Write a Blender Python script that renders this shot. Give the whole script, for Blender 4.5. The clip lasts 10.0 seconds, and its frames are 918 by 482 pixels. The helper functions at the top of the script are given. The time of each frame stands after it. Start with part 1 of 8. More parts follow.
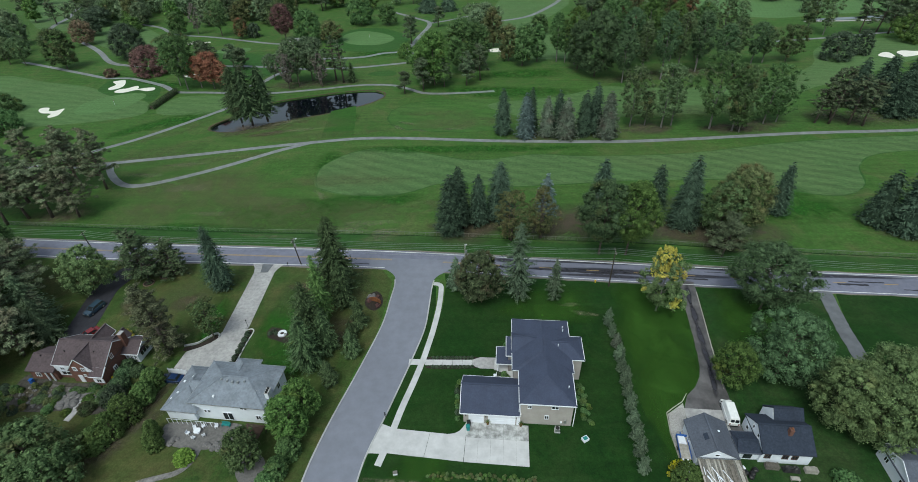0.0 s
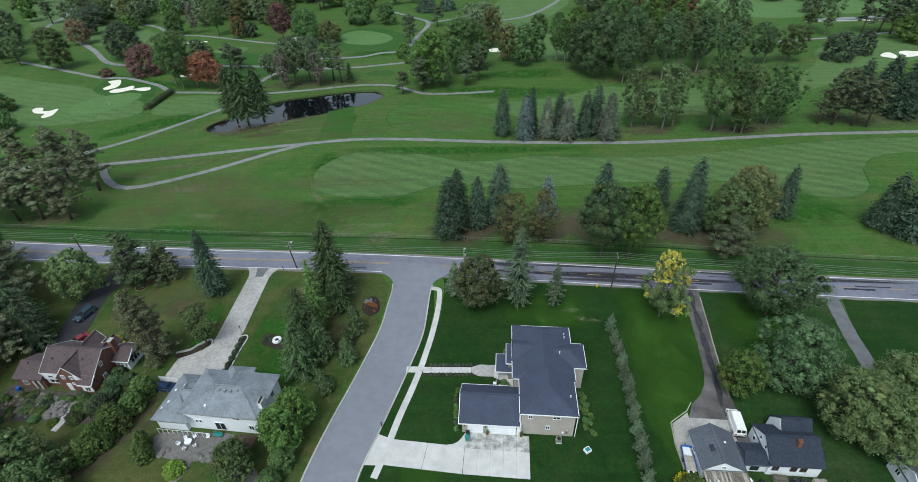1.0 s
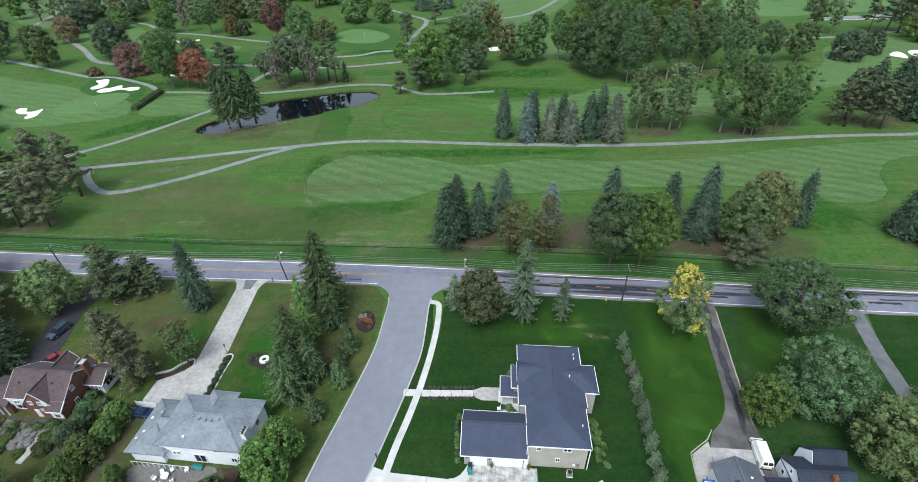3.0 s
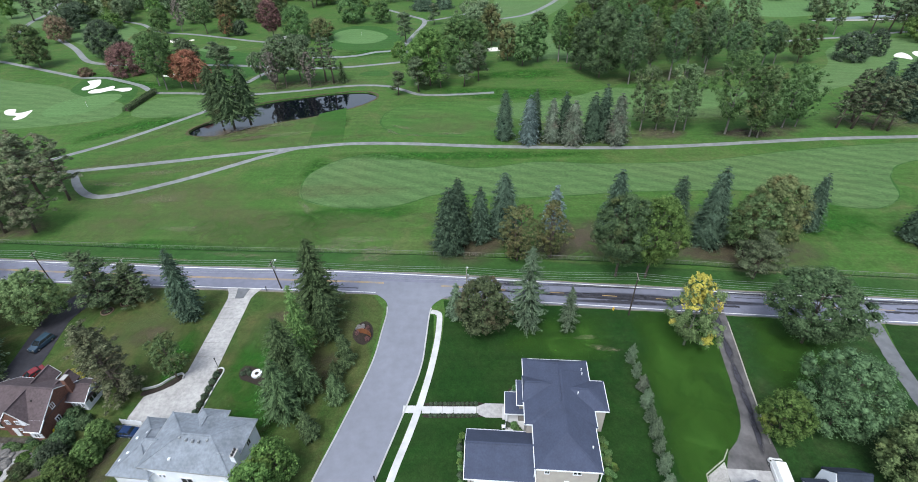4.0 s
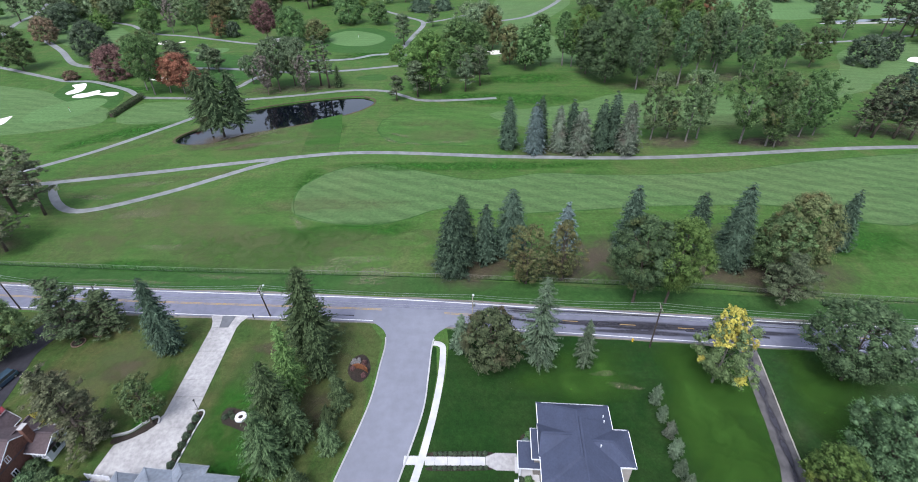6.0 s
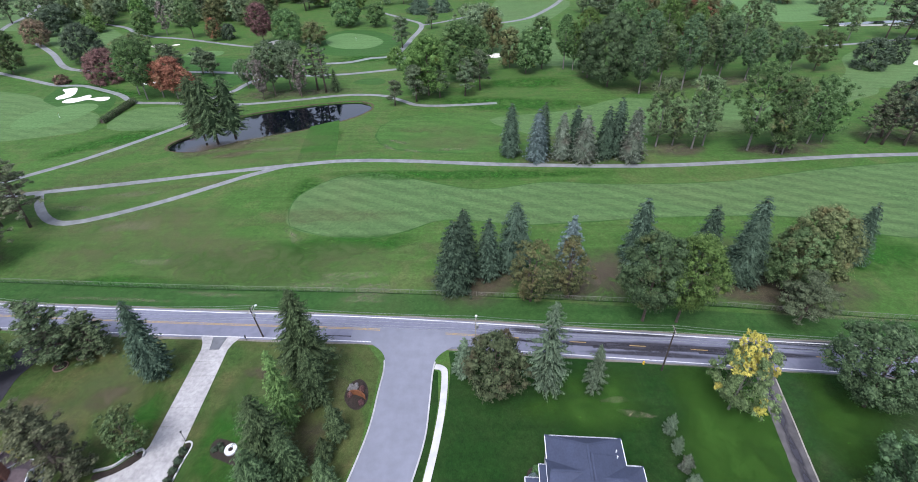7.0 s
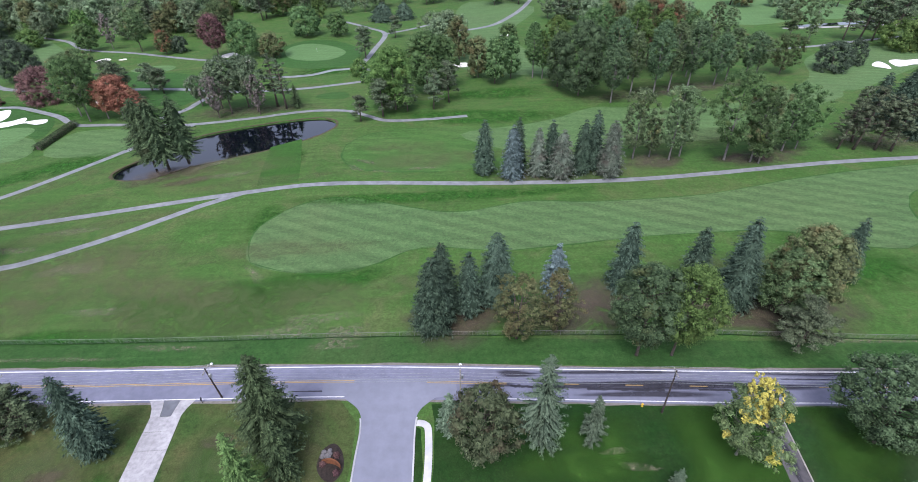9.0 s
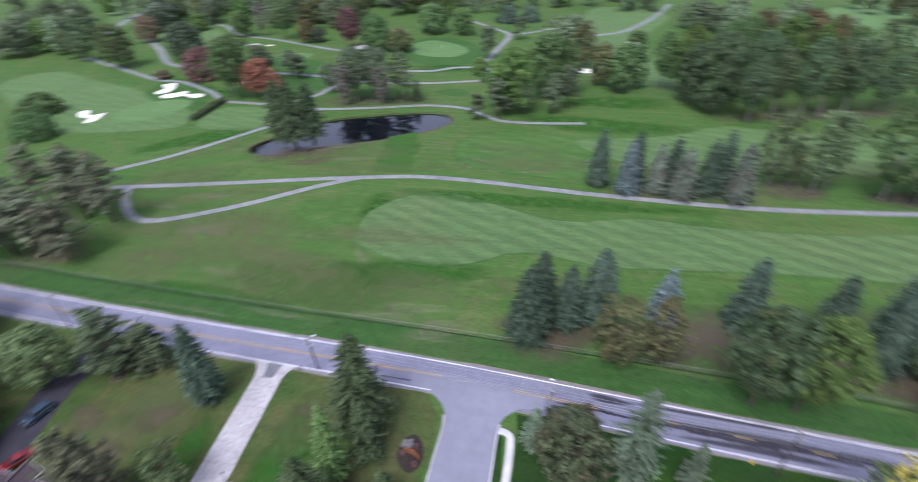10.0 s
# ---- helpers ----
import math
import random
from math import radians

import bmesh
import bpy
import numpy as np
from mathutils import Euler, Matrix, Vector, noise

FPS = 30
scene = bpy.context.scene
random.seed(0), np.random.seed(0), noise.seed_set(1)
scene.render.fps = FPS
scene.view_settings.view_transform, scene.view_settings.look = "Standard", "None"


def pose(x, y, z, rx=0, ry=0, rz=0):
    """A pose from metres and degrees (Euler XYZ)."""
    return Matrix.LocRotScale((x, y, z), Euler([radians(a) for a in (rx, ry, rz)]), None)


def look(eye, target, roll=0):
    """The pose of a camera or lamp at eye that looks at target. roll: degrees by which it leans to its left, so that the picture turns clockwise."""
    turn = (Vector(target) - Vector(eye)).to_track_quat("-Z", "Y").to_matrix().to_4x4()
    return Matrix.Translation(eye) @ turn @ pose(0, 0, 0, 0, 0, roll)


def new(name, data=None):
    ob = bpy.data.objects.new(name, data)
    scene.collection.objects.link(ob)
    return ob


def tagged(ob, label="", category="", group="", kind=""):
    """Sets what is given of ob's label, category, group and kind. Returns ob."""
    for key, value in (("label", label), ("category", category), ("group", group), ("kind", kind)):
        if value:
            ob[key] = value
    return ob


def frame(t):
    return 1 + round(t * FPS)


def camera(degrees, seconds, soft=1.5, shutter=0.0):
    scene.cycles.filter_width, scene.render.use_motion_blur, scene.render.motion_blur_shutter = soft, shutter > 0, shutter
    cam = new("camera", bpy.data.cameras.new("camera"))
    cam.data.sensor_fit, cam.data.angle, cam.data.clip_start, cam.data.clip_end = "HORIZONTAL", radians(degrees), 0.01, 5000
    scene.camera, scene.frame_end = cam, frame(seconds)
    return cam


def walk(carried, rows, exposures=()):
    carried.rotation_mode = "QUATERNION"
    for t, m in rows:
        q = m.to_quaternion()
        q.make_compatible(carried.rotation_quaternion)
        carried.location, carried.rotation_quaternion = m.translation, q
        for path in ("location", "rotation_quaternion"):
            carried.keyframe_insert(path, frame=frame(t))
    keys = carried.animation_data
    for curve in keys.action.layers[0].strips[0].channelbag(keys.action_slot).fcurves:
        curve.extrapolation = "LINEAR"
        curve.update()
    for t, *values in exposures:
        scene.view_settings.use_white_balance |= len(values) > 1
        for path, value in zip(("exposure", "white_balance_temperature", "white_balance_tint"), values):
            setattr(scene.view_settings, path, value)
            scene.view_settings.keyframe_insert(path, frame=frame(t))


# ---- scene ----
cam = camera(85.9, 10.0, soft=0.75, shutter=0.9)
PATH = [
    (0, (1.803, -1.19, 78.757), (1.759, 0.442, 77.602), -1.5),
    (0.5, (1.851, -0.003, 78.49), (1.809, 1.629, 77.335), -1.4),
    (1, (1.798, 1.348, 78.121), (1.758, 2.98, 76.965), -1.4),
    (1.5, (1.659, 2.948, 77.65), (1.621, 4.579, 76.494), -1.3),
    (2, (1.558, 4.762, 77.018), (1.522, 6.394, 75.862), -1.3),
    (2.5, (1.413, 6.694, 76.61), (1.378, 8.324, 75.451), -1.3),
    (4, (0.236, 13.109, 74.716), (0.214, 14.741, 73.56), -1.1),
    (4.5, (-0.153, 15.574, 74.135), (-0.172, 17.207, 72.98), -1.0),
    (5, (-0.583, 18.13, 73.726), (-0.598, 19.761, 72.569), -1.0),
    (5.5, (-0.934, 20.664, 73.396), (-0.946, 22.297, 72.241), -0.9),
    (7, (-2.167, 29.2, 73.504), (-2.17, 30.834, 72.35), -0.8),
    (7.5, (-2.314, 32.192, 73.552), (-2.273, 33.825, 72.399), -0.8),
    (8, (-2.756, 35.132, 73.842), (-2.694, 36.766, 72.689), -0.7),
    (8.5, (-2.656, 38.097, 74.061), (-2.57, 39.73, 72.91), -0.8),
    (9, (-3.122, 39.981, 74.08), (-3.009, 41.617, 72.934), -0.8),
    (9.5, (-4.018, 40.821, 73.983), (-3.98, 42.463, 72.842), -0.6),
    (10, (-5.689, 41.566, 73.216), (-5.949, 43.192, 72.082), -0.6),
]
walk(cam, [(t, look(eye, target, roll)) for t, eye, target, roll in PATH], [(0, 0.01, 6500, -3), (1.0, 0.20, 6500, -1), (2.5, 0.54, 6500, 1), (4.5, 0.77, 6370, 8), (7.5, 0.80, 6200, 16.5), (9.0, 0.79, 6120, 20.5), (10.0, 0.79, 6080, 24)])
from mathutils.geometry import tessellate_polygon

# ---------------- world, sun ----------------
world = bpy.data.worlds.new("overcast_sky")
scene.world = world
world.use_nodes = True
wn, wl = world.node_tree.nodes, world.node_tree.links
wn.clear()
sky = wn.new("ShaderNodeTexSky")
sky.sky_type = "NISHITA"
sky.sun_disc = False
sky.sun_elevation, sky.sun_rotation = radians(58), radians(200)
sky.air_density, sky.dust_density, sky.ozone_density = 1.0, 3.0, 1.0
hs = wn.new("ShaderNodeHueSaturation")
hs.inputs["Saturation"].default_value = 0.62
bg = wn.new("ShaderNodeBackground")
bg.inputs["Strength"].default_value = 0.165
wo = wn.new("ShaderNodeOutputWorld")
wl.new(sky.outputs[0], hs.inputs["Color"])
wl.new(hs.outputs[0], bg.inputs["Color"])
wl.new(bg.outputs[0], wo.inputs["Surface"])
sun = new("sun", bpy.data.lights.new("sun", "SUN"))
sun.data.energy, sun.data.angle, sun.data.color = 1.5, radians(22), (0.95, 0.98, 1.0)
sun.matrix_world = look((-30, -80, 140), (0, 0, 0))


# ---------------- materials ----------------
def node_mat(name):
    m = bpy.data.materials.new(name)
    m.use_nodes = True
    n, l = m.node_tree.nodes, m.node_tree.links
    n.clear()
    out = n.new("ShaderNodeOutputMaterial")
    p = n.new("ShaderNodeBsdfPrincipled")
    l.new(p.outputs[0], out.inputs[0])
    return m, n, l, p, out


def noise_node(n, l, scale, detail=3.0, rough=0.55, where="world", distort=0.0):
    t = n.new("ShaderNodeTexNoise")
    t.inputs["Scale"].default_value = scale
    t.inputs["Detail"].default_value = detail
    t.inputs["Roughness"].default_value = rough
    t.inputs["Distortion"].default_value = distort
    if where == "world":
        g = n.new("ShaderNodeNewGeometry")
        l.new(g.outputs["Position"], t.inputs["Vector"])
    else:
        g = n.new("ShaderNodeTexCoord")
        l.new(g.outputs["Object"], t.inputs["Vector"])
    return t.outputs["Fac"]


def ramp(n, l, fac, stops):
    r = n.new("ShaderNodeValToRGB")
    e = r.color_ramp.elements
    e[0].position, e[0].color = stops[0][0], (*stops[0][1], 1)
    e[1].position, e[1].color = stops[-1][0], (*stops[-1][1], 1)
    for pos, col in stops[1:-1]:
        k = e.new(pos)
        k.color = (*col, 1)
    l.new(fac, r.inputs[0])
    return r.outputs[0]


def grey(a, b):
    return [(a[0], (a[1],) * 3), (b[0], (b[1],) * 3)]


def mix(n, l, fac, a, b, mode="MIX"):
    m = n.new("ShaderNodeMix")
    m.data_type, m.blend_type = "RGBA", mode
    for sock, v in ((m.inputs[0], fac), (m.inputs[6], a), (m.inputs[7], b)):
        if isinstance(v, (int, float)):
            sock.default_value = v
        elif isinstance(v, tuple):
            sock.default_value = (*v, 1)
        else:
            l.new(v, sock)
    return m.outputs[2]


def bump(n, l, p, height, strength=0.4, distance=0.05):
    b = n.new("ShaderNodeBump")
    b.inputs["Strength"].default_value = strength
    b.inputs["Distance"].default_value = distance
    l.new(height, b.inputs["Height"])
    l.new(b.outputs[0], p.inputs["Normal"])


def surface(name, col, col2, scale=1.0, rough=0.8, metal=0.0, spec=0.4, where="world", big=0.08, amount=0.35, relief=0.3, relief_scale=8.0):
    """A mottled surface: two colours at two scales, with fine relief."""
    m, n, l, p, out = node_mat(name)
    c = ramp(n, l, noise_node(n, l, scale, 5, 0.6, where), [(0.32, col), (0.68, col2)])
    d = ramp(n, l, noise_node(n, l, big, 4, 0.6, where), grey((0.3, 1 - amount), (0.7, 1.0)))
    l.new(mix(n, l, 1.0, c, d, "MULTIPLY"), p.inputs["Base Color"])
    p.inputs["Roughness"].default_value = rough
    p.inputs["Metallic"].default_value = metal
    p.inputs["Specular IOR Level"].default_value = spec
    if relief:
        bump(n, l, p, noise_node(n, l, relief_scale, 4, 0.6, where), relief, 0.02)
    return m


def grass_mat(name, dark, light, dry, dry_from=0.55, dry_to=0.75, stripe=None, patch=0.035, seed=0.0):
    """Mown grass: colour patches tens of metres wide, tufts, dry spots and, where it is mown in bands, light and dark bands."""
    m, n, l, p, out = node_mat(name)
    big = noise_node(n, l, patch, 4, 0.6, distort=0.6)
    mid = noise_node(n, l, 0.35, 5, 0.65)
    fine = noise_node(n, l, 3.5, 4, 0.7)
    c = ramp(n, l, mid, [(0.30, dark), (0.70, light)])
    c = mix(n, l, ramp(n, l, big, grey((0.35, 0.0), (0.65, 0.55))), c, light)
    spots = noise_node(n, l, patch * 2.3, 6, 0.68, distort=1.2)
    c = mix(n, l, ramp(n, l, spots, grey((dry_from, 0.0), (dry_to, 0.75))), c, dry)
    worn = noise_node(n, l, patch * 0.55, 7, 0.7, distort=0.9)
    c = mix(n, l, ramp(n, l, worn, grey((0.48, 0.0), (0.66, 0.26))), c, dry)
    if stripe:
        width, turn, strength = stripe
        g = n.new("ShaderNodeNewGeometry")
        mp = n.new("ShaderNodeMapping")
        mp.inputs["Rotation"].default_value = (0, 0, radians(turn))
        l.new(g.outputs["Position"], mp.inputs[0])
        w = n.new("ShaderNodeTexWave")
        w.inputs["Scale"].default_value = 0.314 / width
        w.inputs["Distortion"].default_value = 3.6
        w.inputs["Detail"].default_value = 2.0
        w.inputs["Detail Scale"].default_value = 0.35
        l.new(mp.outputs[0], w.inputs[0])
        band = ramp(n, l, w.outputs["Fac"], grey((0.25, 1 - strength), (0.75, 1 + strength)))
        fade = ramp(n, l, noise_node(n, l, 0.05, 3, 0.6), grey((0.32, 0.4), (0.55, 1.0)))
        c = mix(n, l, fade, c, mix(n, l, 1.0, c, band, "MULTIPLY"))
    g2 = n.new("ShaderNodeNewGeometry")
    m2 = n.new("ShaderNodeMapping")
    m2.inputs["Rotation"].default_value = (0, 0, radians(5 + seed * 50))
    m2.inputs["Scale"].default_value = (0.035, 0.55, 1)
    l.new(g2.outputs["Position"], m2.inputs[0])
    streak = n.new("ShaderNodeTexNoise")
    streak.inputs["Scale"].default_value, streak.inputs["Detail"].default_value = 1.0, 4
    l.new(m2.outputs[0], streak.inputs["Vector"])
    c = mix(n, l, 1.0, c, ramp(n, l, streak.outputs["Fac"], grey((0.3, 0.88), (0.7, 1.12))), "MULTIPLY")
    c = mix(n, l, 1.0, c, ramp(n, l, fine, grey((0.25, 0.62), (0.75, 1.26))), "MULTIPLY")
    tuft = noise_node(n, l, 1.1, 5, 0.75, distort=0.5)
    c = mix(n, l, 1.0, c, ramp(n, l, tuft, grey((0.3, 0.70), (0.7, 1.28))), "MULTIPLY")
    l.new(c, p.inputs["Base Color"])
    p.inputs["Roughness"].default_value = 0.9
    p.inputs["Specular IOR Level"].default_value = 0.15
    bump(n, l, p, noise_node(n, l, 6.0, 5, 0.7), 0.7, 0.08)
    return m


def leaf_mat(name, dark, light, odd=None, odd_share=0.0, clear=0.32, odd_top=0.55):
    """Leaves: every leaf clump has its own tone, whole trees differ a little, and parts of a crown may have turned."""
    m, n, l, p, out = node_mat(name)
    g = n.new("ShaderNodeNewGeometry")
    c = ramp(n, l, g.outputs["Random Per Island"], [(0.0, tuple(v * 0.78 for v in dark)), (1.0, tuple(v * 1.2 for v in light))])
    if light[1] > 1.15 * light[0]:
        c = mix(n, l, 1.0, c, (0.97, 1.0, 1.02), "MULTIPLY")
    if odd:
        f = ramp(n, l, noise_node(n, l, 0.22, 2, 0.5), grey((0.64 - odd_share * 0.45, 0.0), (0.80 - odd_share * 0.45, odd_top)))
        c = mix(n, l, f, c, odd)
    c = mix(n, l, 1.0, c, ramp(n, l, noise_node(n, l, 0.4, 3, 0.6), grey((0.3, 0.72), (0.7, 1.3))), "MULTIPLY")
    o = n.new("ShaderNodeObjectInfo")
    h = n.new("ShaderNodeHueSaturation")
    mr = n.new("ShaderNodeMapRange")
    mr.inputs["To Min"].default_value, mr.inputs["To Max"].default_value = 0.486, 0.511
    mv = n.new("ShaderNodeMapRange")
    mv.inputs["To Min"].default_value, mv.inputs["To Max"].default_value = 0.82, 1.28
    l.new(o.outputs["Random"], mr.inputs[0])
    l.new(o.outputs["Random"], mv.inputs[0])
    l.new(mr.outputs[0], h.inputs["Hue"])
    l.new(mv.outputs[0], h.inputs["Value"])
    l.new(c, h.inputs["Color"])
    l.new(h.outputs[0], p.inputs["Base Color"])
    p.inputs["Roughness"].default_value = 0.85
    p.inputs["Specular IOR Level"].default_value = 0.08
    tr = n.new("ShaderNodeBsdfTranslucent")
    l.new(h.outputs[0], tr.inputs["Color"])
    ms = n.new("ShaderNodeMixShader")
    ms.inputs[0].default_value = clear
    l.new(p.outputs[0], ms.inputs[1])
    l.new(tr.outputs[0], ms.inputs[2])
    l.new(ms.outputs[0], out.inputs[0])
    return m


def patch_mat(name, col, col2, cover=0.5, rag_scale=0.22, low=0.34, high=0.58):
    """Thin ground cover whose ragged edge lets the grass beneath through."""
    m, n, l, p, out = node_mat(name)
    c = ramp(n, l, noise_node(n, l, 0.9, 5, 0.65), [(0.3, col), (0.7, col2)])
    l.new(c, p.inputs["Base Color"])
    p.inputs["Roughness"].default_value = 0.95
    p.inputs["Specular IOR Level"].default_value = 0.1
    at = n.new("ShaderNodeAttribute")
    at.attribute_name = "cover"
    edge = ramp(n, l, at.outputs["Fac"], grey((0.0, 0.0), (0.5, 1.0)))
    rag = ramp(n, l, noise_node(n, l, rag_scale, 6, 0.72, distort=0.8), grey((low, 0.0), (high, cover)))
    r = mix(n, l, 1.0, edge, rag, "MULTIPLY")
    tr = n.new("ShaderNodeBsdfTransparent")
    ms = n.new("ShaderNodeMixShader")
    l.new(r, ms.inputs[0])
    l.new(tr.outputs[0], ms.inputs[1])
    l.new(p.outputs[0], ms.inputs[2])
    l.new(ms.outputs[0], out.inputs[0])
    return m


M_ROUGH = grass_mat("rough_grass", (0.031, 0.086, 0.017), (0.060, 0.130, 0.028), (0.104, 0.116, 0.048), 0.48, 0.74)
M_VERGE = grass_mat("verge_grass", (0.020, 0.063, 0.014), (0.037, 0.096, 0.023), (0.092, 0.098, 0.046), 0.60, 0.85)
M_LAWN = grass_mat("kept_lawn", (0.0060, 0.028, 0.0050), (0.0125, 0.046, 0.0076), (0.026, 0.052, 0.014), 0.42, 0.72, seed=1)
M_EASTLAWN = grass_mat("east_lawn_grass", (0.010, 0.035, 0.008), (0.021, 0.060, 0.014), (0.050, 0.064, 0.028), 0.42, 0.75, seed=3)
M_YARD = grass_mat("old_yard_grass", (0.025, 0.060, 0.013), (0.047, 0.088, 0.022), (0.098, 0.090, 0.038), 0.40, 0.66)
M_FAIRWAY = grass_mat("fairway_grass", (0.061, 0.122, 0.042), (0.086, 0.151, 0.056), (0.108, 0.140, 0.060), 0.66, 0.92, (5.2, -61, 0.10))
M_FAIRWAY2 = grass_mat("far_fairway_grass", (0.066, 0.128, 0.043), (0.092, 0.166, 0.060), (0.118, 0.152, 0.070), 0.62, 0.92, (5.0, -70, 0.06))
M_ROUGHCUT = grass_mat("short_rough_grass", (0.034, 0.096, 0.020), (0.062, 0.136, 0.032), (0.104, 0.130, 0.052), 0.56, 0.82, (6.0, -66, 0.05))
M_GREEN = grass_mat("putting_green_grass", (0.083, 0.165, 0.057), (0.098, 0.185, 0.067), (0.107, 0.180, 0.072), 0.7, 0.95, (3.0, 20, 0.03))
M_COLLAR = grass_mat("deep_green_grass", (0.025, 0.078, 0.017), (0.039, 0.105, 0.024), (0.059, 0.110, 0.030), 0.7, 0.95)
M_FRESH = grass_mat("fresh_mown_grass", (0.022, 0.076, 0.012), (0.037, 0.106, 0.018), (0.048, 0.105, 0.024), 0.7, 0.95)
M_ASPHALT = surface("road_asphalt", (0.159, 0.167, 0.223), (0.201, 0.210, 0.279), 0.7, 0.85, big=0.06, amount=0.28)
M_STREET = surface("side_street_asphalt", (0.178, 0.189, 0.234), (0.209, 0.222, 0.275), 0.5, 0.85, big=0.07, amount=0.14)
M_DARKASPH = surface("new_asphalt", (0.023, 0.023, 0.032), (0.040, 0.040, 0.052), 0.8, 0.75)
M_WORNASPH = surface("worn_asphalt_drive", (0.068, 0.066, 0.070), (0.170, 0.162, 0.170), 0.35, 0.9, big=0.15, amount=0.4)
M_EASTDRIVE = surface("grey_asphalt_drive", (0.115, 0.122, 0.138), (0.17, 0.178, 0.198), 0.5, 0.9, big=0.1, amount=0.25)
M_CART = surface("cart_path_asphalt", (0.165, 0.176, 0.187), (0.245, 0.259, 0.270), 0.4, 0.9, big=0.05, amount=0.25)
M_CONC = surface("pale_concrete", (0.470, 0.472, 0.485), (0.580, 0.582, 0.595), 0.6, 0.85, big=0.25, amount=0.18)
M_OLDCONC = surface("weathered_concrete", (0.335, 0.330, 0.336), (0.490, 0.482, 0.488), 1.3, 0.9, big=0.22, amount=0.30)
M_EDGE = surface("gravelly_road_edge", (0.15, 0.14, 0.12), (0.24, 0.225, 0.20), 1.5, 0.95, amount=0.3)
M_WET = surface("wet_stained_concrete", (0.270, 0.274, 0.268), (0.590, 0.600, 0.612), 0.9, 0.7, big=0.45, amount=0.45)
M_KERB = surface("kerb_concrete", (0.40, 0.40, 0.41), (0.53, 0.535, 0.55), 1.2, 0.85)
M_WHITE = surface("white_road_paint", (0.70, 0.70, 0.70), (0.86, 0.86, 0.86), 3.0, 0.7, amount=0.15)
M_YELLOW = surface("yellow_road_paint", (0.33, 0.23, 0.09), (0.52, 0.35, 0.12), 3.0, 0.7, amount=0.2)
M_SAND = surface("bunker_sand", (0.702, 0.675, 0.612), (0.774, 0.756, 0.702), 0.6, 0.95, big=0.2, amount=0.1)
M_SOIL = grass_mat("needle_litter", (0.045, 0.062, 0.026), (0.068, 0.075, 0.036), (0.090, 0.066, 0.044), 0.40, 0.56, patch=0.07)
M_LITTER = patch_mat("needle_litter_patch", (0.078, 0.064, 0.048), (0.135, 0.112, 0.084), 0.62)
M_DRYPATCH = patch_mat("dry_grass_patch", (0.100, 0.116, 0.052), (0.150, 0.158, 0.080), 0.36)
M_PALEPATCH = patch_mat("pale_straw_patch", (0.17, 0.165, 0.105), (0.26, 0.245, 0.165), 0.7, 1.3, 0.44, 0.66)
M_SUNPATCH = patch_mat("bright_lawn_patch", (0.026, 0.080, 0.011), (0.046, 0.108, 0.019), 0.85, 0.16, 0.25, 0.6)
M_TARWEAR = patch_mat("tarry_road_wear", (0.038, 0.038, 0.048), (0.064, 0.064, 0.080), 0.9, 0.5, 0.22, 0.45)
M_DIRT = patch_mat("bare_dirt_patch", (0.072, 0.064, 0.038), (0.125, 0.112, 0.072), 0.7, 0.5, 0.3, 0.55)
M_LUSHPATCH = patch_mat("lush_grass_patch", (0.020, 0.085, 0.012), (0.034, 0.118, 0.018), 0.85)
M_MULCH = surface("dark_mulch", (0.020, 0.015, 0.012), (0.045, 0.034, 0.028), 2.5, 0.95)
M_GARDEN = surface("garden_soil", (0.040, 0.036, 0.030), (0.105, 0.098, 0.088), 1.6, 0.95, amount=0.4, relief=0.9)
M_BARK = surface("grey_brown_bark", (0.075, 0.058, 0.045), (0.15, 0.125, 0.105), 2.0, 0.95, where="object", relief=0.8)
M_PALEBARK = surface("pale_bark", (0.13, 0.122, 0.11), (0.25, 0.24, 0.22), 1.5, 0.95, where="object", relief=0.6)
M_OLDWIRE = surface("weathered_wire", (0.16, 0.17, 0.165), (0.25, 0.26, 0.25), 2.0, 0.7, where="object", relief=0)
M_POLE = surface("creosote_pole_wood", (0.035, 0.028, 0.024), (0.075, 0.06, 0.05), 2.0, 0.9, where="object")
M_PALEWOOD = surface("silvered_wood", (0.30, 0.28, 0.25), (0.48, 0.46, 0.42), 2.0, 0.9, where="object")
M_GREYWOOD = surface("old_brown_grey_wood", (0.10, 0.088, 0.075), (0.22, 0.20, 0.175), 2.5, 0.9, where="object")
M_SHINGLE_D = surface("slate_blue_shingles", (0.042, 0.053, 0.092), (0.054, 0.067, 0.114), 3.5, 0.9, where="object", big=0.4, amount=0.2, relief=0.6, relief_scale=6)
M_SHINGLE_G = surface("weathered_grey_shingles", (0.177, 0.204, 0.246), (0.257, 0.291, 0.343), 2.0, 0.9, where="object", big=0.35, amount=0.35, relief=0.5, relief_scale=6)
M_SHINGLE_B = surface("brown_shingles", (0.076, 0.057, 0.064), (0.122, 0.094, 0.105), 2.5, 0.9, where="object", big=0.3, amount=0.3, relief=0.5, relief_scale=6)
M_SHINGLE_C = surface("charcoal_shingles", (0.018, 0.026, 0.046), (0.035, 0.047, 0.075), 3.0, 0.9, where="object", big=0.4, amount=0.25, relief=0.5, relief_scale=6)
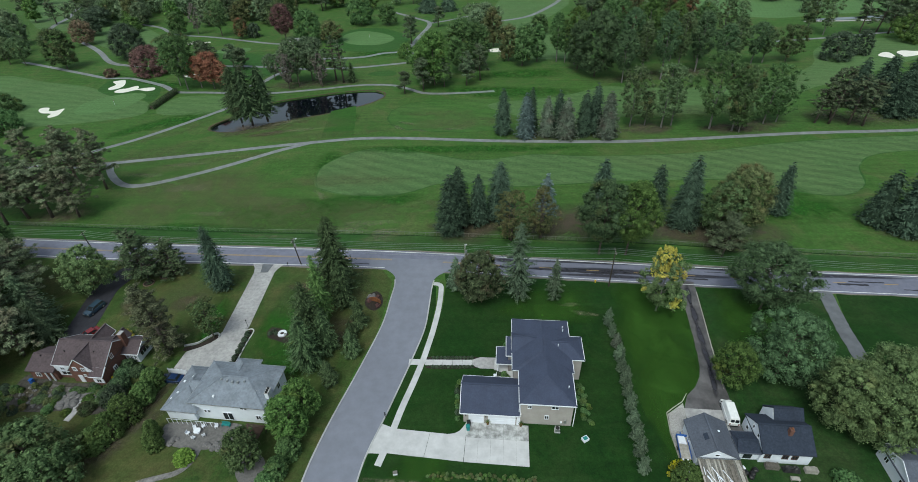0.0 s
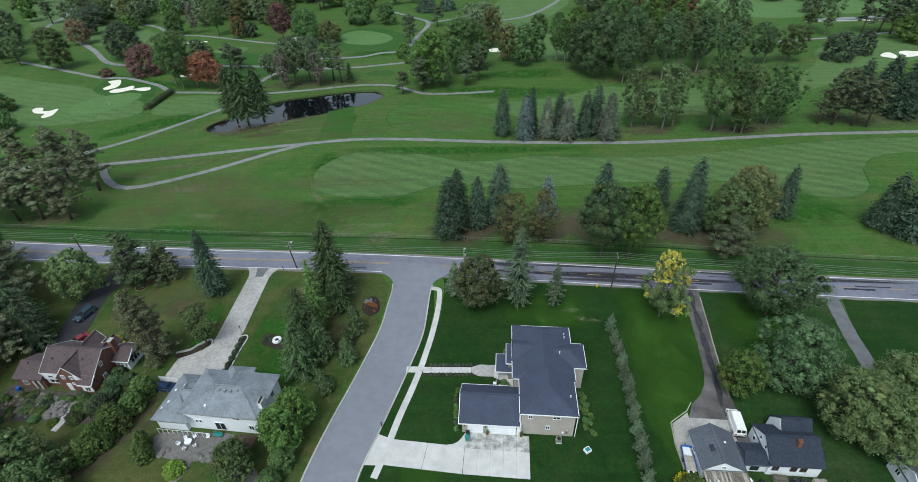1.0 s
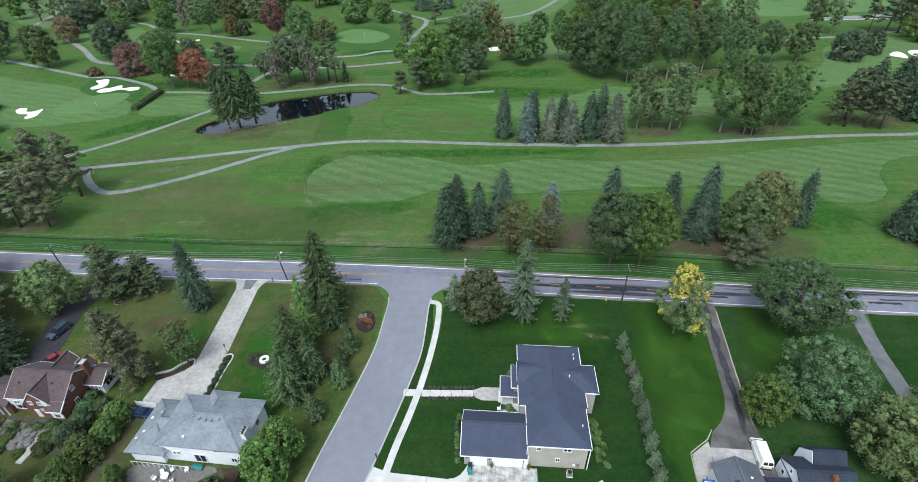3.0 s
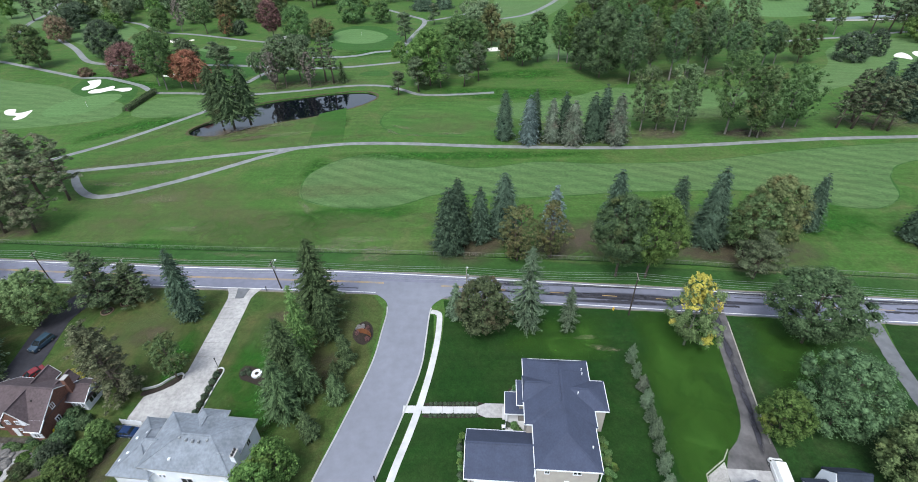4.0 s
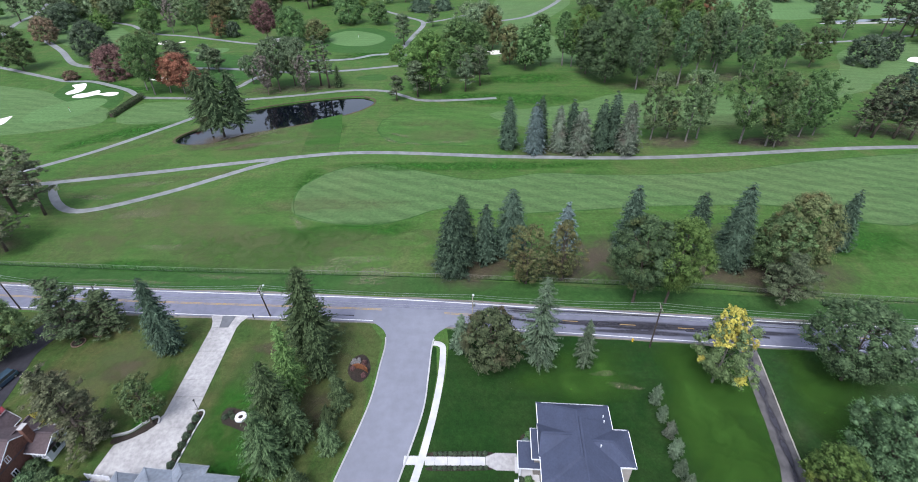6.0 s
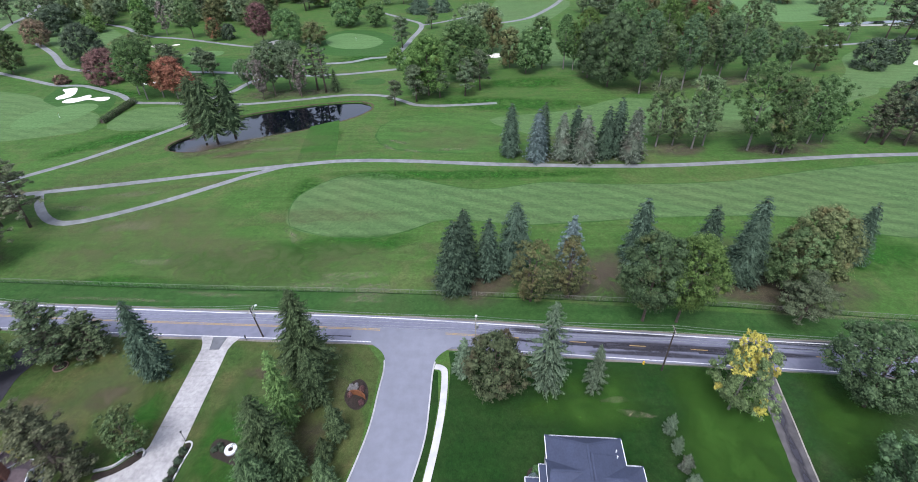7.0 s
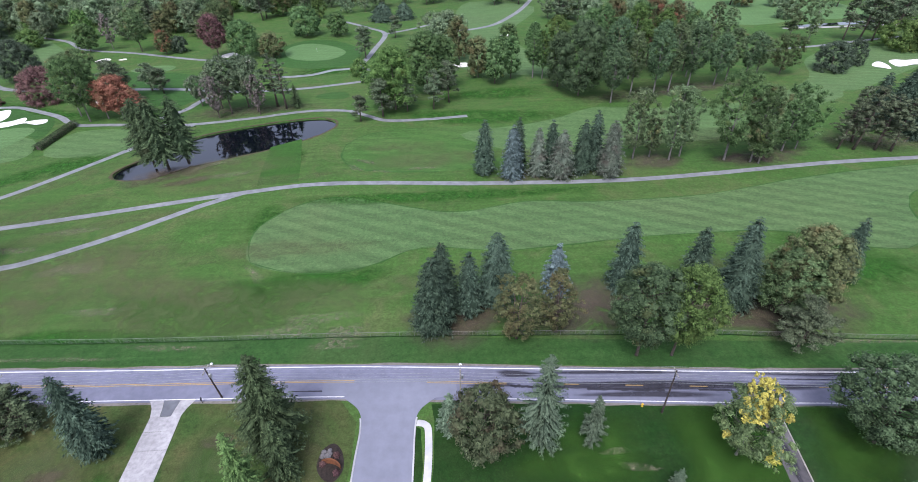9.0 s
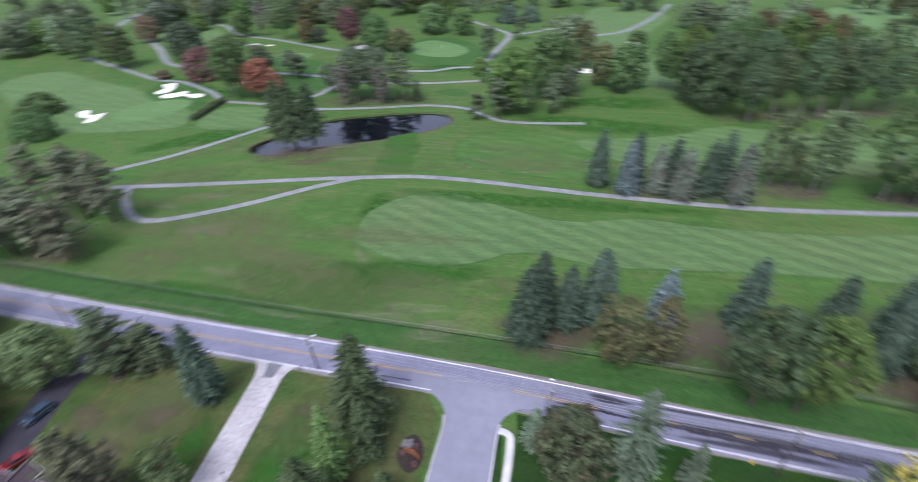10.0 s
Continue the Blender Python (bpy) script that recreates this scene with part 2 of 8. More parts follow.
M_SHINGLE_L = surface("mid_grey_shingles", (0.077, 0.088, 0.116), (0.113, 0.127, 0.166), 3.0, 0.9, where="object", big=0.3, amount=0.25, relief=0.5, relief_scale=6)
M_TRIM = surface("white_trim_paint", (0.714, 0.740, 0.800), (0.792, 0.820, 0.886), 1.0, 0.5, where="object", amount=0.08, relief=0)
M_SIDING = surface("white_siding", (0.700, 0.745, 0.820), (0.780, 0.825, 0.900), 0.6, 0.6, where="object", amount=0.12, relief=0.1)
M_TAN = surface("tan_siding", (0.34, 0.318, 0.300), (0.41, 0.384, 0.362), 0.7, 0.7, where="object", amount=0.12, relief=0.1)
M_STONEWALL = surface("grey_stone_veneer", (0.20, 0.19, 0.18), (0.34, 0.32, 0.30), 2.5, 0.9, where="object", relief=0.6)
M_BRICK = surface("red_brown_brickwork", (0.130, 0.062, 0.047), (0.205, 0.102, 0.078), 4.0, 0.9, where="object", big=0.6, amount=0.25, relief=0.5)
M_CHROME = surface("galvanised_metal", (0.42, 0.43, 0.44), (0.55, 0.56, 0.57), 2.0, 0.45, 0.8, where="object", amount=0.15, relief=0)
M_STONE = surface("grey_rock", (0.110, 0.106, 0.108), (0.260, 0.250, 0.250), 1.3, 0.95, where="object", relief=0.9, relief_scale=3)
M_PAVER = surface("grey_pavers", (0.128, 0.124, 0.123), (0.208, 0.200, 0.197), 2.0, 0.9, amount=0.3)
M_GRAVEL = surface("pale_gravel", (0.26, 0.25, 0.24), (0.46, 0.45, 0.44), 4.0, 0.95, relief=0.9)
M_TANBRICK = surface("dull_tan_brick", (0.15, 0.105, 0.08), (0.24, 0.175, 0.135), 2.0, 0.9, where="object")
M_RUST = surface("rust_brown_wood", (0.16, 0.06, 0.028), (0.30, 0.12, 0.05), 2.0, 0.9, where="object")
M_BLUE = surface("blue_paint", (0.015, 0.10, 0.42), (0.03, 0.15, 0.52), 2.0, 0.5, where="object", relief=0)
M_TEAL = surface("teal_plastic", (0.02, 0.20, 0.20), (0.04, 0.30, 0.29), 2.0, 0.5, where="object", relief=0)
M_BLACK = surface("black_plastic", (0.012, 0.012, 0.013), (0.03, 0.03, 0.032), 2.0, 0.5, where="object", relief=0)
M_YELLOWP = surface("yellow_enamel", (0.65, 0.42, 0.03), (0.75, 0.5, 0.05), 2.0, 0.5, where="object", relief=0)
M_RUBBER = surface("tyre_rubber", (0.012, 0.012, 0.012), (0.025, 0.025, 0.025), 4.0, 0.9, where="object", relief=0)
M_CANVAS = surface("brown_canvas", (0.075, 0.045, 0.035), (0.11, 0.07, 0.055), 2.0, 0.9, where="object")


def paint(name, col, rough=0.25):
    m, n, l, p, out = node_mat(name)
    l.new(mix(n, l, ramp(n, l, noise_node(n, l, 1.5, 3, 0.6, "object"), grey((0.3, 0), (0.7, 1))), tuple(c * 0.85 for c in col), col), p.inputs["Base Color"])
    p.inputs["Roughness"].default_value = rough
    p.inputs["Coat Weight"].default_value = 0.6
    return m


M_VAN = paint("white_car_paint", (0.84, 0.85, 0.86))
M_SUV = paint("dark_blue_car_paint", (0.035, 0.065, 0.10))
M_RED = paint("red_car_paint", (0.180, 0.009, 0.012))
M_NAVY = paint("navy_car_paint", (0.012, 0.03, 0.09))

M_GLASS, _n, _l, _p, _o = node_mat("dark_window_glass")
_p.inputs["Base Color"].default_value = (0.02, 0.025, 0.03, 1)
_p.inputs["Roughness"].default_value = 0.06
_p.inputs["Specular IOR Level"].default_value = 0.7
M_WATER, _n, _l, _p, _o = node_mat("dark_pond_water")
_p.inputs["Base Color"].default_value = (0.002, 0.003, 0.006, 1)
_p.inputs["Roughness"].default_value = 0.04
_p.inputs["IOR"].default_value = 1.55
_p.inputs["Specular IOR Level"].default_value = 1.0
bump(_n, _l, _p, noise_node(_n, _l, 0.8, 3, 0.6), 0.02, 0.02)

L_OAK = leaf_mat("green_leaves", (0.040, 0.084, 0.032), (0.128, 0.212, 0.082), (0.194, 0.200, 0.046), 0.05)
L_LIGHT = leaf_mat("fresh_green_leaves", (0.046, 0.096, 0.026), (0.136, 0.218, 0.066), (0.200, 0.200, 0.042), 0.06)
L_DULL = leaf_mat("grey_green_leaves", (0.058, 0.092, 0.044), (0.152, 0.208, 0.100), (0.194, 0.178, 0.074), 0.10)
L_BROWN = leaf_mat("browning_leaves", (0.056, 0.074, 0.034), (0.150, 0.172, 0.078), (0.185, 0.140, 0.070), 0.26)
L_TINGE = leaf_mat("tinged_leaves", (0.044, 0.074, 0.032), (0.130, 0.185, 0.080), (0.175, 0.130, 0.066), 0.18)
L_RUSSET = leaf_mat("russet_leaves", (0.060, 0.072, 0.034), (0.130, 0.135, 0.066), (0.260, 0.110, 0.070), 0.30, odd_top=0.8)
L_YELLOW = leaf_mat("yellow_and_green_leaves", (0.045, 0.07, 0.022), (0.10, 0.14, 0.045), (0.60, 0.50, 0.03), 0.26, odd_top=1.0)
L_GOLD = leaf_mat("yellow_leaves", (0.40, 0.38, 0.07), (0.62, 0.58, 0.15), clear=0.3)
L_RED = leaf_mat("orange_red_leaves", (0.150, 0.066, 0.046), (0.320, 0.145, 0.100), (0.190, 0.150, 0.080), 0.26)
L_MAROON = leaf_mat("maroon_leaves", (0.080, 0.046, 0.046), (0.180, 0.102, 0.100), (0.080, 0.080, 0.045), 0.12)
L_RUST = leaf_mat("dull_red_brown_leaves", (0.090, 0.070, 0.050), (0.210, 0.150, 0.110), (0.120, 0.130, 0.070), 0.25)
L_DARK = leaf_mat("dark_leaves", (0.034, 0.052, 0.034), (0.092, 0.122, 0.078))
L_OLIVE = leaf_mat("olive_leaves", (0.068, 0.104, 0.044), (0.178, 0.238, 0.104), (0.230, 0.220, 0.085), 0.10)
L_CRAB = leaf_mat("crab_leaves", (0.040, 0.058, 0.030), (0.112, 0.140, 0.072), (0.140, 0.094, 0.066), 0.32)
N_DEEP = leaf_mat("deep_green_foliage", (0.034, 0.062, 0.031), (0.104, 0.160, 0.078), clear=0.2)
N_SPRUCE = leaf_mat("spruce_needles", (0.015, 0.031, 0.021), (0.087, 0.129, 0.086), clear=0.15)
N_BLUE = leaf_mat("blue_spruce_needles", (0.056, 0.080, 0.078), (0.160, 0.212, 0.205), clear=0.15)
N_GREY = leaf_mat("grey_spruce_needles", (0.054, 0.066, 0.048), (0.140, 0.166, 0.122), (0.125, 0.098, 0.084), 0.18, clear=0.15)
N_FIR = leaf_mat("green_fir_needles", (0.029, 0.050, 0.023), (0.100, 0.147, 0.068), clear=0.15)
N_PINE = leaf_mat("pine_needles", (0.045, 0.068, 0.038), (0.134, 0.178, 0.100), (0.131, 0.112, 0.085), 0.15, clear=0.18)
N_DEAD = leaf_mat("dying_grey_brown_needles", (0.075, 0.066, 0.058), (0.175, 0.155, 0.140), (0.10, 0.12, 0.08), 0.2, clear=0.15)
N_PALE = leaf_mat("pale_grey_green_needles", (0.058, 0.086, 0.054), (0.130, 0.176, 0.112), clear=0.18)
N_BRIGHT = leaf_mat("bright_green_needles", (0.056, 0.110, 0.036), (0.140, 0.232, 0.076), clear=0.15)
N_FEATHER = leaf_mat("feathery_grey_green_needles", (0.050, 0.068, 0.038), (0.125, 0.154, 0.088), clear=0.18)
# leaves lightened so that distance haze is painted into their colour
L_HAZED = leaf_mat("haze_paled_leaves", (0.082, 0.122, 0.070), (0.210, 0.280, 0.155), (0.20, 0.19, 0.09), 0.08)
L_LIME = leaf_mat("yellow_green_leaves", (0.090, 0.150, 0.030), (0.230, 0.330, 0.070))
L_SAGE = leaf_mat("sage_green_leaves", (0.038, 0.074, 0.035), (0.110, 0.173, 0.084), (0.20, 0.19, 0.06), 0.03)
N_DARKPINE = leaf_mat("dark_pine_needles", (0.034, 0.050, 0.027), (0.110, 0.148, 0.076), (0.110, 0.095, 0.070), 0.10, clear=0.15)
N_BROWNPINE = leaf_mat("brownish_pine_needles", (0.054, 0.064, 0.038), (0.142, 0.160, 0.094), (0.140, 0.110, 0.076), 0.20, clear=0.15)
N_RAGGED = leaf_mat("ragged_pine_needles", (0.066, 0.082, 0.048), (0.180, 0.208, 0.122), (0.185, 0.148, 0.110), 0.24, clear=0.18)
L_BUSH = leaf_mat("bush_leaves", (0.046, 0.082, 0.026), (0.132, 0.192, 0.066), (0.16, 0.17, 0.05), 0.05)
N_POND = leaf_mat("dark_fir_needles", (0.026, 0.046, 0.024), (0.092, 0.134, 0.064), (0.09, 0.075, 0.05), 0.12, clear=0.12)


# ---------------- mesh helpers ----------------
class Shape:
    """Gathers points and faces of one mesh."""

    def __init__(self):
        self.v, self.f = [], []

    def add(self, verts, faces):
        k = len(self.v)
        self.v += [tuple(p) for p in verts]
        self.f += [tuple(i + k for i in q) for q in faces]
        return self

    def box(self, x0, x1, y0, y1, z0, z1, m=None):
        vs = [Vector((x, y, z)) for z in (z0, z1) for y in (y0, y1) for x in (x0, x1)]
        if m is not None:
            vs = [m @ p for p in vs]
        return self.add(vs, [(0, 2, 3, 1), (4, 5, 7, 6), (0, 1, 5, 4), (2, 6, 7, 3), (0, 4, 6, 2), (1, 3, 7, 5)])

    def tube(self, points, radii, n=8, cap=True):
        points = [Vector(p) for p in points]
        rings = []
        for i, p in enumerate(points):
            d = (points[min(i + 1, len(points) - 1)] - points[max(i - 1, 0)]).normalized()
            a = d.orthogonal().normalized()
            b = d.cross(a)
            rings.append([p + radii[i] * (a * math.cos(2 * math.pi * k / n) + b * math.sin(2 * math.pi * k / n)) for k in range(n)])
        faces = []
        for i in range(len(points) - 1):
            faces += [(i * n + k, i * n + (k + 1) % n, (i + 1) * n + (k + 1) % n, (i + 1) * n + k) for k in range(n)]
        if cap:
            faces += [tuple(reversed(range(n))), tuple(range((len(points) - 1) * n, len(points) * n))]
        return self.add([p for r in rings for p in r], faces)

    def lathe(self, profile, n=12, at=(0, 0, 0)):
        vs = [(at[0] + r * math.cos(2 * math.pi * k / n), at[1] + r * math.sin(2 * math.pi * k / n), at[2] + z) for r, z in profile for k in range(n)]
        fs = [(i * n + k, i * n + (k + 1) % n, (i + 1) * n + (k + 1) % n, (i + 1) * n + k) for i in range(len(profile) - 1) for k in range(n)]
        fs += [tuple(reversed(range(n))), tuple(range((len(profile) - 1) * n, len(profile) * n))]
        return self.add(vs, fs)

    def prism(self, outline, z0, z1):
        n = len(outline)
        vs = [(x, y, z0) for x, y in outline] + [(x, y, z1) for x, y in outline]
        tri = tessellate_polygon([[Vector((x, y, 0)) for x, y in outline]])
        fs = [tuple(i + n for i in t) for t in tri] + [tuple(reversed(t)) for t in tri]
        fs += [(k, (k + 1) % n, n + (k + 1) % n, n + k) for k in range(n)]
        return self.add(vs, fs)

    def mesh(self, name, material, smooth=False):
        me = bpy.data.meshes.new(name)
        me.from_pydata(self.v, [], self.f)
        bm = bmesh.new()
        bm.from_mesh(me)
        bmesh.ops.recalc_face_normals(bm, faces=bm.faces)
        bm.to_mesh(me)
        bm.free()
        me.materials.append(material)
        if smooth:
            me.polygons.foreach_set("use_smooth", [True] * len(me.polygons))
        return me


def part(name, shape, material, parent, label="", smooth=False):
    me = shape if isinstance(shape, bpy.types.Mesh) else shape.mesh(name, material, smooth)
    ob = new(name, me)
    ob.parent = parent
    if label:
        tagged(ob, label)
    return ob


def thing(name, m, label, category, group="", kind=""):
    ob = new(name)
    ob.matrix_basis = m
    ob.empty_display_size = 0.5
    return tagged(ob, label, category, group, kind)


def solid(name, shape, material, label="", category="", group="", kind="", m=None, smooth=False):
    ob = new(name, shape if isinstance(shape, bpy.types.Mesh) else shape.mesh(name, material, smooth))
    if m is not None:
        ob.matrix_basis = m
    return tagged(ob, label, category, group, kind)


def curve(points, closed=False, step=4):
    """A smooth line through the points."""
    n, out = len(points), []
    for i in range(n if closed else n - 1):
        if closed:
            p = [points[(i + k) % n] for k in (-1, 0, 1, 2)]
        else:
            p = [points[max(0, min(n - 1, i + k))] for k in (-1, 0, 1, 2)]
        for s in range(step):
            t = s / step
            out.append(tuple(0.5 * (2 * b + (c - a) * t + (2 * a - 5 * b + 4 * c - d) * t * t + (3 * b - a - 3 * c + d) * t ** 3) for a, b, c, d in zip(*p)))
    if not closed:
        out.append(tuple(points[-1]))
    return out


def sheet(outline, z, closed_curve=True, step=4, depth=0.15):
    pts = curve(outline, True, step) if closed_curve else outline
    return Shape().prism([p[:2] for p in pts], z - depth, z)


def offset(line, d):
    out = []
    for i, p in enumerate(line):
        a, b = line[max(0, i - 1)], line[min(len(line) - 1, i + 1)]
        dx, dy = b[0] - a[0], b[1] - a[1]
        q = math.hypot(dx, dy) or 1
        out.append((p[0] - dy / q * d, p[1] + dx / q * d))
    return out


def ribbon(line, d0, d1, z, depth=0.15, ragged=0.0, rng=None):
    """A strip along a line, from d0 to d1 metres to its left, as a flat solid."""
    a, b = offset(line, d0), offset(line, d1)
    if ragged:
        a = [(x + rng.uniform(-ragged, ragged), y + rng.uniform(-ragged, ragged)) for x, y in a]
        b = [(x + rng.uniform(-ragged, ragged), y + rng.uniform(-ragged, ragged)) for x, y in b]
    n = len(line)
    vs = [(x, y, z) for x, y in a] + [(x, y, z) for x, y in b] + [(x, y, z - depth) for x, y in a] + [(x, y, z - depth) for x, y in b]
    fs = []
    for i in range(n - 1):
        fs += [(i, i + 1, n + i + 1, n + i), (2 * n + i, 3 * n + i, 3 * n + i + 1, 2 * n + i + 1)]
        fs += [(i, 2 * n + i, 2 * n + i + 1, i + 1), (n + i, n + i + 1, 3 * n + i + 1, 3 * n + i)]
    fs += [(0, n, 3 * n, 2 * n), (n - 1, 3 * n - 1, 4 * n - 1, 2 * n - 1)]
    return Shape().add(vs, fs)


# ---------------- ground, water, roads ----------------
POND = curve([(-38.4, 233), (-44, 238.8), (-55, 238.2), (-70.4, 233.5), (-89.5, 224.1), (-99.4, 209), (-106.5, 198), (-104.5, 191), (-93, 190.2), (-82.7, 198), (-62.5, 207.9), (-49, 216.8), (-41, 224.5)], True, 5)


def build_ground():
    outer = [(-2200, -900), (2200, -900), (2200, 2600), (-2200, 2600)]
    loops = [[Vector((x, y, 0)) for x, y in outer], [Vector((x, y, 0)) for x, y in reversed(POND)]]
    flat = [tuple(p) for lp in loops for p in lp]
    tri = tessellate_polygon(loops)
    s = Shape().add(flat, tri)
    n = len(POND)
    low = [(x * 0.985 + -70 * 0.015, y * 0.985 + 213 * 0.015, -1.4) for x, y in POND]
    top = [(x, y, 0.0) for x, y in POND]
    s.add(top + low, [(k, (k + 1) % n, n + (k + 1) % n, n + k) for k in range(n)])
    solid("ground", s, M_ROUGH, "rough mown grass of the golf course", "grass", kind="structure")
    big = Shape().prism([(x * 0.992 - 70 * 0.008, y * 0.992 + 213 * 0.008) for x, y in POND], -1.5, -0.55)
    solid("pond_water", big, M_WATER, "still dark water of the golf course pond", "pond", kind="structure")
    rng = random.Random(5)
    ring = [(x, y) for x, y in POND] + [POND[0][:2]]
    solid("pond_bank", ribbon(ring, -0.8, 0.15, 0.03, 0.3, 0.25, rng), M_SOIL, "bare earth bank round the pond", "bank", kind="structure")


build_ground()

ROAD = curve([(-900, 172), (-500, 140), (-300, 124), (-190, 114.8), (-125, 109.4), (-91, 106.7), (-60, 104.5), (-22, 102.1), (13, 98.6), (48, 94.9), (77, 92.2), (106, 89.8), (190, 83), (300, 75), (500, 60), (900, 30)], False, 8)
KERB_L = curve([(-20.6, 98.4), (-17.6, 95.6), (-16.7, 92.0), (-17.1, 86.2), (-17.9, 77.7), (-20.9, 65), (-23.7, 54.5), (-25.3, 47.4), (-26.1, 42.2), (-27.3, 30), (-28, 0), (-28, -60)], False, 5)
KERB_R = curve([(-3.9, 96.9), (-6.6, 94.6), (-7.6, 91.5), (-8.0, 83.9), (-8.5, 76.7), (-10.4, 68.4), (-13.6, 56.6), (-14.7, 52.8), (-16.4, 47.1), (-17.3, 41.9), (-18.4, 30), (-19.2, 0), (-19.2, -60)], False, 5)
solid("road", ribbon(ROAD, -3.95, 3.95, 0.05), M_ASPHALT, "worn grey asphalt two-lane road", "road", kind="structure")
solid("road_shoulder", ribbon(ROAD, -4.35, 4.4, 0.025, 0.15, 0.22, random.Random(4)), M_EDGE, "broken gravelly edge of the road", "shoulder", kind="structure")
mouth = [(-24.5, 99.2)] + KERB_L + list(reversed(KERB_R)) + [(0.2, 97.0), (0.0, 101.0), (-24.4, 103.0)]
solid("side_street", sheet(mouth, 0.062, False), M_STREET, "pale grey asphalt side street with kerbs", "street", kind="structure")
for nm, line, sgn in (("kerb_west", KERB_L[8:], 1), ("kerb_east", KERB_R[8:], -1)):
    d = (-0.42, 0.0) if sgn > 0 else (0.0, 0.42)
    solid(nm, ribbon(line, d[0] * 0.62, d[1] * 0.62, 0.17, 0.3), M_KERB, "pale concrete kerb along the side street", "kerb", kind="structure")


def between(line, x0, x1):
    """The stretch of a line with x from x0 to x1, with its ends cut."""
    out = []
    for a, b in zip(line, line[1:]):
        for x in (x0, x1):
            if a[0] <= x < b[0]:
                t = (x - a[0]) / (b[0] - a[0])
                out.append((x, a[1] + t * (b[1] - a[1])))
        if x0 < b[0] < x1:
            out.append(b)
    return sorted(set(out))


def marking(name, x0, x1, d, w, mat, label):
    solid(name, ribbon(between(ROAD, x0, x1), d - w / 2, d + w / 2, 0.068, 0.03), mat, label, "road marking", "road markings", "structure")


marking("edge_line_north", -800, 800, 3.5, 0.2, M_WHITE, "white edge line painted on the road")
marking("edge_line_southwest", -800, -20.0, -3.45, 0.15, M_WHITE, "white edge line painted on the road")
marking("edge_line_southeast", 1.5, 800, -3.45, 0.15, M_WHITE, "white edge line painted on the road")
for d in (-0.17, 0.17):
    marking("centre_line", -800, -18.8, d, 0.13, M_YELLOW, "double yellow centre line, faded")
    marking("centre_line", -5.3, 9.5, d, 0.13, M_YELLOW, "double yellow centre line, faded")
for k in range(24):
    marking("centre_dash", 19.5 + 11.6 * k, 22.7 + 11.6 * k, 0.0, 0.16, M_YELLOW, "yellow centre dash on the road")


def patches():
    rng = random.Random(8)
    spots = [(12, 20, -0.7, 0.22), (24, 38, -0.9, 0.3), (44, 50, -0.8, 0.2), (52, 60, -1.2, 0.25), (90, 97, -0.6, 0.3), (93, 101, 0.5, 0.2), (10, 12, -0.6, 0.3), (-30, -19, -2.2, 0.12), (60, 82, 1.8, 0.1), (104, 130, -1.8, 0.15)]
    for x0, x1, d, w in spots:
        a = curve(between(ROAD, x0, x1), False, 6)
        s = ribbon(a, d - w, d + w, 0.058, 0.03, min(0.16, w * 0.5), rng)
        solid("tar_patch", s, M_DARKASPH, "black tar patch on the road", "patch", "road patches", "structure")


patches()

# pavement and drives
WALKLINE = curve([(-7.2, 92.0), (-5.9, 91.6), (-5.3, 90.2), (-5.5, 84), (-6.4, 76.7), (-7.6, 70.1), (-8.3, 66.9), (-9.6, 61.8), (-11.3, 55.9), (-12.9, 49.2), (-14.2, 44.6)], False, 12)


def slabs(name, line, half, z, mat, label, every=3):
    base = thing(name, pose(0, 0, 0), label, "pavement", kind="structure")
    k = 0
    while k < len(line) - 1:
        seg = line[k:k + every + 1]
        seg = [seg[0]] + seg[1:-1] + [tuple(np.add(np.multiply(seg[-1], 0.98), np.multiply(seg[-2], 0.02)))]
        part("slab", ribbon(seg, -half, half, z, 0.16), mat, base)
        k += every
    return base


slabs("pavement", WALKLINE, 0.6, 0.075, M_CONC, "pale concrete pavement slabs beside the side street")
HOUSEWALK = [(-11.0, 67.15), (-8.75, 67.1), (-7.6, 67.0), (-6, 66.98), (-4, 66.95), (-2, 66.9), (0, 66.9), (2.0, 66.85)]
slabs("front_walk", HOUSEWALK[:2], 0.75, 0.070, M_CONC, "short concrete walk to the kerb")
slabs("front_walk", HOUSEWALK[2:], 0.72, 0.070, M_CONC, "pale concrete walk to the front door", 1)
solid("front_walk_pad", sheet([(2.02, 66.1), (2.02, 67.6), (3.7, 68.25), (7.0, 68.1), (6.9, 65.2), (3.6, 65.35)], 0.072, False), M_OLDCONC, "widened concrete walk before the porch", "pavement", kind="structure")


def grid_slabs(name, quad, nu, nv, z, mat, label, gap=0.008, wet=None):
    """A paved area between four corners, as single slabs with joints."""
    base = thing(name, pose(0, 0, 0), label, "driveway", kind="structure")
    A, B, C, D = [Vector((*p, 0)) for p in quad]

    def at(u, v):
        return (A.lerp(B, u)).lerp(D.lerp(C, u), v)
    for i in range(nu):
        for j in range(nv):
            g = gap / 2
            u0, u1, v0, v1 = i / nu + g / nu, (i + 1) / nu - g / nu, j / nv + g / nv, (j + 1) / nv - g / nv
            pts = [at(u0, v0), at(u1, v0), at(u1, v1), at(u0, v1)]
            part("slab", Shape().prism([(p.x, p.y) for p in pts], z - 0.16, z), wet if wet and j >= nv - 2 else mat, base)
    return base


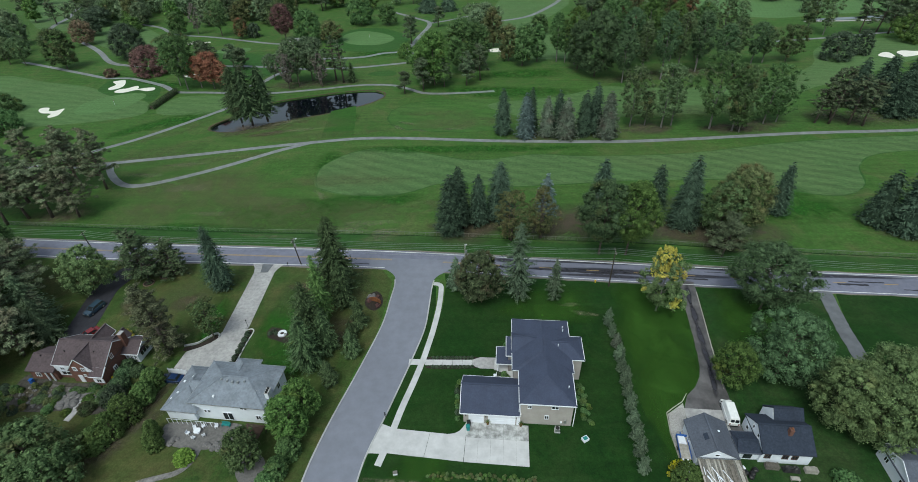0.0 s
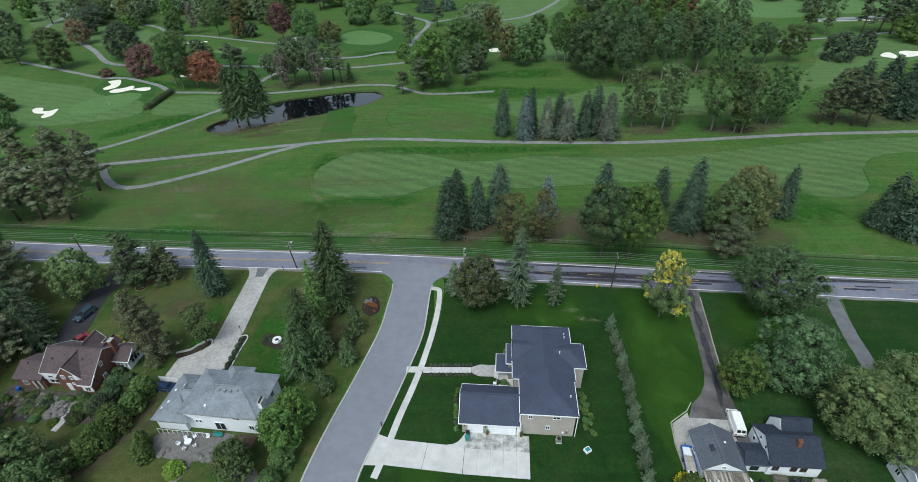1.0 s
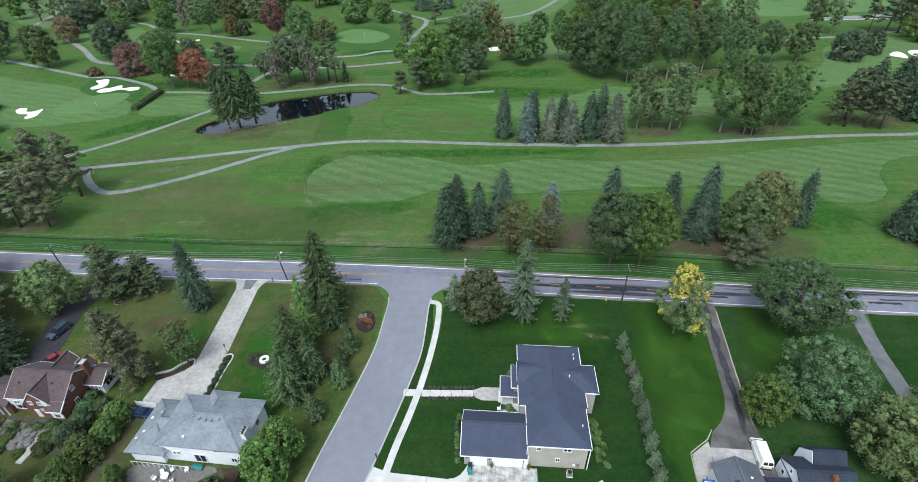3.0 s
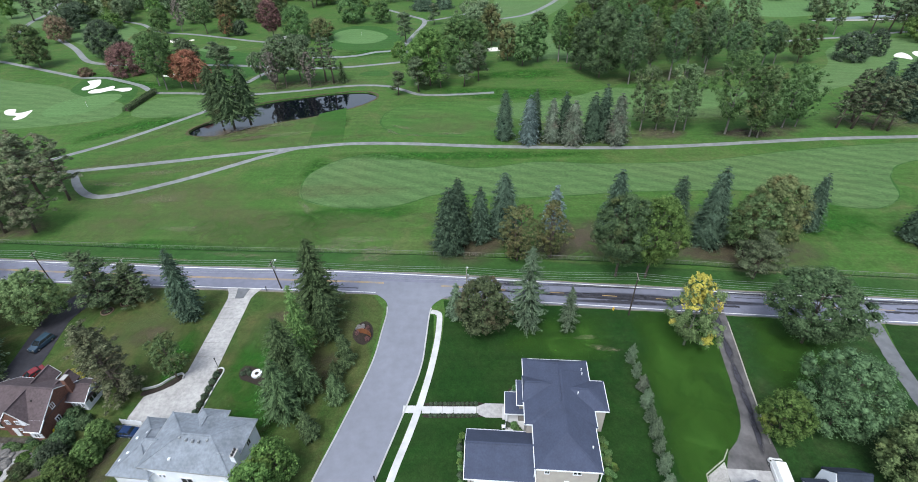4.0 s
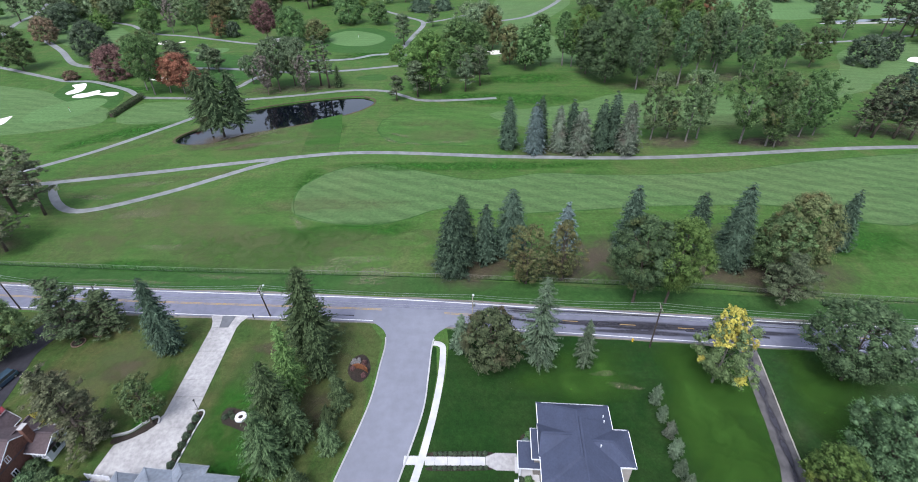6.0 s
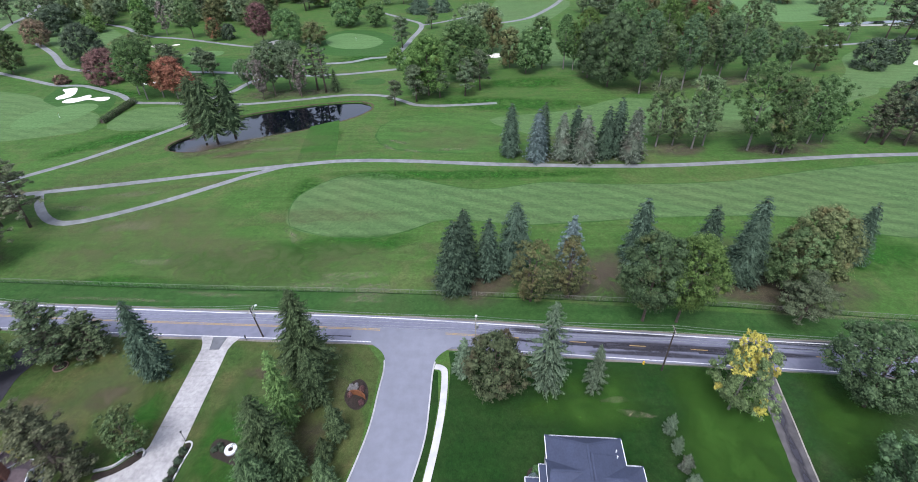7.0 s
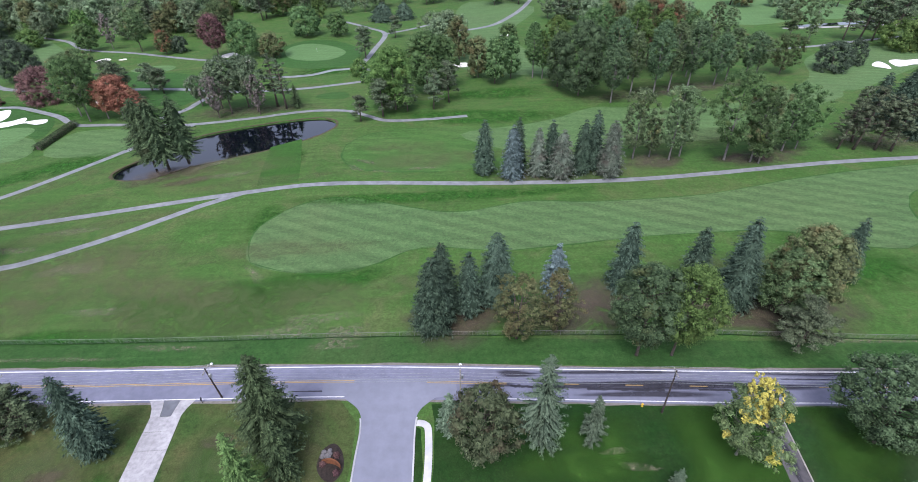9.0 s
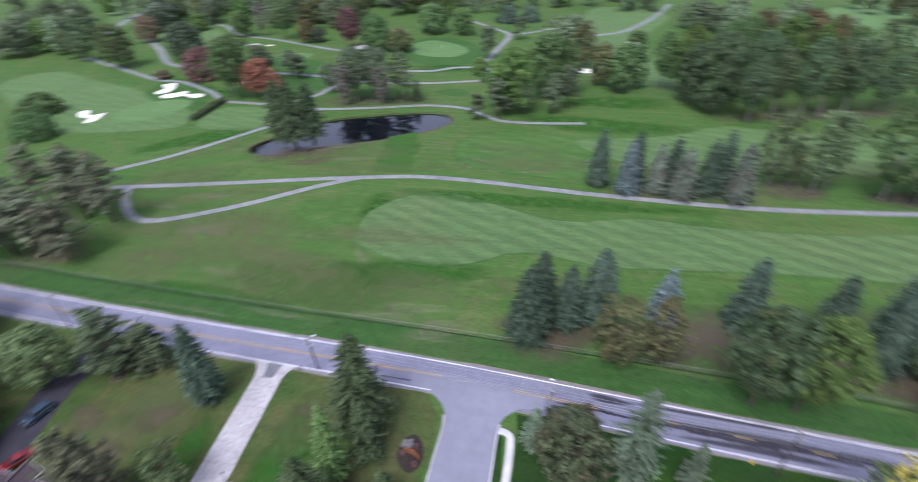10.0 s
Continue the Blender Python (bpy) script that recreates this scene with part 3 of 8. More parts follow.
grid_slabs("garage_drive", [(0.35, 45.3), (11.4, 44.4), (12.0, 52.2), (0.95, 53.0)], 5, 5, 0.07, M_CONC, "pale concrete garage drive, stained near the doors", wet=M_WET)
grid_slabs("driveway", [(-13.3, 46.95), (0.3, 45.3), (0.72, 50.2), (-12.0, 51.7)], 2, 1, 0.068, M_CONC, "pale concrete driveway")
grid_slabs("driveway_apron", [(-16.2, 46.9), (-13.9, 46.8), (-12.2, 51.8), (-14.6, 52.7)], 1, 1, 0.066, M_CONC, "flared concrete driveway apron")
solid("driveway_flare", sheet([(-2.6, 50.55), (-1.3, 50.72), (-0.4, 51.2), (0.25, 52.0), (0.86, 53.0), (0.9, 52.0), (0.7, 50.2)], 0.064, False), M_CONC, "curved concrete corner of the driveway", "driveway", kind="structure")


def broken_drive():
    """The long weathered concrete drive of the grey house, slab by slab."""
    rng = random.Random(3)
    base = thing("long_driveway", pose(0, 0, 0), "weathered concrete driveway with cracked joints", "driveway", kind="structure")
    def edges(v):
        return -53.75 + (99 - v) * 0.015, -48.5 + (99 - v) * 0.025
    cuts = [97.0]
    while cuts[-1] > 76:
        cuts.append(max(75.9, cuts[-1] - rng.uniform(2.6, 4.4)))
    for v0, v1 in zip(cuts, cuts[1:]):
        (xl, xr), (xl2, xr2) = edges(v0 - 0.03), edges(v1 + 0.03)
        skew = rng.uniform(-0.04, 0.04)
        o = [(xl, v0 - 0.03 - skew), ((xl + xr) / 2, v0 - 0.03 + rng.uniform(-0.12, 0.12)), (xr, v0 - 0.03 + skew), (xr2, v1 + 0.03), ((xl2 + xr2) / 2, v1 + 0.03), (xl2, v1 + 0.03)]
        part("slab", Shape().prism(o, -0.08, 0.07 + rng.uniform(-0.012, 0.012)), M_OLDCONC, base)
    xl, xr = edges(97)
    for f0, f1, mat in ((0.0, 0.30, M_OLDCONC), (0.31, 0.66, M_EASTDRIVE), (0.67, 1.0, M_OLDCONC)):
        o = []
        for f, v in ((f0, 96.98), (f1, 96.98), (f1, 98.8), (f1, 100.6), (f0, 100.6), (f0, 98.8)):
            wide = 0.0 if v < 98 else 0.5 if v < 100 else 1.5
            o.append((xl - wide + (xr - xl + 2 * wide) * f, v - (0.35 if v > 100 else 0.2 if v > 98 else 0) * f))
        part("apron_slab", Shape().prism(o, -0.08, 0.064), mat, base)
    return base


broken_drive()
solid("forecourt", sheet([(-53.5, 75.9), (-47.8, 75.9), (-48.0, 72), (-48.1, 66), (-48.1, 62), (-58.8, 62), (-59.4, 66), (-58.9, 70.2), (-54.6, 72.8)], 0.066, False), M_OLDCONC, "weathered concrete forecourt before the grey house", "driveway", kind="structure")
solid("asphalt_drive", ribbon(curve([(-84, 103), (-87, 97), (-88.6, 91), (-88, 86), (-87, 81), (-86.2, 76), (-85, 71.5)], False, 6), -3.1, 3.1, 0.06), M_DARKASPH, "fresh black asphalt driveway under trees", "driveway", kind="structure")
solid("worn_drive", ribbon(curve([(54.4, 92.0), (53.3, 86), (52.0, 79), (50.9, 73), (49.7, 67), (48.7, 62.5), (48.0, 59)], False, 6), -1.7, 1.75, 0.06, 0.15, 0.12, random.Random(2)), M_WORNASPH, "worn asphalt drive with a patched middle", "driveway", kind="structure")
solid("worn_drive_apron", sheet([(41.2, 56.0), (42.6, 58.6), (44.9, 60.6), (46.6, 63.0), (47.9, 66.2), (51.2, 66), (50.6, 61.5), (50.1, 56), (49.6, 50), (46.5, 50)], 0.055, False), M_WORNASPH, "worn asphalt yard beside the garage", "driveway", kind="structure")
solid("garage_apron", sheet([(41.1, 55.8), (47.8, 55.3), (47.6, 50.0), (40.2, 50.4)], 0.074, False), M_OLDCONC, "old concrete apron before the garage", "pavement", kind="structure")
solid("gravel_patch", sheet([(37.7, 54.6), (41.2, 56.9), (41.0, 55), (40.0, 51), (39.4, 46), (36.8, 46), (37.0, 51)], 0.06, False), M_GRAVEL, "pale gravel parking patch", "gravel", kind="structure")
solid("east_drive", ribbon(curve([(85.2, 88.0), (83.2, 80), (82.0, 75), (80.8, 68), (79.6, 62), (78, 55), (77, 48), (76, 40)], False, 6), -1.5, 1.6, 0.06, 0.15, 0.1, random.Random(6)), M_EASTDRIVE, "grey asphalt drive of the eastern neighbour", "driveway", kind="structure")

PATCHES = [(40.5, 70, 7.5, 17, 0), (37.5, 54, 5.5, 12, 0), (45, 64, 3.4, 9, 0), (-6.5, 44, 6, 6, 0), (62, 76, 7, 11, 0)]
# lawns and verges
solid("north_verge", ribbon(ROAD, 4.6, 11.5, 0.015, 0.1), M_VERGE, "bright mown verge between road and fence", "grass", kind="structure")
solid("kept_lawn", sheet([(-4.6, 95.6), (-4.2, 92), (-4.6, 84), (-6.0, 75), (-8.4, 64.5), (-11.5, 52.5), (-12.9, 47), (-16.1, 46.8), (-17.1, 41.9), (-18.2, 30), (-19.0, 0), (-19.0, -60), (-22, -90), (30, -90), (41, 52), (47, 62), (49.4, 70), (50.6, 80), (52.4, 90.4), (30, 92.6)], 0.02, False), M_LAWN, "dense dark green lawn round the tan house", "lawn", kind="structure")
solid("kerb_lawn", sheet([(-7.9, 91.5), (-6.6, 90.8), (-6.3, 84), (-7.2, 76), (-9.2, 66), (-12, 56), (-13.4, 49), (-15.5, 44), (-17.2, 41), (-14.6, 52.8), (-10.4, 68.4), (-8.5, 76.7)], 0.018, False), M_LAWN, "narrow grass strip between kerb and pavement", "lawn", kind="structure")
solid("east_lawn", sheet([(55.5, 91.3), (83.4, 88.1), (81.6, 78), (79.6, 66), (74, -90), (30.5, -90), (42, 44), (49.8, 57)], 0.017, False), M_EASTLAWN, "mid green lawn round the white house", "lawn", kind="structure")
solid("far_east_lawn", sheet([(87.5, 87.3), (200, 77.5), (200, -90), (73, -90), (79.5, 56), (83.5, 76)], 0.016, False), M_LAWN, "dark green neighbouring lawn", "lawn", kind="structure")
solid("west_yard_lawn", sheet([(-21, 98.0), (-17.6, 93), (-17.9, 85), (-19, 75), (-22, 64), (-25, 50), (-27, 38), (-34, -90), (-140, -90), (-140, 106), (-100, 102.5), (-60, 100.2)], 0.014, False), M_YARD, "olive patchy grass of the older yards", "lawn", kind="structure")

for k, (x, y, rx, ry, t) in enumerate([(43, 76, 9, 22, 5), (39.5, 56, 5, 16, 3), (45, 84, 9, 8, 0), (66, 84, 10, 8, 0), (20, 84, 14, 7, 0)]):
    PATCHES.append((x, y, rx, ry, t))

# golf course surfaces
FAIR = [(-48.3, 141), (-51, 150), (-49, 160), (-40, 169.5), (-28, 172), (-10, 164.8), (6, 160.4), (25, 164.6), (45, 162.6), (80, 163.4), (120, 171.5), (165, 176), (220, 178), (220, 163), (165, 163), (145, 160), (134, 151), (128, 139), (117, 132), (104, 134.6), (89, 142.6), (54, 143.2), (18, 140.4), (-5, 143.6), (-16, 138.2), (-26, 135), (-38, 136.3)]
solid("fairway_collar", ribbon(curve(FAIR + FAIR[:1], False, 4), -0.3, 0.1, 0.032, 0.1, 0.22, random.Random(4)), M_COLLAR, "darker unmown rim of the fairway", "grass", kind="structure")
solid("fairway", sheet(FAIR, 0.03, True, 4), M_FAIRWAY, "pale striped mown fairway", "fairway", kind="structure")
solid("far_fairway", sheet([(10, 216), (37, 223.7), (50, 228.7), (68, 239), (81.5, 237.6), (111, 235.2), (148, 243.5), (184, 268), (204, 300), (240, 320), (280, 314), (262, 286), (250.6, 279.7), (198.5, 250.4), (187, 248), (180, 240), (160.7, 229.8), (142, 212), (125.4, 202.6), (100, 201.6), (68, 199.7), (32, 198)], 0.026), M_FAIRWAY2, "pale striped fairway beside the wood", "fairway", kind="structure")
TEE = [(14.5, 223), (2, 223.8), (-12.2, 223.3), (-25.2, 219.1), (-31.7, 210.8), (-32.4, 200.5), (-27.6, 192), (-16.6, 187.8), (0.8, 186), (11.5, 187.7), (18, 196), (20, 210)]
solid("practice_lawn", sheet(TEE, 0.022), M_ROUGHCUT, "broad round lawn cut a little shorter than the rough", "grass", kind="structure")
solid("lawn_rim", ribbon(curve(TEE[1:9], False, 4), -0.35, 0.25, 0.024, 0.1, 0.3, random.Random(12)), M_COLLAR, "darker unmown rim of the round lawn", "grass", kind="structure")
solid("west_fairway", sheet([(-145, 212), (-158, 205), (-178, 200), (-200, 200), (-230, 220), (-270, 250), (-260, 275), (-225, 262), (-195, 252), (-170, 234), (-152, 228)], 0.026), M_FAIRWAY2, "pale fairway leading to the western green", "fairway", kind="structure")
solid("green_surround", sheet([(-150, 228), (-152, 240), (-158, 251), (-170, 257), (-180, 264.4), (-190, 263), (-188, 248), (-182, 242), (-172, 236), (-160, 234)], 0.034), M_COLLAR, "deep green collar round the bunkers", "grass", kind="structure")
solid("putting_green", sheet([(-178.5, 214.4), (-182.2, 225.1), (-178.4, 234.0), (-171.0, 239.6), (-162.0, 241.0), (-157.2, 237.4), (-156.8, 230.3), (-158.5, 221.0), (-164.6, 215.0), (-171.0, 212.2)], 0.045), M_GREEN, "smooth pale putting green", "green", "greens", "structure")
solid("green_surround", sheet([(-90, 350), (-76, 376), (-55, 372), (-38, 346), (-42, 318), (-62, 312), (-82, 322)], 0.034), M_COLLAR, "deep green collar of the far green", "grass", kind="structure")
solid("putting_green", sheet([(-83, 356), (-74, 368), (-58, 361), (-47, 345), (-53, 330), (-67, 328.5), (-79, 337)], 0.045), M_GREEN, "smooth pale putting green", "green", "greens", "structure")
solid("putting_green", sheet([(-44, 262), (-38, 262.5), (-37, 268), (-41, 272), (-49, 270), (-52, 265)], 0.045), M_COLLAR, "small deep green practice green", "green", "greens", "structure")
solid("putting_green", sheet([(-158, 320), (-152, 326.5), (-144, 328), (-137, 326), (-136, 319), (-141, 313.5), (-150, 314)], 0.045), M_GREEN, "small smooth pale putting green", "green", "greens", "structure")
solid("far_fairway", sheet([(215, 385), (260, 392), (330, 410), (320, 520), (230, 520), (180, 430)], 0.03), M_GREEN, "pale far fairway beyond the stream", "fairway", kind="structure")
solid("far_fairway", sheet([(-120, 262), (-108, 262), (-103, 290), (-130, 312), (-190, 318), (-205, 308), (-170, 292), (-150, 270)], 0.024), M_COLLAR, "deep green grass between the cart paths", "fairway", kind="structure")
solid("far_fairway", sheet([(-330, 400), (-290, 385), (-230, 330), (-200, 345), (-260, 420), (-300, 520), (-420, 520)], 0.026), M_FAIRWAY2, "pale far western fairway", "fairway", kind="structure")
solid("far_fairway", sheet([(20, 300), (60, 290), (60, 330), (55, 380), (90, 470), (40, 500), (20, 420), (10, 350)], 0.026), M_FAIRWAY2, "pale fairway between the woods", "fairway", kind="structure")
STRIP = [(-59.5, 211.5), (-49.5, 218), (-46.5, 200), (-44.2, 183), (-57.0, 182), (-58.5, 197)]
solid("mown_strip", sheet(STRIP, 0.031, False), M_FRESH, "deep green freshly mown strip", "grass", kind="structure")
solid("hedge_lawn", sheet([(-139, 212), (-112, 212), (-112, 232), (-139, 234)], 0.028), M_FAIRWAY2, "striped tee lawn beside the hedge", "fairway", kind="structure")
WEST_BUNKERS = [[(-183.3, 248.7), (-183.5, 251.5), (-183.0, 255.2), (-187.6, 260.3), (-185.9, 262.2), (-182.5, 263.0), (-178.5, 255.9), (-177.5, 251.2), (-178.4, 248.5), (-181.0, 246.8)],
          [(-177.2, 243.9), (-176.6, 247.5), (-173.3, 249.1), (-170.5, 252.7), (-168.2, 250.7), (-167.2, 247.9), (-163.3, 249.5), (-159.2, 249.3), (-157.9, 245.6), (-160.9, 244.0), (-166.8, 246.1), (-170.8, 242.7), (-174.5, 242.0)],
          [(-198.3, 219.0), (-198.5, 222.0), (-195.1, 221.8), (-192.7, 218.0), (-189.6, 217.8), (-187.2, 220.7), (-185.4, 216.2), (-184.3, 211.8), (-186.1, 209.1), (-188.2, 210.6), (-189.2, 214.2), (-194.1, 215.1)]]
FAR_BUNKERS = [[(228.6, 283.1), (234.0, 288.7), (238.2, 289.7), (237.5, 283.7), (233.8, 277.0), (231.1, 279.4)], [(242.8, 289.4), (248.4, 292.7), (254.0, 291.1), (262.0, 292.0), (256.0, 284.0), (249.9, 282.9), (244.6, 280.9), (240.2, 281.2)],
          [(-105, 331), (-98, 334), (-97, 328), (-103, 326)], [(-119, 345), (-113, 352), (-109, 345), (-114, 340)], [(-187, 342), (-184, 347), (-179.6, 344.6), (-180.4, 339), (-184, 338.4)], [(-175, 343), (-172.4, 345.6), (-170.4, 343.4), (-172.6, 341.8)], [(14, 312), (21, 314), (22, 307), (15, 306)], [(48, 375), (54, 378), (53, 372)], [(-154, 268), (-146, 272), (-146, 266)]]
for o in WEST_BUNKERS + FAR_BUNKERS:
    solid("bunker", sheet(o, 0.06), M_SAND, "white sand bunker", "bunker", "bunkers", "structure")

NEAR_PATHS = (
    ([(230, 180), (190, 181.5), (164.7, 180.6), (128.9, 179.6), (84.9, 175.8), (53.6, 174.5), (12.5, 176.8), (-19, 180.2), (-40.5, 181), (-61.5, 177.4), (-80.3, 173.3), (-107.7, 166.6), (-132.5, 161.3), (-150, 157)], 1.2),
    ([(-60, 177.6), (-71.1, 170.2), (-87.5, 156.9), (-101.5, 147.8), (-110.3, 144.3), (-117, 146), (-124.5, 153), (-130, 161)], 1.2),
    ([(-96, 236.8), (-104, 225.5), (-111.5, 213), (-122, 197), (-131, 184.8), (-140, 175.5), (-150, 166), (-160, 158)], 1.2),
    ([(-268, 302.6), (-252.4, 295.5), (-231, 284.9), (-211, 274.9), (-194.6, 267.2), (-181.4, 266), (-168.2, 259.3), (-156, 252), (-148.5, 245.2), (-142.4, 241.3), (-130.4, 240.4), (-112, 238.4)], 1.3),
    ([(-112, 238.4), (-96, 237.4), (-73.4, 242), (-52.6, 247.6), (-36, 246.4), (-26.8, 239.7), (-18.2, 233.4), (-2.4, 233), (14.5, 235)], 1.2),
)
MIDDLE_PATHS = (
    ([(-90, 277), (-62.7, 278.4), (-46.3, 282.3), (-31.2, 287.5), (-26.2, 293), (-28, 303), (-36.5, 313)], 1.4),
    ([(-84, 298), (-62, 299.8), (-50, 307.5), (-37, 314.4), (-30, 353), (-26.2, 389), (-38, 408.5), (-58.5, 434)], 1.6),
    ([(-300, 362), (-309.4, 379.6), (-322.4, 409), (-330, 436), (-339, 456), (-360, 500)], 1.8),
    ([(-266, 353.8), (-250, 339.5), (-233.4, 323.2), (-210.8, 298), (-192.7, 290.4), (-172, 288.4), (-140, 286.4), (-126.5, 285.4), (-113, 283), (-100, 279.6), (-88, 277)], 1.6),
    ([(-112, 245.5), (-105.3, 255.5), (-102.6, 266), (-97, 278)], 1.4),
)
FAR_PATHS = (
    ([(-262, 416), (-254, 407.5), (-230, 393), (-211, 373), (-195, 364.5), (-182.6, 361), (-168, 355.5), (-151.4, 347.8), (-142, 343.4), (-127, 337.2), (-110.8, 333)], 1.4),
    ([(10, 388), (30.6, 394.4), (49, 408), (66, 436.7), (80, 466.8), (100, 520)], 1.8),
    ([(190, 318), (216.3, 322.9), (230, 325.4), (273, 336), (320, 345)], 1.4),
    ([(-26, 389), (-10, 400), (10, 420)], 1.5),
)
for k, (pts, half) in enumerate(NEAR_PATHS + MIDDLE_PATHS + FAR_PATHS):
    solid("cart_path", ribbon(curve(pts, False, 8), -half, half, 0.048 + 0.002 * k, 0.15, 0.08, random.Random(k)), M_CART, "narrow grey asphalt cart path", "cart path", "cart paths", "structure")
solid("stream_water", sheet([(236, 375), (254, 379), (275, 382), (304, 386), (350, 390), (350, 380), (317, 378), (289, 376), (260, 373), (245, 372)], 0.04), M_WATER, "strip of far water behind the course", "water", kind="structure")
solid("stream_bank", sheet([(236, 371), (245, 373), (275, 373), (330, 376), (330, 372), (280, 369), (245, 369)], 0.045), M_GRAVEL, "pale sandy far bank", "bank", kind="structure")


def cover_sheet(name, x, y, rx, ry, turn, mat, label, seed, z=0.012):
    """A ragged patch of ground cover that thins out towards its edge."""
    rng = random.Random(seed)
    n, rings = 28, (0.0, 0.35, 0.6, 0.8, 1.0)
    wob = [1 + 0.16 * math.sin(2 * 6.283 * k / n + seed) + 0.12 * math.sin(3 * 6.283 * k / n + 2 * seed) + rng.uniform(-0.07, 0.07) for k in range(n)]
    ct, st = math.cos(radians(turn)), math.sin(radians(turn))
    vs, cov = [(x, y, z)], [1.0]
    for q in rings[1:]:
        for k in range(n):
            a = 6.2832 * k / n
            u, v = rx * q * wob[k] * math.cos(a), ry * q * wob[k] * math.sin(a)
            vs.append((x + u * ct - v * st, y + u * st + v * ct, z))
            cov.append(1.0 - q)
    fs = [(0, 1 + k, 1 + (k + 1) % n) for k in range(n)]
    for i in range(len(rings) - 2):
        fs += [(1 + i * n + k, 1 + (i + 1) * n + k, 1 + (i + 1) * n + (k + 1) % n, 1 + i * n + (k + 1) % n) for k in range(n)]
    ob = solid(name, Shape().add(vs, fs), mat, label, "ground cover", kind="structure")
    at = ob.data.attributes.new("cover", "FLOAT", "POINT")
    at.data.foreach_set("value", cov)
    return ob


WEAR = "dark worn tarry stretch of the road surface"
for k, (x, y, rx, ry) in enumerate([(33, 96.5, 16, 1.15), (44, 95.5, 12, 1.0), (24, 97.3, 8, 0.9), (35, 94.3, 12, 0.9), (55, 94.2, 14, 0.8), (11.5, 101, 4.5, 0.9), (7, 98.8, 6, 0.5), (70, 96.2, 18, 0.9), (90, 93.5, 16, 1.0), (30, 99.8, 14, 0.6)]):
    cover_sheet("road_wear", x, y, rx, ry, -4.6, M_TARWEAR, WEAR, 200 + k, 0.0605 + 0.0004 * k)
for k, (x, y, ry, t) in enumerate([(53.4, 87, 4.5, -9), (52.3, 80.5, 4.5, -9), (51.2, 74, 4.5, -9), (50.2, 68, 4.0, -10), (49.0, 62, 4.0, -12)]):
    cover_sheet("drive_wear", x - 0.2, y, 0.75, ry, t, M_TARWEAR, "dark worn middle of the old drive", 220 + k, 0.0625 + 0.0004 * k)
DIRT = "bare earth worn through the grass"
for k, (x, y, rx, ry, t) in enumerate([(-68.6, 60, 2, 4, -20), (-62, 52, 1.6, 12, -22), (53, 49, 5, 2, 0), (-83, 60, 6, 2, 0), (63, 112, 7, 4, 0), (70, 106, 5, 3, 0), (1.5, 115, 7, 4, 0), (9, 119, 5, 3, 0), (-80, 187, 10, 2.6, 14), (-66, 86, 4, 3, 20), (-70, 78, 3, 4, 0), (-40, 91, 3, 2, 0), (-78, 84, 4, 3, 0)]):
    cover_sheet("dirt_patch", x, y, rx, ry, t, M_DIRT, DIRT, 230 + k, 0.0662 + 0.0004 * k)
for k, (x, y, rx, ry, t) in enumerate(PATCHES):
    cover_sheet("bright_grass", x, y, rx, ry, t, M_SUNPATCH, "brighter green stretch of the lawn", 260 + k, 0.0245 + 0.0003 * k)
LIT = "thin brown needle litter under trees"
for k, (x, y, rx, ry, t) in enumerate([(2, 116, 13, 8, 0), (32, 120, 20, 11, 0), (63, 113, 13, 9, 0), (78, 113, 14, 7, -4), (36, 181, 27, 6, -3), (73, 187, 14, 7, 0), (112, 187, 22, 7, 8), (-78, 251, 28, 9, 4), (112, 258, 50, 10, 12), (-27, 76, 3.5, 6, 0), (166, 194, 32, 9, 0)] + [(-124, 126, 12, 6, 20), (124, 113, 13, 7, 0), (-60, 53, 3.2, 14, -20), (-90, 192, 12, 7, 20), (1, 117, 10, 5, 0), (60, 116, 9, 6, 0), (68, 110, 8, 5, 0), (28, 115, 13, 7, 0), (-84, 196, 14, 5, 10), (78, 187, 6, 3, 0), (106, 186, 12, 5, 0)]):
    cover_sheet("needle_litter", x, y, rx, ry, t, M_LITTER, LIT, k, 0.026 + 0.0004 * k)
DRY = "dry olive patch in the grass"
for k, (x, y, rx, ry, t) in enumerate([(-62, 132, 20, 7, -8), (-88, 146, 22, 8, 20), (-30, 127, 20, 6, -5), (-98, 126, 18, 7, -4), (-105, 158, 16, 5, 15), (-72, 200, 17, 6, 25), (-84, 166, 15, 4, 12), (-120, 192, 20, 6, 50), (40, 196, 22, 5, 0), (-10, 206, 22, 5, -6), (100, 205, 40, 8, 6), (-40, 88, 6, 8, 0)] + [(-66, 88, 8, 9, 0), (-72, 80, 6, 8, 0), (-24, 88, 3, 9, 0), (70, 128, 24, 6, 0), (-5, 130, 14, 5, 0), (-55, 185, 26, 5, 6), (-150, 150, 20, 8, 0), (-70, 194, 26, 8, 18), (-90, 140, 34, 14, 10), (-58, 124, 34, 9, -5), (-118, 168, 26, 8, 20), (0, 196, 30, 7, 0), (-40, 146, 22, 6, 0)]):
    cover_sheet("dry_grass", x, y, rx, ry, t, M_DRYPATCH, DRY, 40 + k, 0.036 + 0.0004 * k)
PALE = "pale bare straw-coloured patch of worn grass"
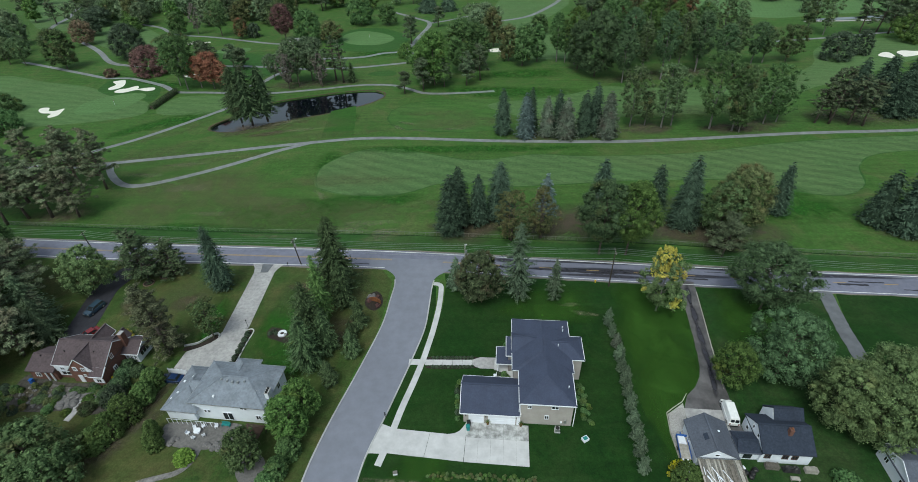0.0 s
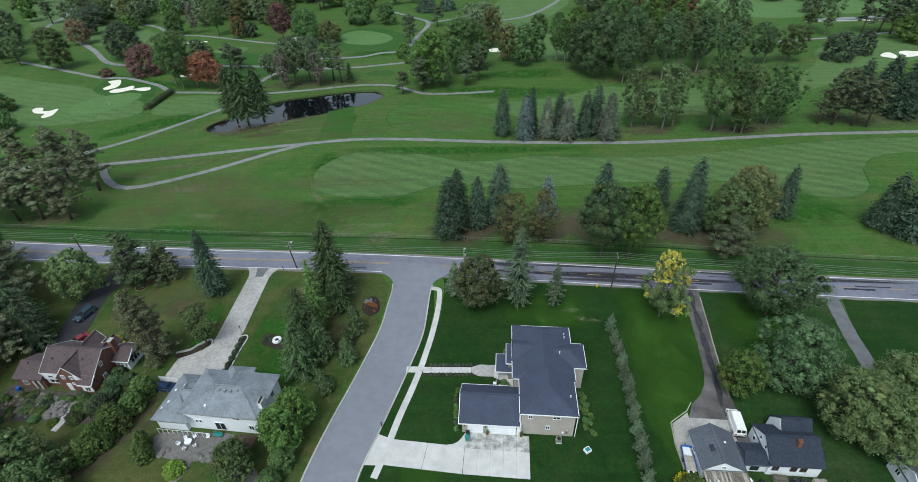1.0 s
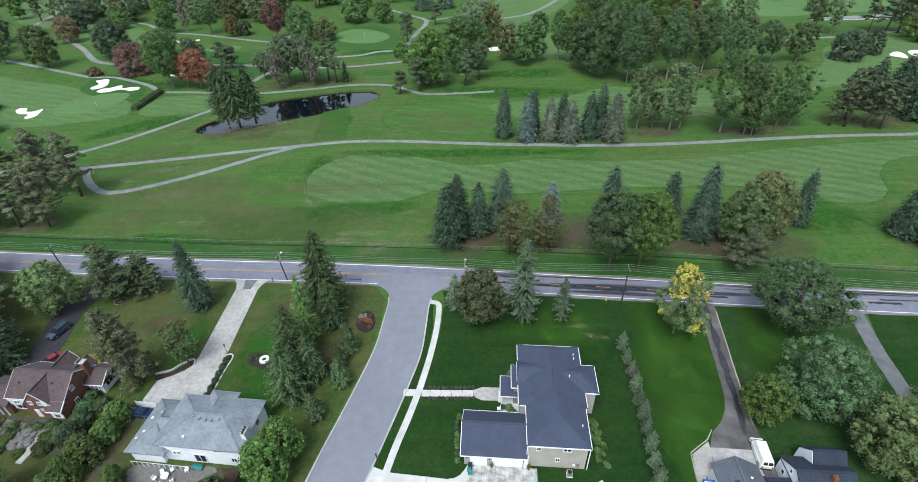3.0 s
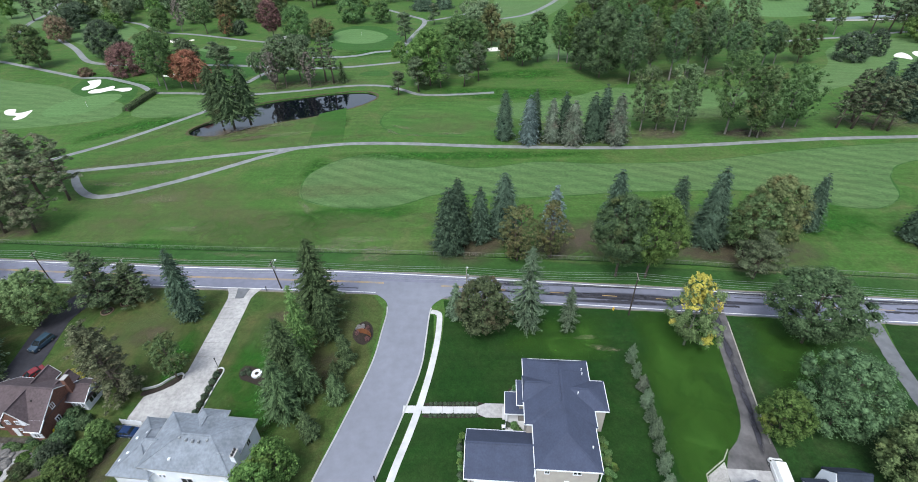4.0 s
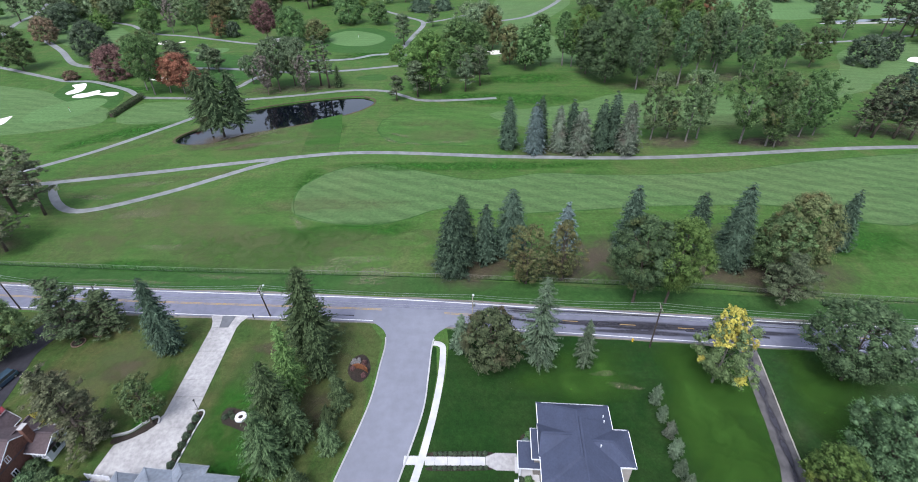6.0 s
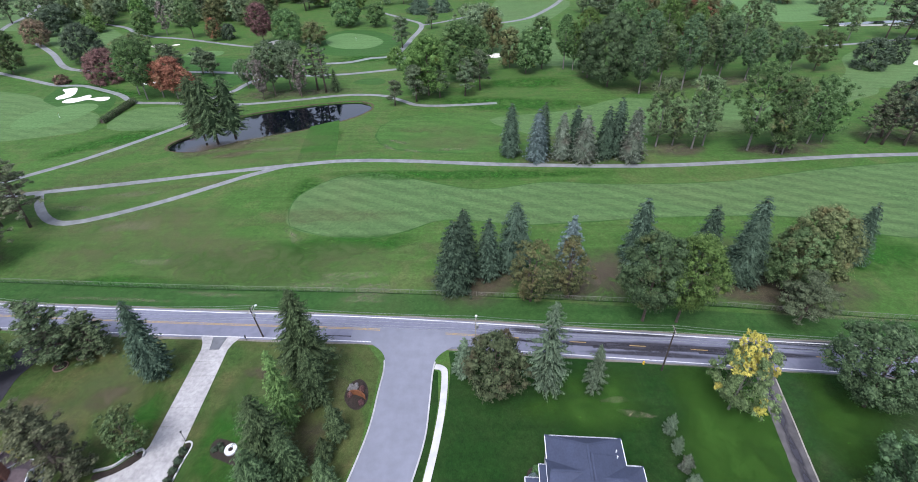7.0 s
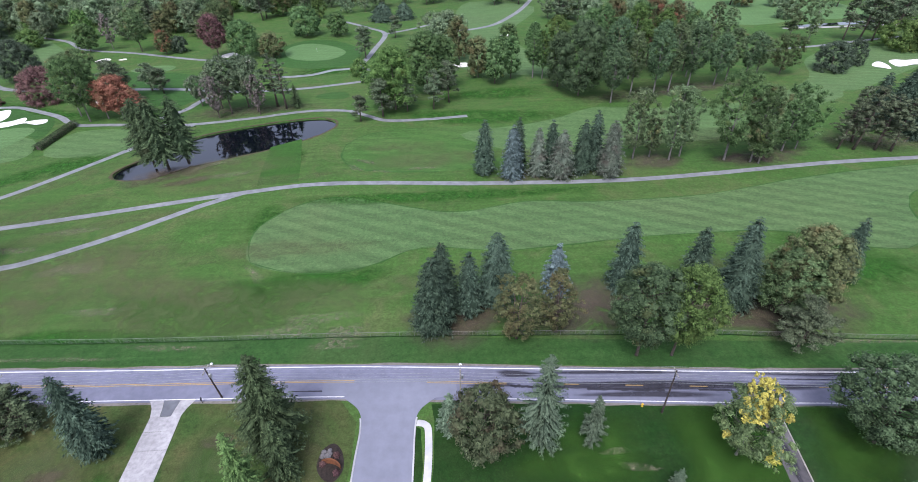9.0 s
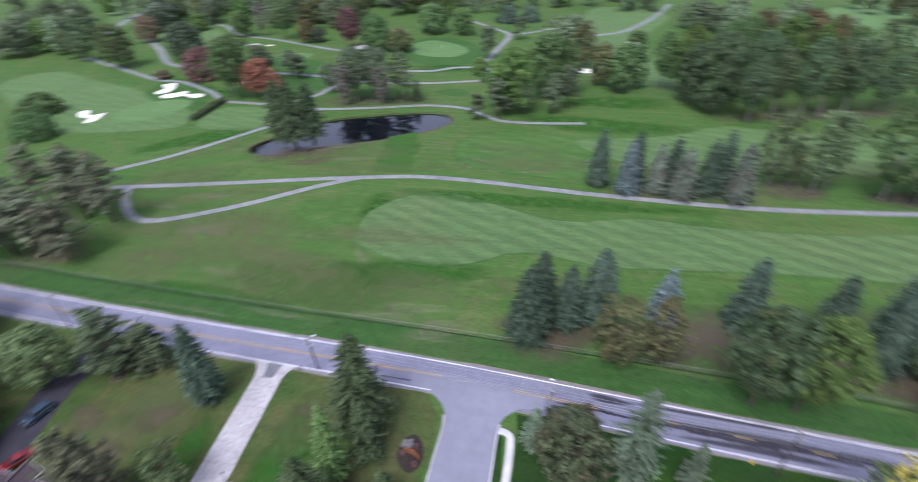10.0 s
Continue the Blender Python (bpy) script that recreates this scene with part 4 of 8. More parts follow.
for k, (x, y, rx, ry, t) in enumerate([(-22, 113.8, 6, 2.2, -4), (-34, 116, 10, 2.0, -4), (-28, 119.5, 9, 2.4, 0), (-24, 111.3, 5, 1.6, -4), (-46, 136.4, 5, 1.6, -50), (-58, 113.6, 10, 1.0, -4), (-5, 189, 7, 1.2, 4), (-24, 196, 6, 1.2, -30), (80, 103.6, 24, 0.9, -6), (120, 99.6, 24, 0.8, -6), (-76, 199, 8, 2, 30), (-112, 152, 8, 2, 0), (28, 81, 4, 0.7, -8)] + [(25, 84, 3, 0.6, 0), (-10, 41.6, 8, 0.8, -6), (14, 40.6, 16, 1.0, -4), (-80, 112.4, 14, 0.8, -4), (-70, 190, 12, 2.2, 14), (-100, 160, 9, 1.8, 10), (-92, 142, 10, 2.2, 5), (-78, 126, 8, 1.6, -5), (-22, 115, 5, 3, 0), (-150, 172, 9, 2.4, 40), (-128, 164, 8, 1.6, 20), (-27, 191.4, 4.5, 1.6, -40), (-18.6, 188.2, 4.6, 1.2, -12)]):
    cover_sheet("straw_patch", x, y, rx, ry, t, M_PALEPATCH, PALE, 80 + k, 0.048 + 0.0004 * k)
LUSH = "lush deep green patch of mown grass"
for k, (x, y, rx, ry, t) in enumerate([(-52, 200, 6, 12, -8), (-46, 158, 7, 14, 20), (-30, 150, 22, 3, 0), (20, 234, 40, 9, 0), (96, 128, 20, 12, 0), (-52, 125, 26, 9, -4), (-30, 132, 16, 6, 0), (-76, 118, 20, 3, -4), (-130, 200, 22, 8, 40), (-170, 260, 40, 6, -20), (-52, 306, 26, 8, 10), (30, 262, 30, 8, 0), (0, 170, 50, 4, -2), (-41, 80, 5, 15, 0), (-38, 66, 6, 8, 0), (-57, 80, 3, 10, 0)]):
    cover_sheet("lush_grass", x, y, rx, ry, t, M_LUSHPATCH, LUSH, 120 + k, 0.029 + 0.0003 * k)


# ---------------- trees ----------------
def ico(level):
    bm = bmesh.new()
    bmesh.ops.create_icosphere(bm, subdivisions=level, radius=1.0)
    v = np.array([tuple(p.co) for p in bm.verts])
    f = np.array([[p.index for p in q.verts] for q in bm.faces])
    bm.free()
    return v, f


BLOBS = {1: ico(1), 2: ico(2)}


def lumps(centre, radius, flat, rng, level=1, skew=0.3):
    """The dense inside of each leaf clump: an uneven lump."""
    v, f = BLOBS[level]
    n, m = len(centre), len(v)
    jit = 1 + rng.uniform(-skew, skew * 0.6, (n, m, 1))
    pts = centre[:, None, :] + v[None] * jit * radius[:, None, None] * np.asarray(flat)
    tri = f[None] + (np.arange(n) * m)[:, None, None]
    return pts.reshape(-1, 3), tri.reshape(-1, 3)


def foliage(name, centre, normal, size, aspect, rng, material, along=None, inner=None):
    """Many small leaves or sprays, each a three-cornered blade, over the dense inside of the crown, as one mesh."""
    n = len(centre)
    nrm = normal / np.linalg.norm(normal, axis=1, keepdims=True)
    if along is None:
        along = rng.normal(size=(n, 3))
    t1 = along - nrm * np.sum(along * nrm, axis=1, keepdims=True)
    t1 /= np.linalg.norm(t1, axis=1, keepdims=True) + 1e-9
    t2 = np.cross(nrm, t1)
    s = (size * 0.5)[:, None]
    w = s * aspect
    bend = nrm * s * 0.3

    def corner(a, b):
        return centre + t1 * s * a * rng.uniform(0.55, 1.15, (n, 1)) + t2 * w * b * rng.uniform(0.55, 1.15, (n, 1)) - bend * rng.uniform(-0.3, 1.0, (n, 1))
    v = np.stack([corner(-1, -0.9), corner(1.1, -0.1), corner(-0.8, 1.0)], axis=1).reshape(-1, 3)
    idx = np.arange(3 * n, dtype=np.int32)
    if inner is not None:
        iv, it = inner
        idx = np.concatenate([idx, it.ravel().astype(np.int32) + 3 * n])
        v = np.concatenate([v, iv])
    me = bpy.data.meshes.new(name)
    me.vertices.add(len(v))
    me.vertices.foreach_set("co", v.astype(np.float32).ravel())
    me.loops.add(len(idx))
    me.loops.foreach_set("vertex_index", idx)
    me.polygons.add(len(idx) // 3)
    me.polygons.foreach_set("loop_start", np.arange(0, len(idx), 3, dtype=np.int32))
    me.update(calc_edges=True)
    me.materials.append(material)
    return me


def unit(a):
    return a / (np.linalg.norm(a, axis=-1, keepdims=True) + 1e-9)


def clothe(c, rr, dd, n, card, rng, flat, hang=0.5, level=1):
    """Leaves over clumps at c with radius rr that face the way dd."""
    w = rng.choice(len(c), size=n, p=rr ** 2 / np.sum(rr ** 2))
    u = unit(unit(rng.normal(size=(n, 3))) + 0.6 * dd[w])
    P = c[w] + u * rr[w][:, None] * rng.uniform(0.6, 1.5, (n, 1)) * np.asarray(flat)
    N = u * 0.9 + dd[w] * 0.3 + rng.normal(size=P.shape) * 0.33 + np.array([0, 0, 0.45])
    A = u * 0.5 + np.array([0, 0, -hang]) + rng.normal(size=P.shape) * 0.55
    return P, N, card * rng.uniform(0.6, 1.4, n), A, lumps(c, rr * 0.68, flat, rng, level, 0.4)


def broadleaf(seed, n, card, H, R, base=0.15, density=1.0, clump=1.0, fullest=0.42, uneven=0.2, stems=1, foot=0.45, level=1, hang=0.5, most=300):
    """Crown and trunk of a leafy tree: limbs that carry clumps of leaves all over an uneven, lobed crown."""
    rng = np.random.default_rng(seed)
    tr = 0.06 + 0.0105 * H
    lean = rng.normal(size=2) * 0.06 * R
    trunk = Shape()
    feet = [(0.0, 0.0)] + [(rng.uniform(-0.13, 0.13) * R, rng.uniform(-0.13, 0.13) * R) for _ in range(stems - 1)]
    for k, (fx, fy) in enumerate(feet):
        q = 1.0 if k == 0 else rng.uniform(0.7, 0.9)
        trunk.tube([(fx, fy, -0.1), (fx, fy, 0.4), (fx * 1.6 + lean[0] * 0.4, fy * 1.6 + lean[1] * 0.4, 0.4 * H), (fx * 2.5 + lean[0], fy * 2.5 + lean[1], 0.9 * H * q)], [tr * 1.35 * q, tr * q, tr * 0.7 * q, tr * 0.12], 8)
    phase = rng.uniform(0, 6.28, 6)
    rc = (0.12 + 0.13 * R ** 0.8) * clump
    area = 4.7 * R * H * (1 - base) + 3.14 * R * R
    K = int(np.clip(density * area / (2.6 * rc * rc), 8, most))
    rc = max(rc, math.sqrt(density * area / (2.6 * K)) * 0.93)
    c, rr, dd = [], [], []
    for k in range(K):
        f = min(0.995, ((k + rng.uniform(0, 1)) / K) ** 0.92)
        a = k * 2.39996 + rng.uniform(-0.4, 0.4)
        if f < fullest:
            prof = foot + (1 - foot) * (f / fullest) ** 0.6
        else:
            prof = math.sqrt(max(0.0, 1 - ((f - fullest) / (1.01 - fullest)) ** 2.1))
        lobe = 0.5 * math.sin(2 * a + phase[0] + 3 * f) + 0.4 * math.sin(3 * a + phase[1] + 5 * f) + 0.35 * math.sin(5 * a - 7 * f + phase[2]) + 0.35 * math.sin(8 * f + phase[3])
        q = rng.uniform(0.84, 1.03) if k % 5 else rng.uniform(0.35, 0.8)
        r = rc * rng.uniform(0.65, 1.3)
        reach = max(0.0, R * prof * (1 + uneven * lobe) * q - r * 0.6)
        z = H * (base + (1 - base) * f) - r * 0.75 + uneven * 0.12 * H * math.sin(3 * a + phase[4]) * (1 - f) * 0.6
        out = np.array([np.cos(a), np.sin(a), 0])
        ax = np.array([lean[0] * z / H, lean[1] * z / H, 0])
        spot = ax + out * reach + np.array([0, 0, max(z, r * 0.5)])
        c.append(spot)
        rr.append(r)
        dd.append(unit(out * (0.25 + 0.9 * prof) + np.array([0, 0, 0.2 + 1.1 * f])))
        if k % 6 == 0 and reach > 0.3 * R:
            z0 = max(base * H * 0.6, z - 0.7 * reach - 0.05 * H)
            root = np.array([lean[0] * z0 / H, lean[1] * z0 / H, z0])
            mid = root * 0.45 + spot * 0.55 + np.array([0, 0, -0.05 * reach])
            trunk.tube([root, mid, spot], [tr * 0.32, tr * 0.18, tr * 0.06], 5)
    return (*clothe(np.array(c), np.array(rr), np.array(dd), n, card, rng, (1.0, 1.0, 0.82), hang, level), trunk)


def conifer(seed, n, card, H, R, levels=24, per=11, base=0.04, droop=0.3, power=0.8, ragged=0.18, belly=0.12, core=0.62, turnup=0.22, wide=0.2, step=0.85):
    """Crown and trunk of a spruce: whorls of drooping boughs, each a tongue of needle sprays with a gap to the next."""
    rng = np.random.default_rng(seed)
    P, N, S, A, iv, it = [], [], [], [], [], []
    levels = int(np.clip(H / step, 10, levels * 1.2))
    sprays = max(5, int(n / (levels * per * 0.85)))
    up = np.array([0, 0, 1.0])
    k0 = 0

    def profile(f):
        return R * ((1 - f) ** power * (1 - 0.4 * np.exp(-(f / belly) ** 2)) + 0.015) * 1.3
    for i in range(levels):
        f = np.clip(1 - (1 - (i + rng.uniform(-0.3, 0.3)) / levels) ** 1.2 if i < levels - 1 else 0.985, 0, 0.985)
        z = H * (base + (0.99 - base) * f)
        prof = profile(f)
        m = max(7, int(per * (0.55 + 0.6 * prof / R)))
        a0 = rng.uniform(0, 6.28)
        for k in range(m):
            a = a0 + 2 * np.pi * k / m + rng.uniform(-0.22, 0.22)
            L = prof * rng.uniform(1 - ragged * 1.6, 1 + ragged * 0.5)
            zk = z + rng.normal() * 0.16
            out = np.array([np.cos(a), np.sin(a), 0])
            side = np.array([-np.sin(a), np.cos(a), 0])

            def drop(t):
                return -droop * L * (t ** 1.5 - turnup * t ** 5)
            t = rng.uniform(0.12, 1.0, sprays) ** 0.55
            half = L * wide * np.sin(np.pi * np.clip(t * 0.82 + 0.1, 0, 1)) + 0.05
            fan = rng.uniform(-1, 1, sprays) * half
            zz = zk + drop(t) - 0.55 * np.abs(fan) * rng.uniform(0.3, 1.2, sprays) + rng.normal(size=sprays) * 0.05
            P.append(out * (L * t)[:, None] + side * fan[:, None] + up * zz[:, None])
            N.append(up * 0.9 + out * 0.55 + side * (fan / half)[:, None] * 0.7 + rng.normal(size=(sprays, 3)) * 0.3)
            A.append(out * 0.9 + side * np.sign(fan)[:, None] * 0.6 - up * (0.4 + 0.4 * droop) + rng.normal(size=(sprays, 3)) * 0.25)
            S.append(card * rng.uniform(0.7, 1.4, sprays) * (0.55 + 0.5 * prof / R))
            h = L * wide * 0.6
            pts = [out * L * 0.1 + up * zk, out * L * 0.82 + up * (zk + drop(0.82) - 0.04 * L)]
            mid = out * L * 0.6 + up * (zk + drop(0.6))
            pts += [mid + side * L * wide * 0.45 - up * h * 0.6, mid - side * L * wide * 0.45 - up * h * 0.6, mid - up * 0.05 * L, mid - up * h]
            iv.append(np.array(pts))
            it.append(np.array([(0, 2, 4), (2, 1, 4), (1, 3, 4), (3, 0, 4), (2, 0, 5), (1, 2, 5), (3, 1, 5), (0, 3, 5)]) + k0)
            k0 += 6
    ns, nr = 9, max(5, levels // 2)
    ring = []
    for i in range(nr):
        f = i / (nr - 1)
        for k in range(ns):
            a = 2 * np.pi * k / ns + 0.3 * i
            r = core * profile(f * 0.93) * (1 - 0.4 * f) * rng.uniform(0.8, 1.15)
            ring.append((r * np.cos(a), r * np.sin(a), H * (base + 0.02 + (0.9 - base) * f) - 0.5 * droop * r))
    iv.append(np.array(ring))
    cone = []
    for i in range(nr - 1):
        for k in range(ns):
            p, q = i * ns + k, i * ns + (k + 1) % ns
            cone += [(p, q, q + ns), (p, q + ns, p + ns)]
    it.append(np.array(cone) + k0)
    tr = 0.08 + 0.012 * H
    trunk = Shape().tube([(0, 0, -0.1), (0, 0, 0.4 * H), (0, 0, 0.98 * H)], [tr * 1.2, tr * 0.8, tr * 0.12], 8)
    return np.concatenate(P), np.concatenate(N), np.concatenate(S), np.concatenate(A), (np.concatenate(iv), np.concatenate(it)), trunk


def pine(seed, n, card, H, R, base=0.28, limbs=34, clump=1.0, level=1):
    """A tall pine with a bare lower trunk and flat uneven needle clumps on long limbs."""
    rng = np.random.default_rng(seed)
    tr = 0.10 + 0.014 * H
    lx, ly = rng.uniform(-0.07, 0.07, 2) * H
    trunk = Shape().tube([(0, 0, -0.1), (lx * 0.4, ly * 0.4, base * H), (lx, ly, 0.95 * H)], [tr * 1.2, tr * 0.9, tr * 0.2], 8)
    c, rr, dd = [], [], []
    for k in range(int(limbs + 1.6 * R)):
        f = rng.uniform(0, 1)
        z = H * (base + (0.94 - base) * f)
        a = rng.uniform(0, 6.28)
        reach = R * (0.95 - 0.6 * f ** 2) * rng.uniform(0.4, 1.0)
        ax = np.array([lx * z / H, ly * z / H, z])
        tip = ax + np.array([np.cos(a) * reach, np.sin(a) * reach, 0.12 * reach])
        trunk.tube([ax, (ax + tip) / 2 - np.array([0, 0, 0.1]), tip], [tr * 0.28, tr * 0.2, tr * 0.06], 5)
        for q in (1.0, 0.75, 0.5):
            c.append(ax + (tip - ax) * q + rng.normal(size=3) * 0.3 * (0.4 + 0.1 * R))
            rr.append((0.28 + 0.095 * R) * clump * rng.uniform(0.6, 1.25))
            dd.append(unit(np.array([np.cos(a) * 0.5, np.sin(a) * 0.5, 0.8])))
    for k in range(3):
        c.append((lx + rng.normal() * 0.06 * R, ly + rng.normal() * 0.06 * R, (0.98 - 0.04 * k) * H))
        rr.append((0.28 + 0.09 * R) * clump)
        dd.append((0, 0, 1.0))
    return (*clothe(np.array(c), np.array(rr), np.array(dd), n, card, rng, (1.15, 1.15, 0.55), 0.0, level), trunk)


KINDS = {
    "park": (broadleaf, dict(base=0.31, density=1.3, uneven=0.17, clump=0.85, foot=0.42, fullest=0.45)),
    "oak": (broadleaf, dict(base=0.19, density=1.25, uneven=0.17, clump=1.0, foot=0.6)),
    "open": (broadleaf, dict(base=0.24, uneven=0.55, clump=0.95, density=0.55, fullest=0.62, foot=0.35)),
    "tall": (broadleaf, dict(base=0.31, uneven=0.32, clump=1.05, density=0.85, fullest=0.55, foot=0.35)),
    "autumn": (broadleaf, dict(base=0.12, uneven=0.5, clump=0.72, density=0.4, fullest=0.5, stems=3)),
    "round": (broadleaf, dict(base=0.0, uneven=0.09, clump=0.9, fullest=0.36, foot=0.8)),
    "spruce": (conifer, dict(levels=26, per=10, step=0.95, power=0.45, ragged=0.16, belly=0.08, droop=0.42, core=0.66, wide=0.27)),
    "sagging": (conifer, dict(levels=32, per=10, step=0.65, power=0.52, ragged=0.2, droop=0.62, core=0.58)),
    "fir": (conifer, dict(levels=36, per=10, step=0.6, power=0.58, ragged=0.34, droop=0.22, core=0.5)),
    "pond_fir": (conifer, dict(levels=30, per=10, base=0.17, power=0.33, ragged=0.5, droop=0.4, belly=0.1, core=0.6)),
    "tight": (broadleaf, dict(base=0.0, uneven=0.08, clump=0.7, fullest=0.3, foot=0.85)),
    "dome": (broadleaf, dict(base=0.03, uneven=0.07, clump=0.8, fullest=0.36, foot=0.75)),
    "thin": (conifer, dict(levels=36, per=8, step=0.55, base=0.10, power=0.6, ragged=0.5, droop=0.14, belly=0.25, core=0.2, wide=0.17)),
    "column": (conifer, dict(levels=16, per=10, base=0.02, power=0.62, ragged=0.34, droop=-0.4)),
    "pine": (pine, dict(base=0.22)),
    "airy_pine": (pine, dict(base=0.24, limbs=38, clump=0.72)),
    "loose_pine": (pine, dict(base=0.22, limbs=54, clump=0.6)),
    "bushy_pine": (pine, dict(base=0.03, limbs=110, clump=0.72)),
}
DETAIL = {"near": (10000, 0.38), "mid": (7400, 0.52), "far": (1800, 0.92), "shrub": (1600, 0.22), "gold": (150, 0.38), "fine": (15000, 0.33)}
shapes, meshes = {}, {}


def tree_meshes(kind, leaves, bark, detail, variant, height, radius):
    """Meshes of one tree; trees of one kind, size class and variant share their form."""
    if height < 4:
        H, R = max(0.5, round(height * 2) / 2), max(0.3, round(radius / 0.3) * 0.3)
    else:
        H, R = max(4, round(height / 4) * 4), max(1, round(radius / 1.5) * 1.5)
    key = (kind, detail, variant, H, R)
    if key not in shapes:
        maker, args = KINDS[kind]
        n, card = DETAIL[detail]
        area = R * (R + H * 0.6)
        if detail in ("shrub", "gold"):
            n = int(np.clip(n * area / 1.2, 36, 3000))
        else:
            n = int(np.clip(n * area / (110 if detail in ("near", "fine") else 140), n * 0.22, n * 2.5))
        if maker is conifer:
            card *= 1.12
            n = int(n * 1.2)
        if maker is broadleaf:
            args = dict(args, most={"near": 260, "fine": 300, "far": 64}.get(detail, 150))
        shapes[key] = maker(hash_of(kind) + variant * 17, n, card, H, R, **args)
    full = (*key, leaves.name, bark.name)
    if full not in meshes:
        P, N, S, A, inner, trunk = shapes[key]
        rng = np.random.default_rng(variant)
        crown = foliage("crown", P, N, S, 0.46 if KINDS[kind][0] is conifer else 0.72, rng, leaves, A, inner)
        meshes[full] = (crown, trunk.mesh("trunk", bark, True), H, R)
    return meshes[full]


def hash_of(text):
    return sum((i + 3) * ord(ch) for i, ch in enumerate(text))


TREE_RNG = random.Random(11)


def tree(kind, x, y, height, radius, leaves, label, group="", bark=None, detail="mid", name="tree", variant=None):
    v = TREE_RNG.randrange(3) if variant is None else variant
    crown, trunk, H, R = tree_meshes(kind, leaves, bark or M_BARK, detail, v, height, radius)
    m = pose(x, y, 0, 0, 0, TREE_RNG.uniform(0, 360)) @ Matrix.Diagonal((radius / R, radius / R, height / H, 1))
    ob = thing(name, m, label, "tree", group)
    part("trunk", trunk, None, ob)
    part("crown", crown, None, ob)
    return ob


def trees(kind, leaves, label, group, detail, rows, bark=None, name="tree"):
    for x, y, h, r in rows:
        tree(kind, x, y, h, r, leaves, label, group, bark, detail, name)


G1 = "spruce row beyond the cart path"
S1 = "dark green spruce with dense drooping boughs"
trees("spruce", N_SPRUCE, S1, G1, "mid", [(15.3, 183.4, 18.6, 3.7), (26.4, 184.8, 18.4, 3.1), (36.8, 183.6, 17.5, 3.4), (46.5, 181.4, 18, 3.8), (50.8, 183.4, 20, 3.7)], name="spruce")
trees("spruce", N_BLUE, "pale blue spruce standing on the golf course", G1, "mid", [(23.7, 179.7, 18, 3.9)], name="blue_spruce")
trees("spruce", N_GREY, "greyish spruce with browning lower boughs", G1, "mid", [(31.9, 180.6, 16.4, 3.4), (39.1, 178.5, 16.2, 4.5), (54.9, 178.8, 18.5, 4.4)], name="spruce")
G2 = "tree row along the golf course fence"
trees("spruce", N_SPRUCE, S1, G2, "near", [(-3.4, 114.6, 18.5, 4.7), (-1.3, 119.4, 18.4, 4.0), (4.3, 119, 16.2, 3.3), (10.6, 122.4, 18.2, 4.5), (40.2, 124, 18.0, 4.1), (55.5, 122.4, 16.6, 3.7), (63.4, 119.0, 20.8, 4.3), (61.6, 116.0, 18.3, 4.3), (91.2, 122.6, 16.6, 3.3)], name="spruce")
trees("spruce", N_SPRUCE, "broad dark spruce on the golf course edge", G2, "mid", [(115.6, 116.4, 17.0, 4.4), (121.4, 112.6, 22.6, 6.2), (130, 115, 20, 6.5)], name="spruce")
trees("spruce", N_BLUE, "bluish spruce rising behind leafy trees", G2, "near", [(24.2, 123.6, 13.6, 3.3)], name="blue_spruce")
trees("autumn", L_BROWN, "thin-crowned tree with browning olive leaves", G2, "near", [(13.2, 110.2, 15.2, 5.2), (21.4, 111.4, 16.2, 3.7)])
trees("park", L_SAGE, "full grey-green tree with a few yellowing leaves", G2, "fine", [(35.8, 103.6, 21.8, 6.7)])
trees("park", L_LIGHT, "full green tree turning yellow on top", G2, "fine", [(42.6, 103.0, 21.8, 6.0)])
trees("oak", L_BROWN, "broad tree with dull green and russet leaves", G2, "near", [(76.0, 115.2, 19.4, 7.4)])
trees("oak", L_TINGE, "leafy green tree crowded among spruces", G2, "near", [(70.6, 113.2, 15.5, 6.4)])
trees("airy_pine", N_FEATHER, "low grey-green pine by the fence", G2, "near", [(67.2, 102.0, 12.5, 7.0)], name="pine")
G3 = "loose group of tall trees behind the fairway"
trees("open", L_DULL, "tall thin-crowned tree with pale olive leaves", G3, "mid", [(66.8, 189, 24, 5.8), (78.6, 187, 25.4, 4.9), (83.4, 189.4, 23.4, 4.6), (73, 190, 14, 3.4)], M_PALEBARK)
trees("open", L_TINGE, "tall tree with green leaves tinged russet", G3, "mid", [(104.8, 182.8, 26, 6.0)], M_PALEBARK)
trees("open", L_OAK, "tall loose green leafy tree", G3, "mid", [(97, 185.2, 30, 7.6), (110.5, 190, 22, 5.6), (120.4, 190, 23.6, 7.4), (126.0, 191, 16, 4.6), (107, 181.6, 14, 5.0)], M_PALEBARK)
G4 = "tall wood behind the fairway"
trees("oak", N_DEEP, "tall dark green tree at the edge of the wood", G4, "mid", [(66.4, 255, 32, 10.6), (60, 268, 25, 6.6)])
trees("tall", N_DEEP, "tall deep green tree at the edge of the wood", G4, "mid", [(77.6, 244, 25, 6.3), (98, 248.5, 32, 6.0), (119.3, 260, 29, 6.4), (133, 262, 23, 5.6), (152.4, 270, 22, 5.6), (86, 264, 31, 6.0)], M_PALEBARK)
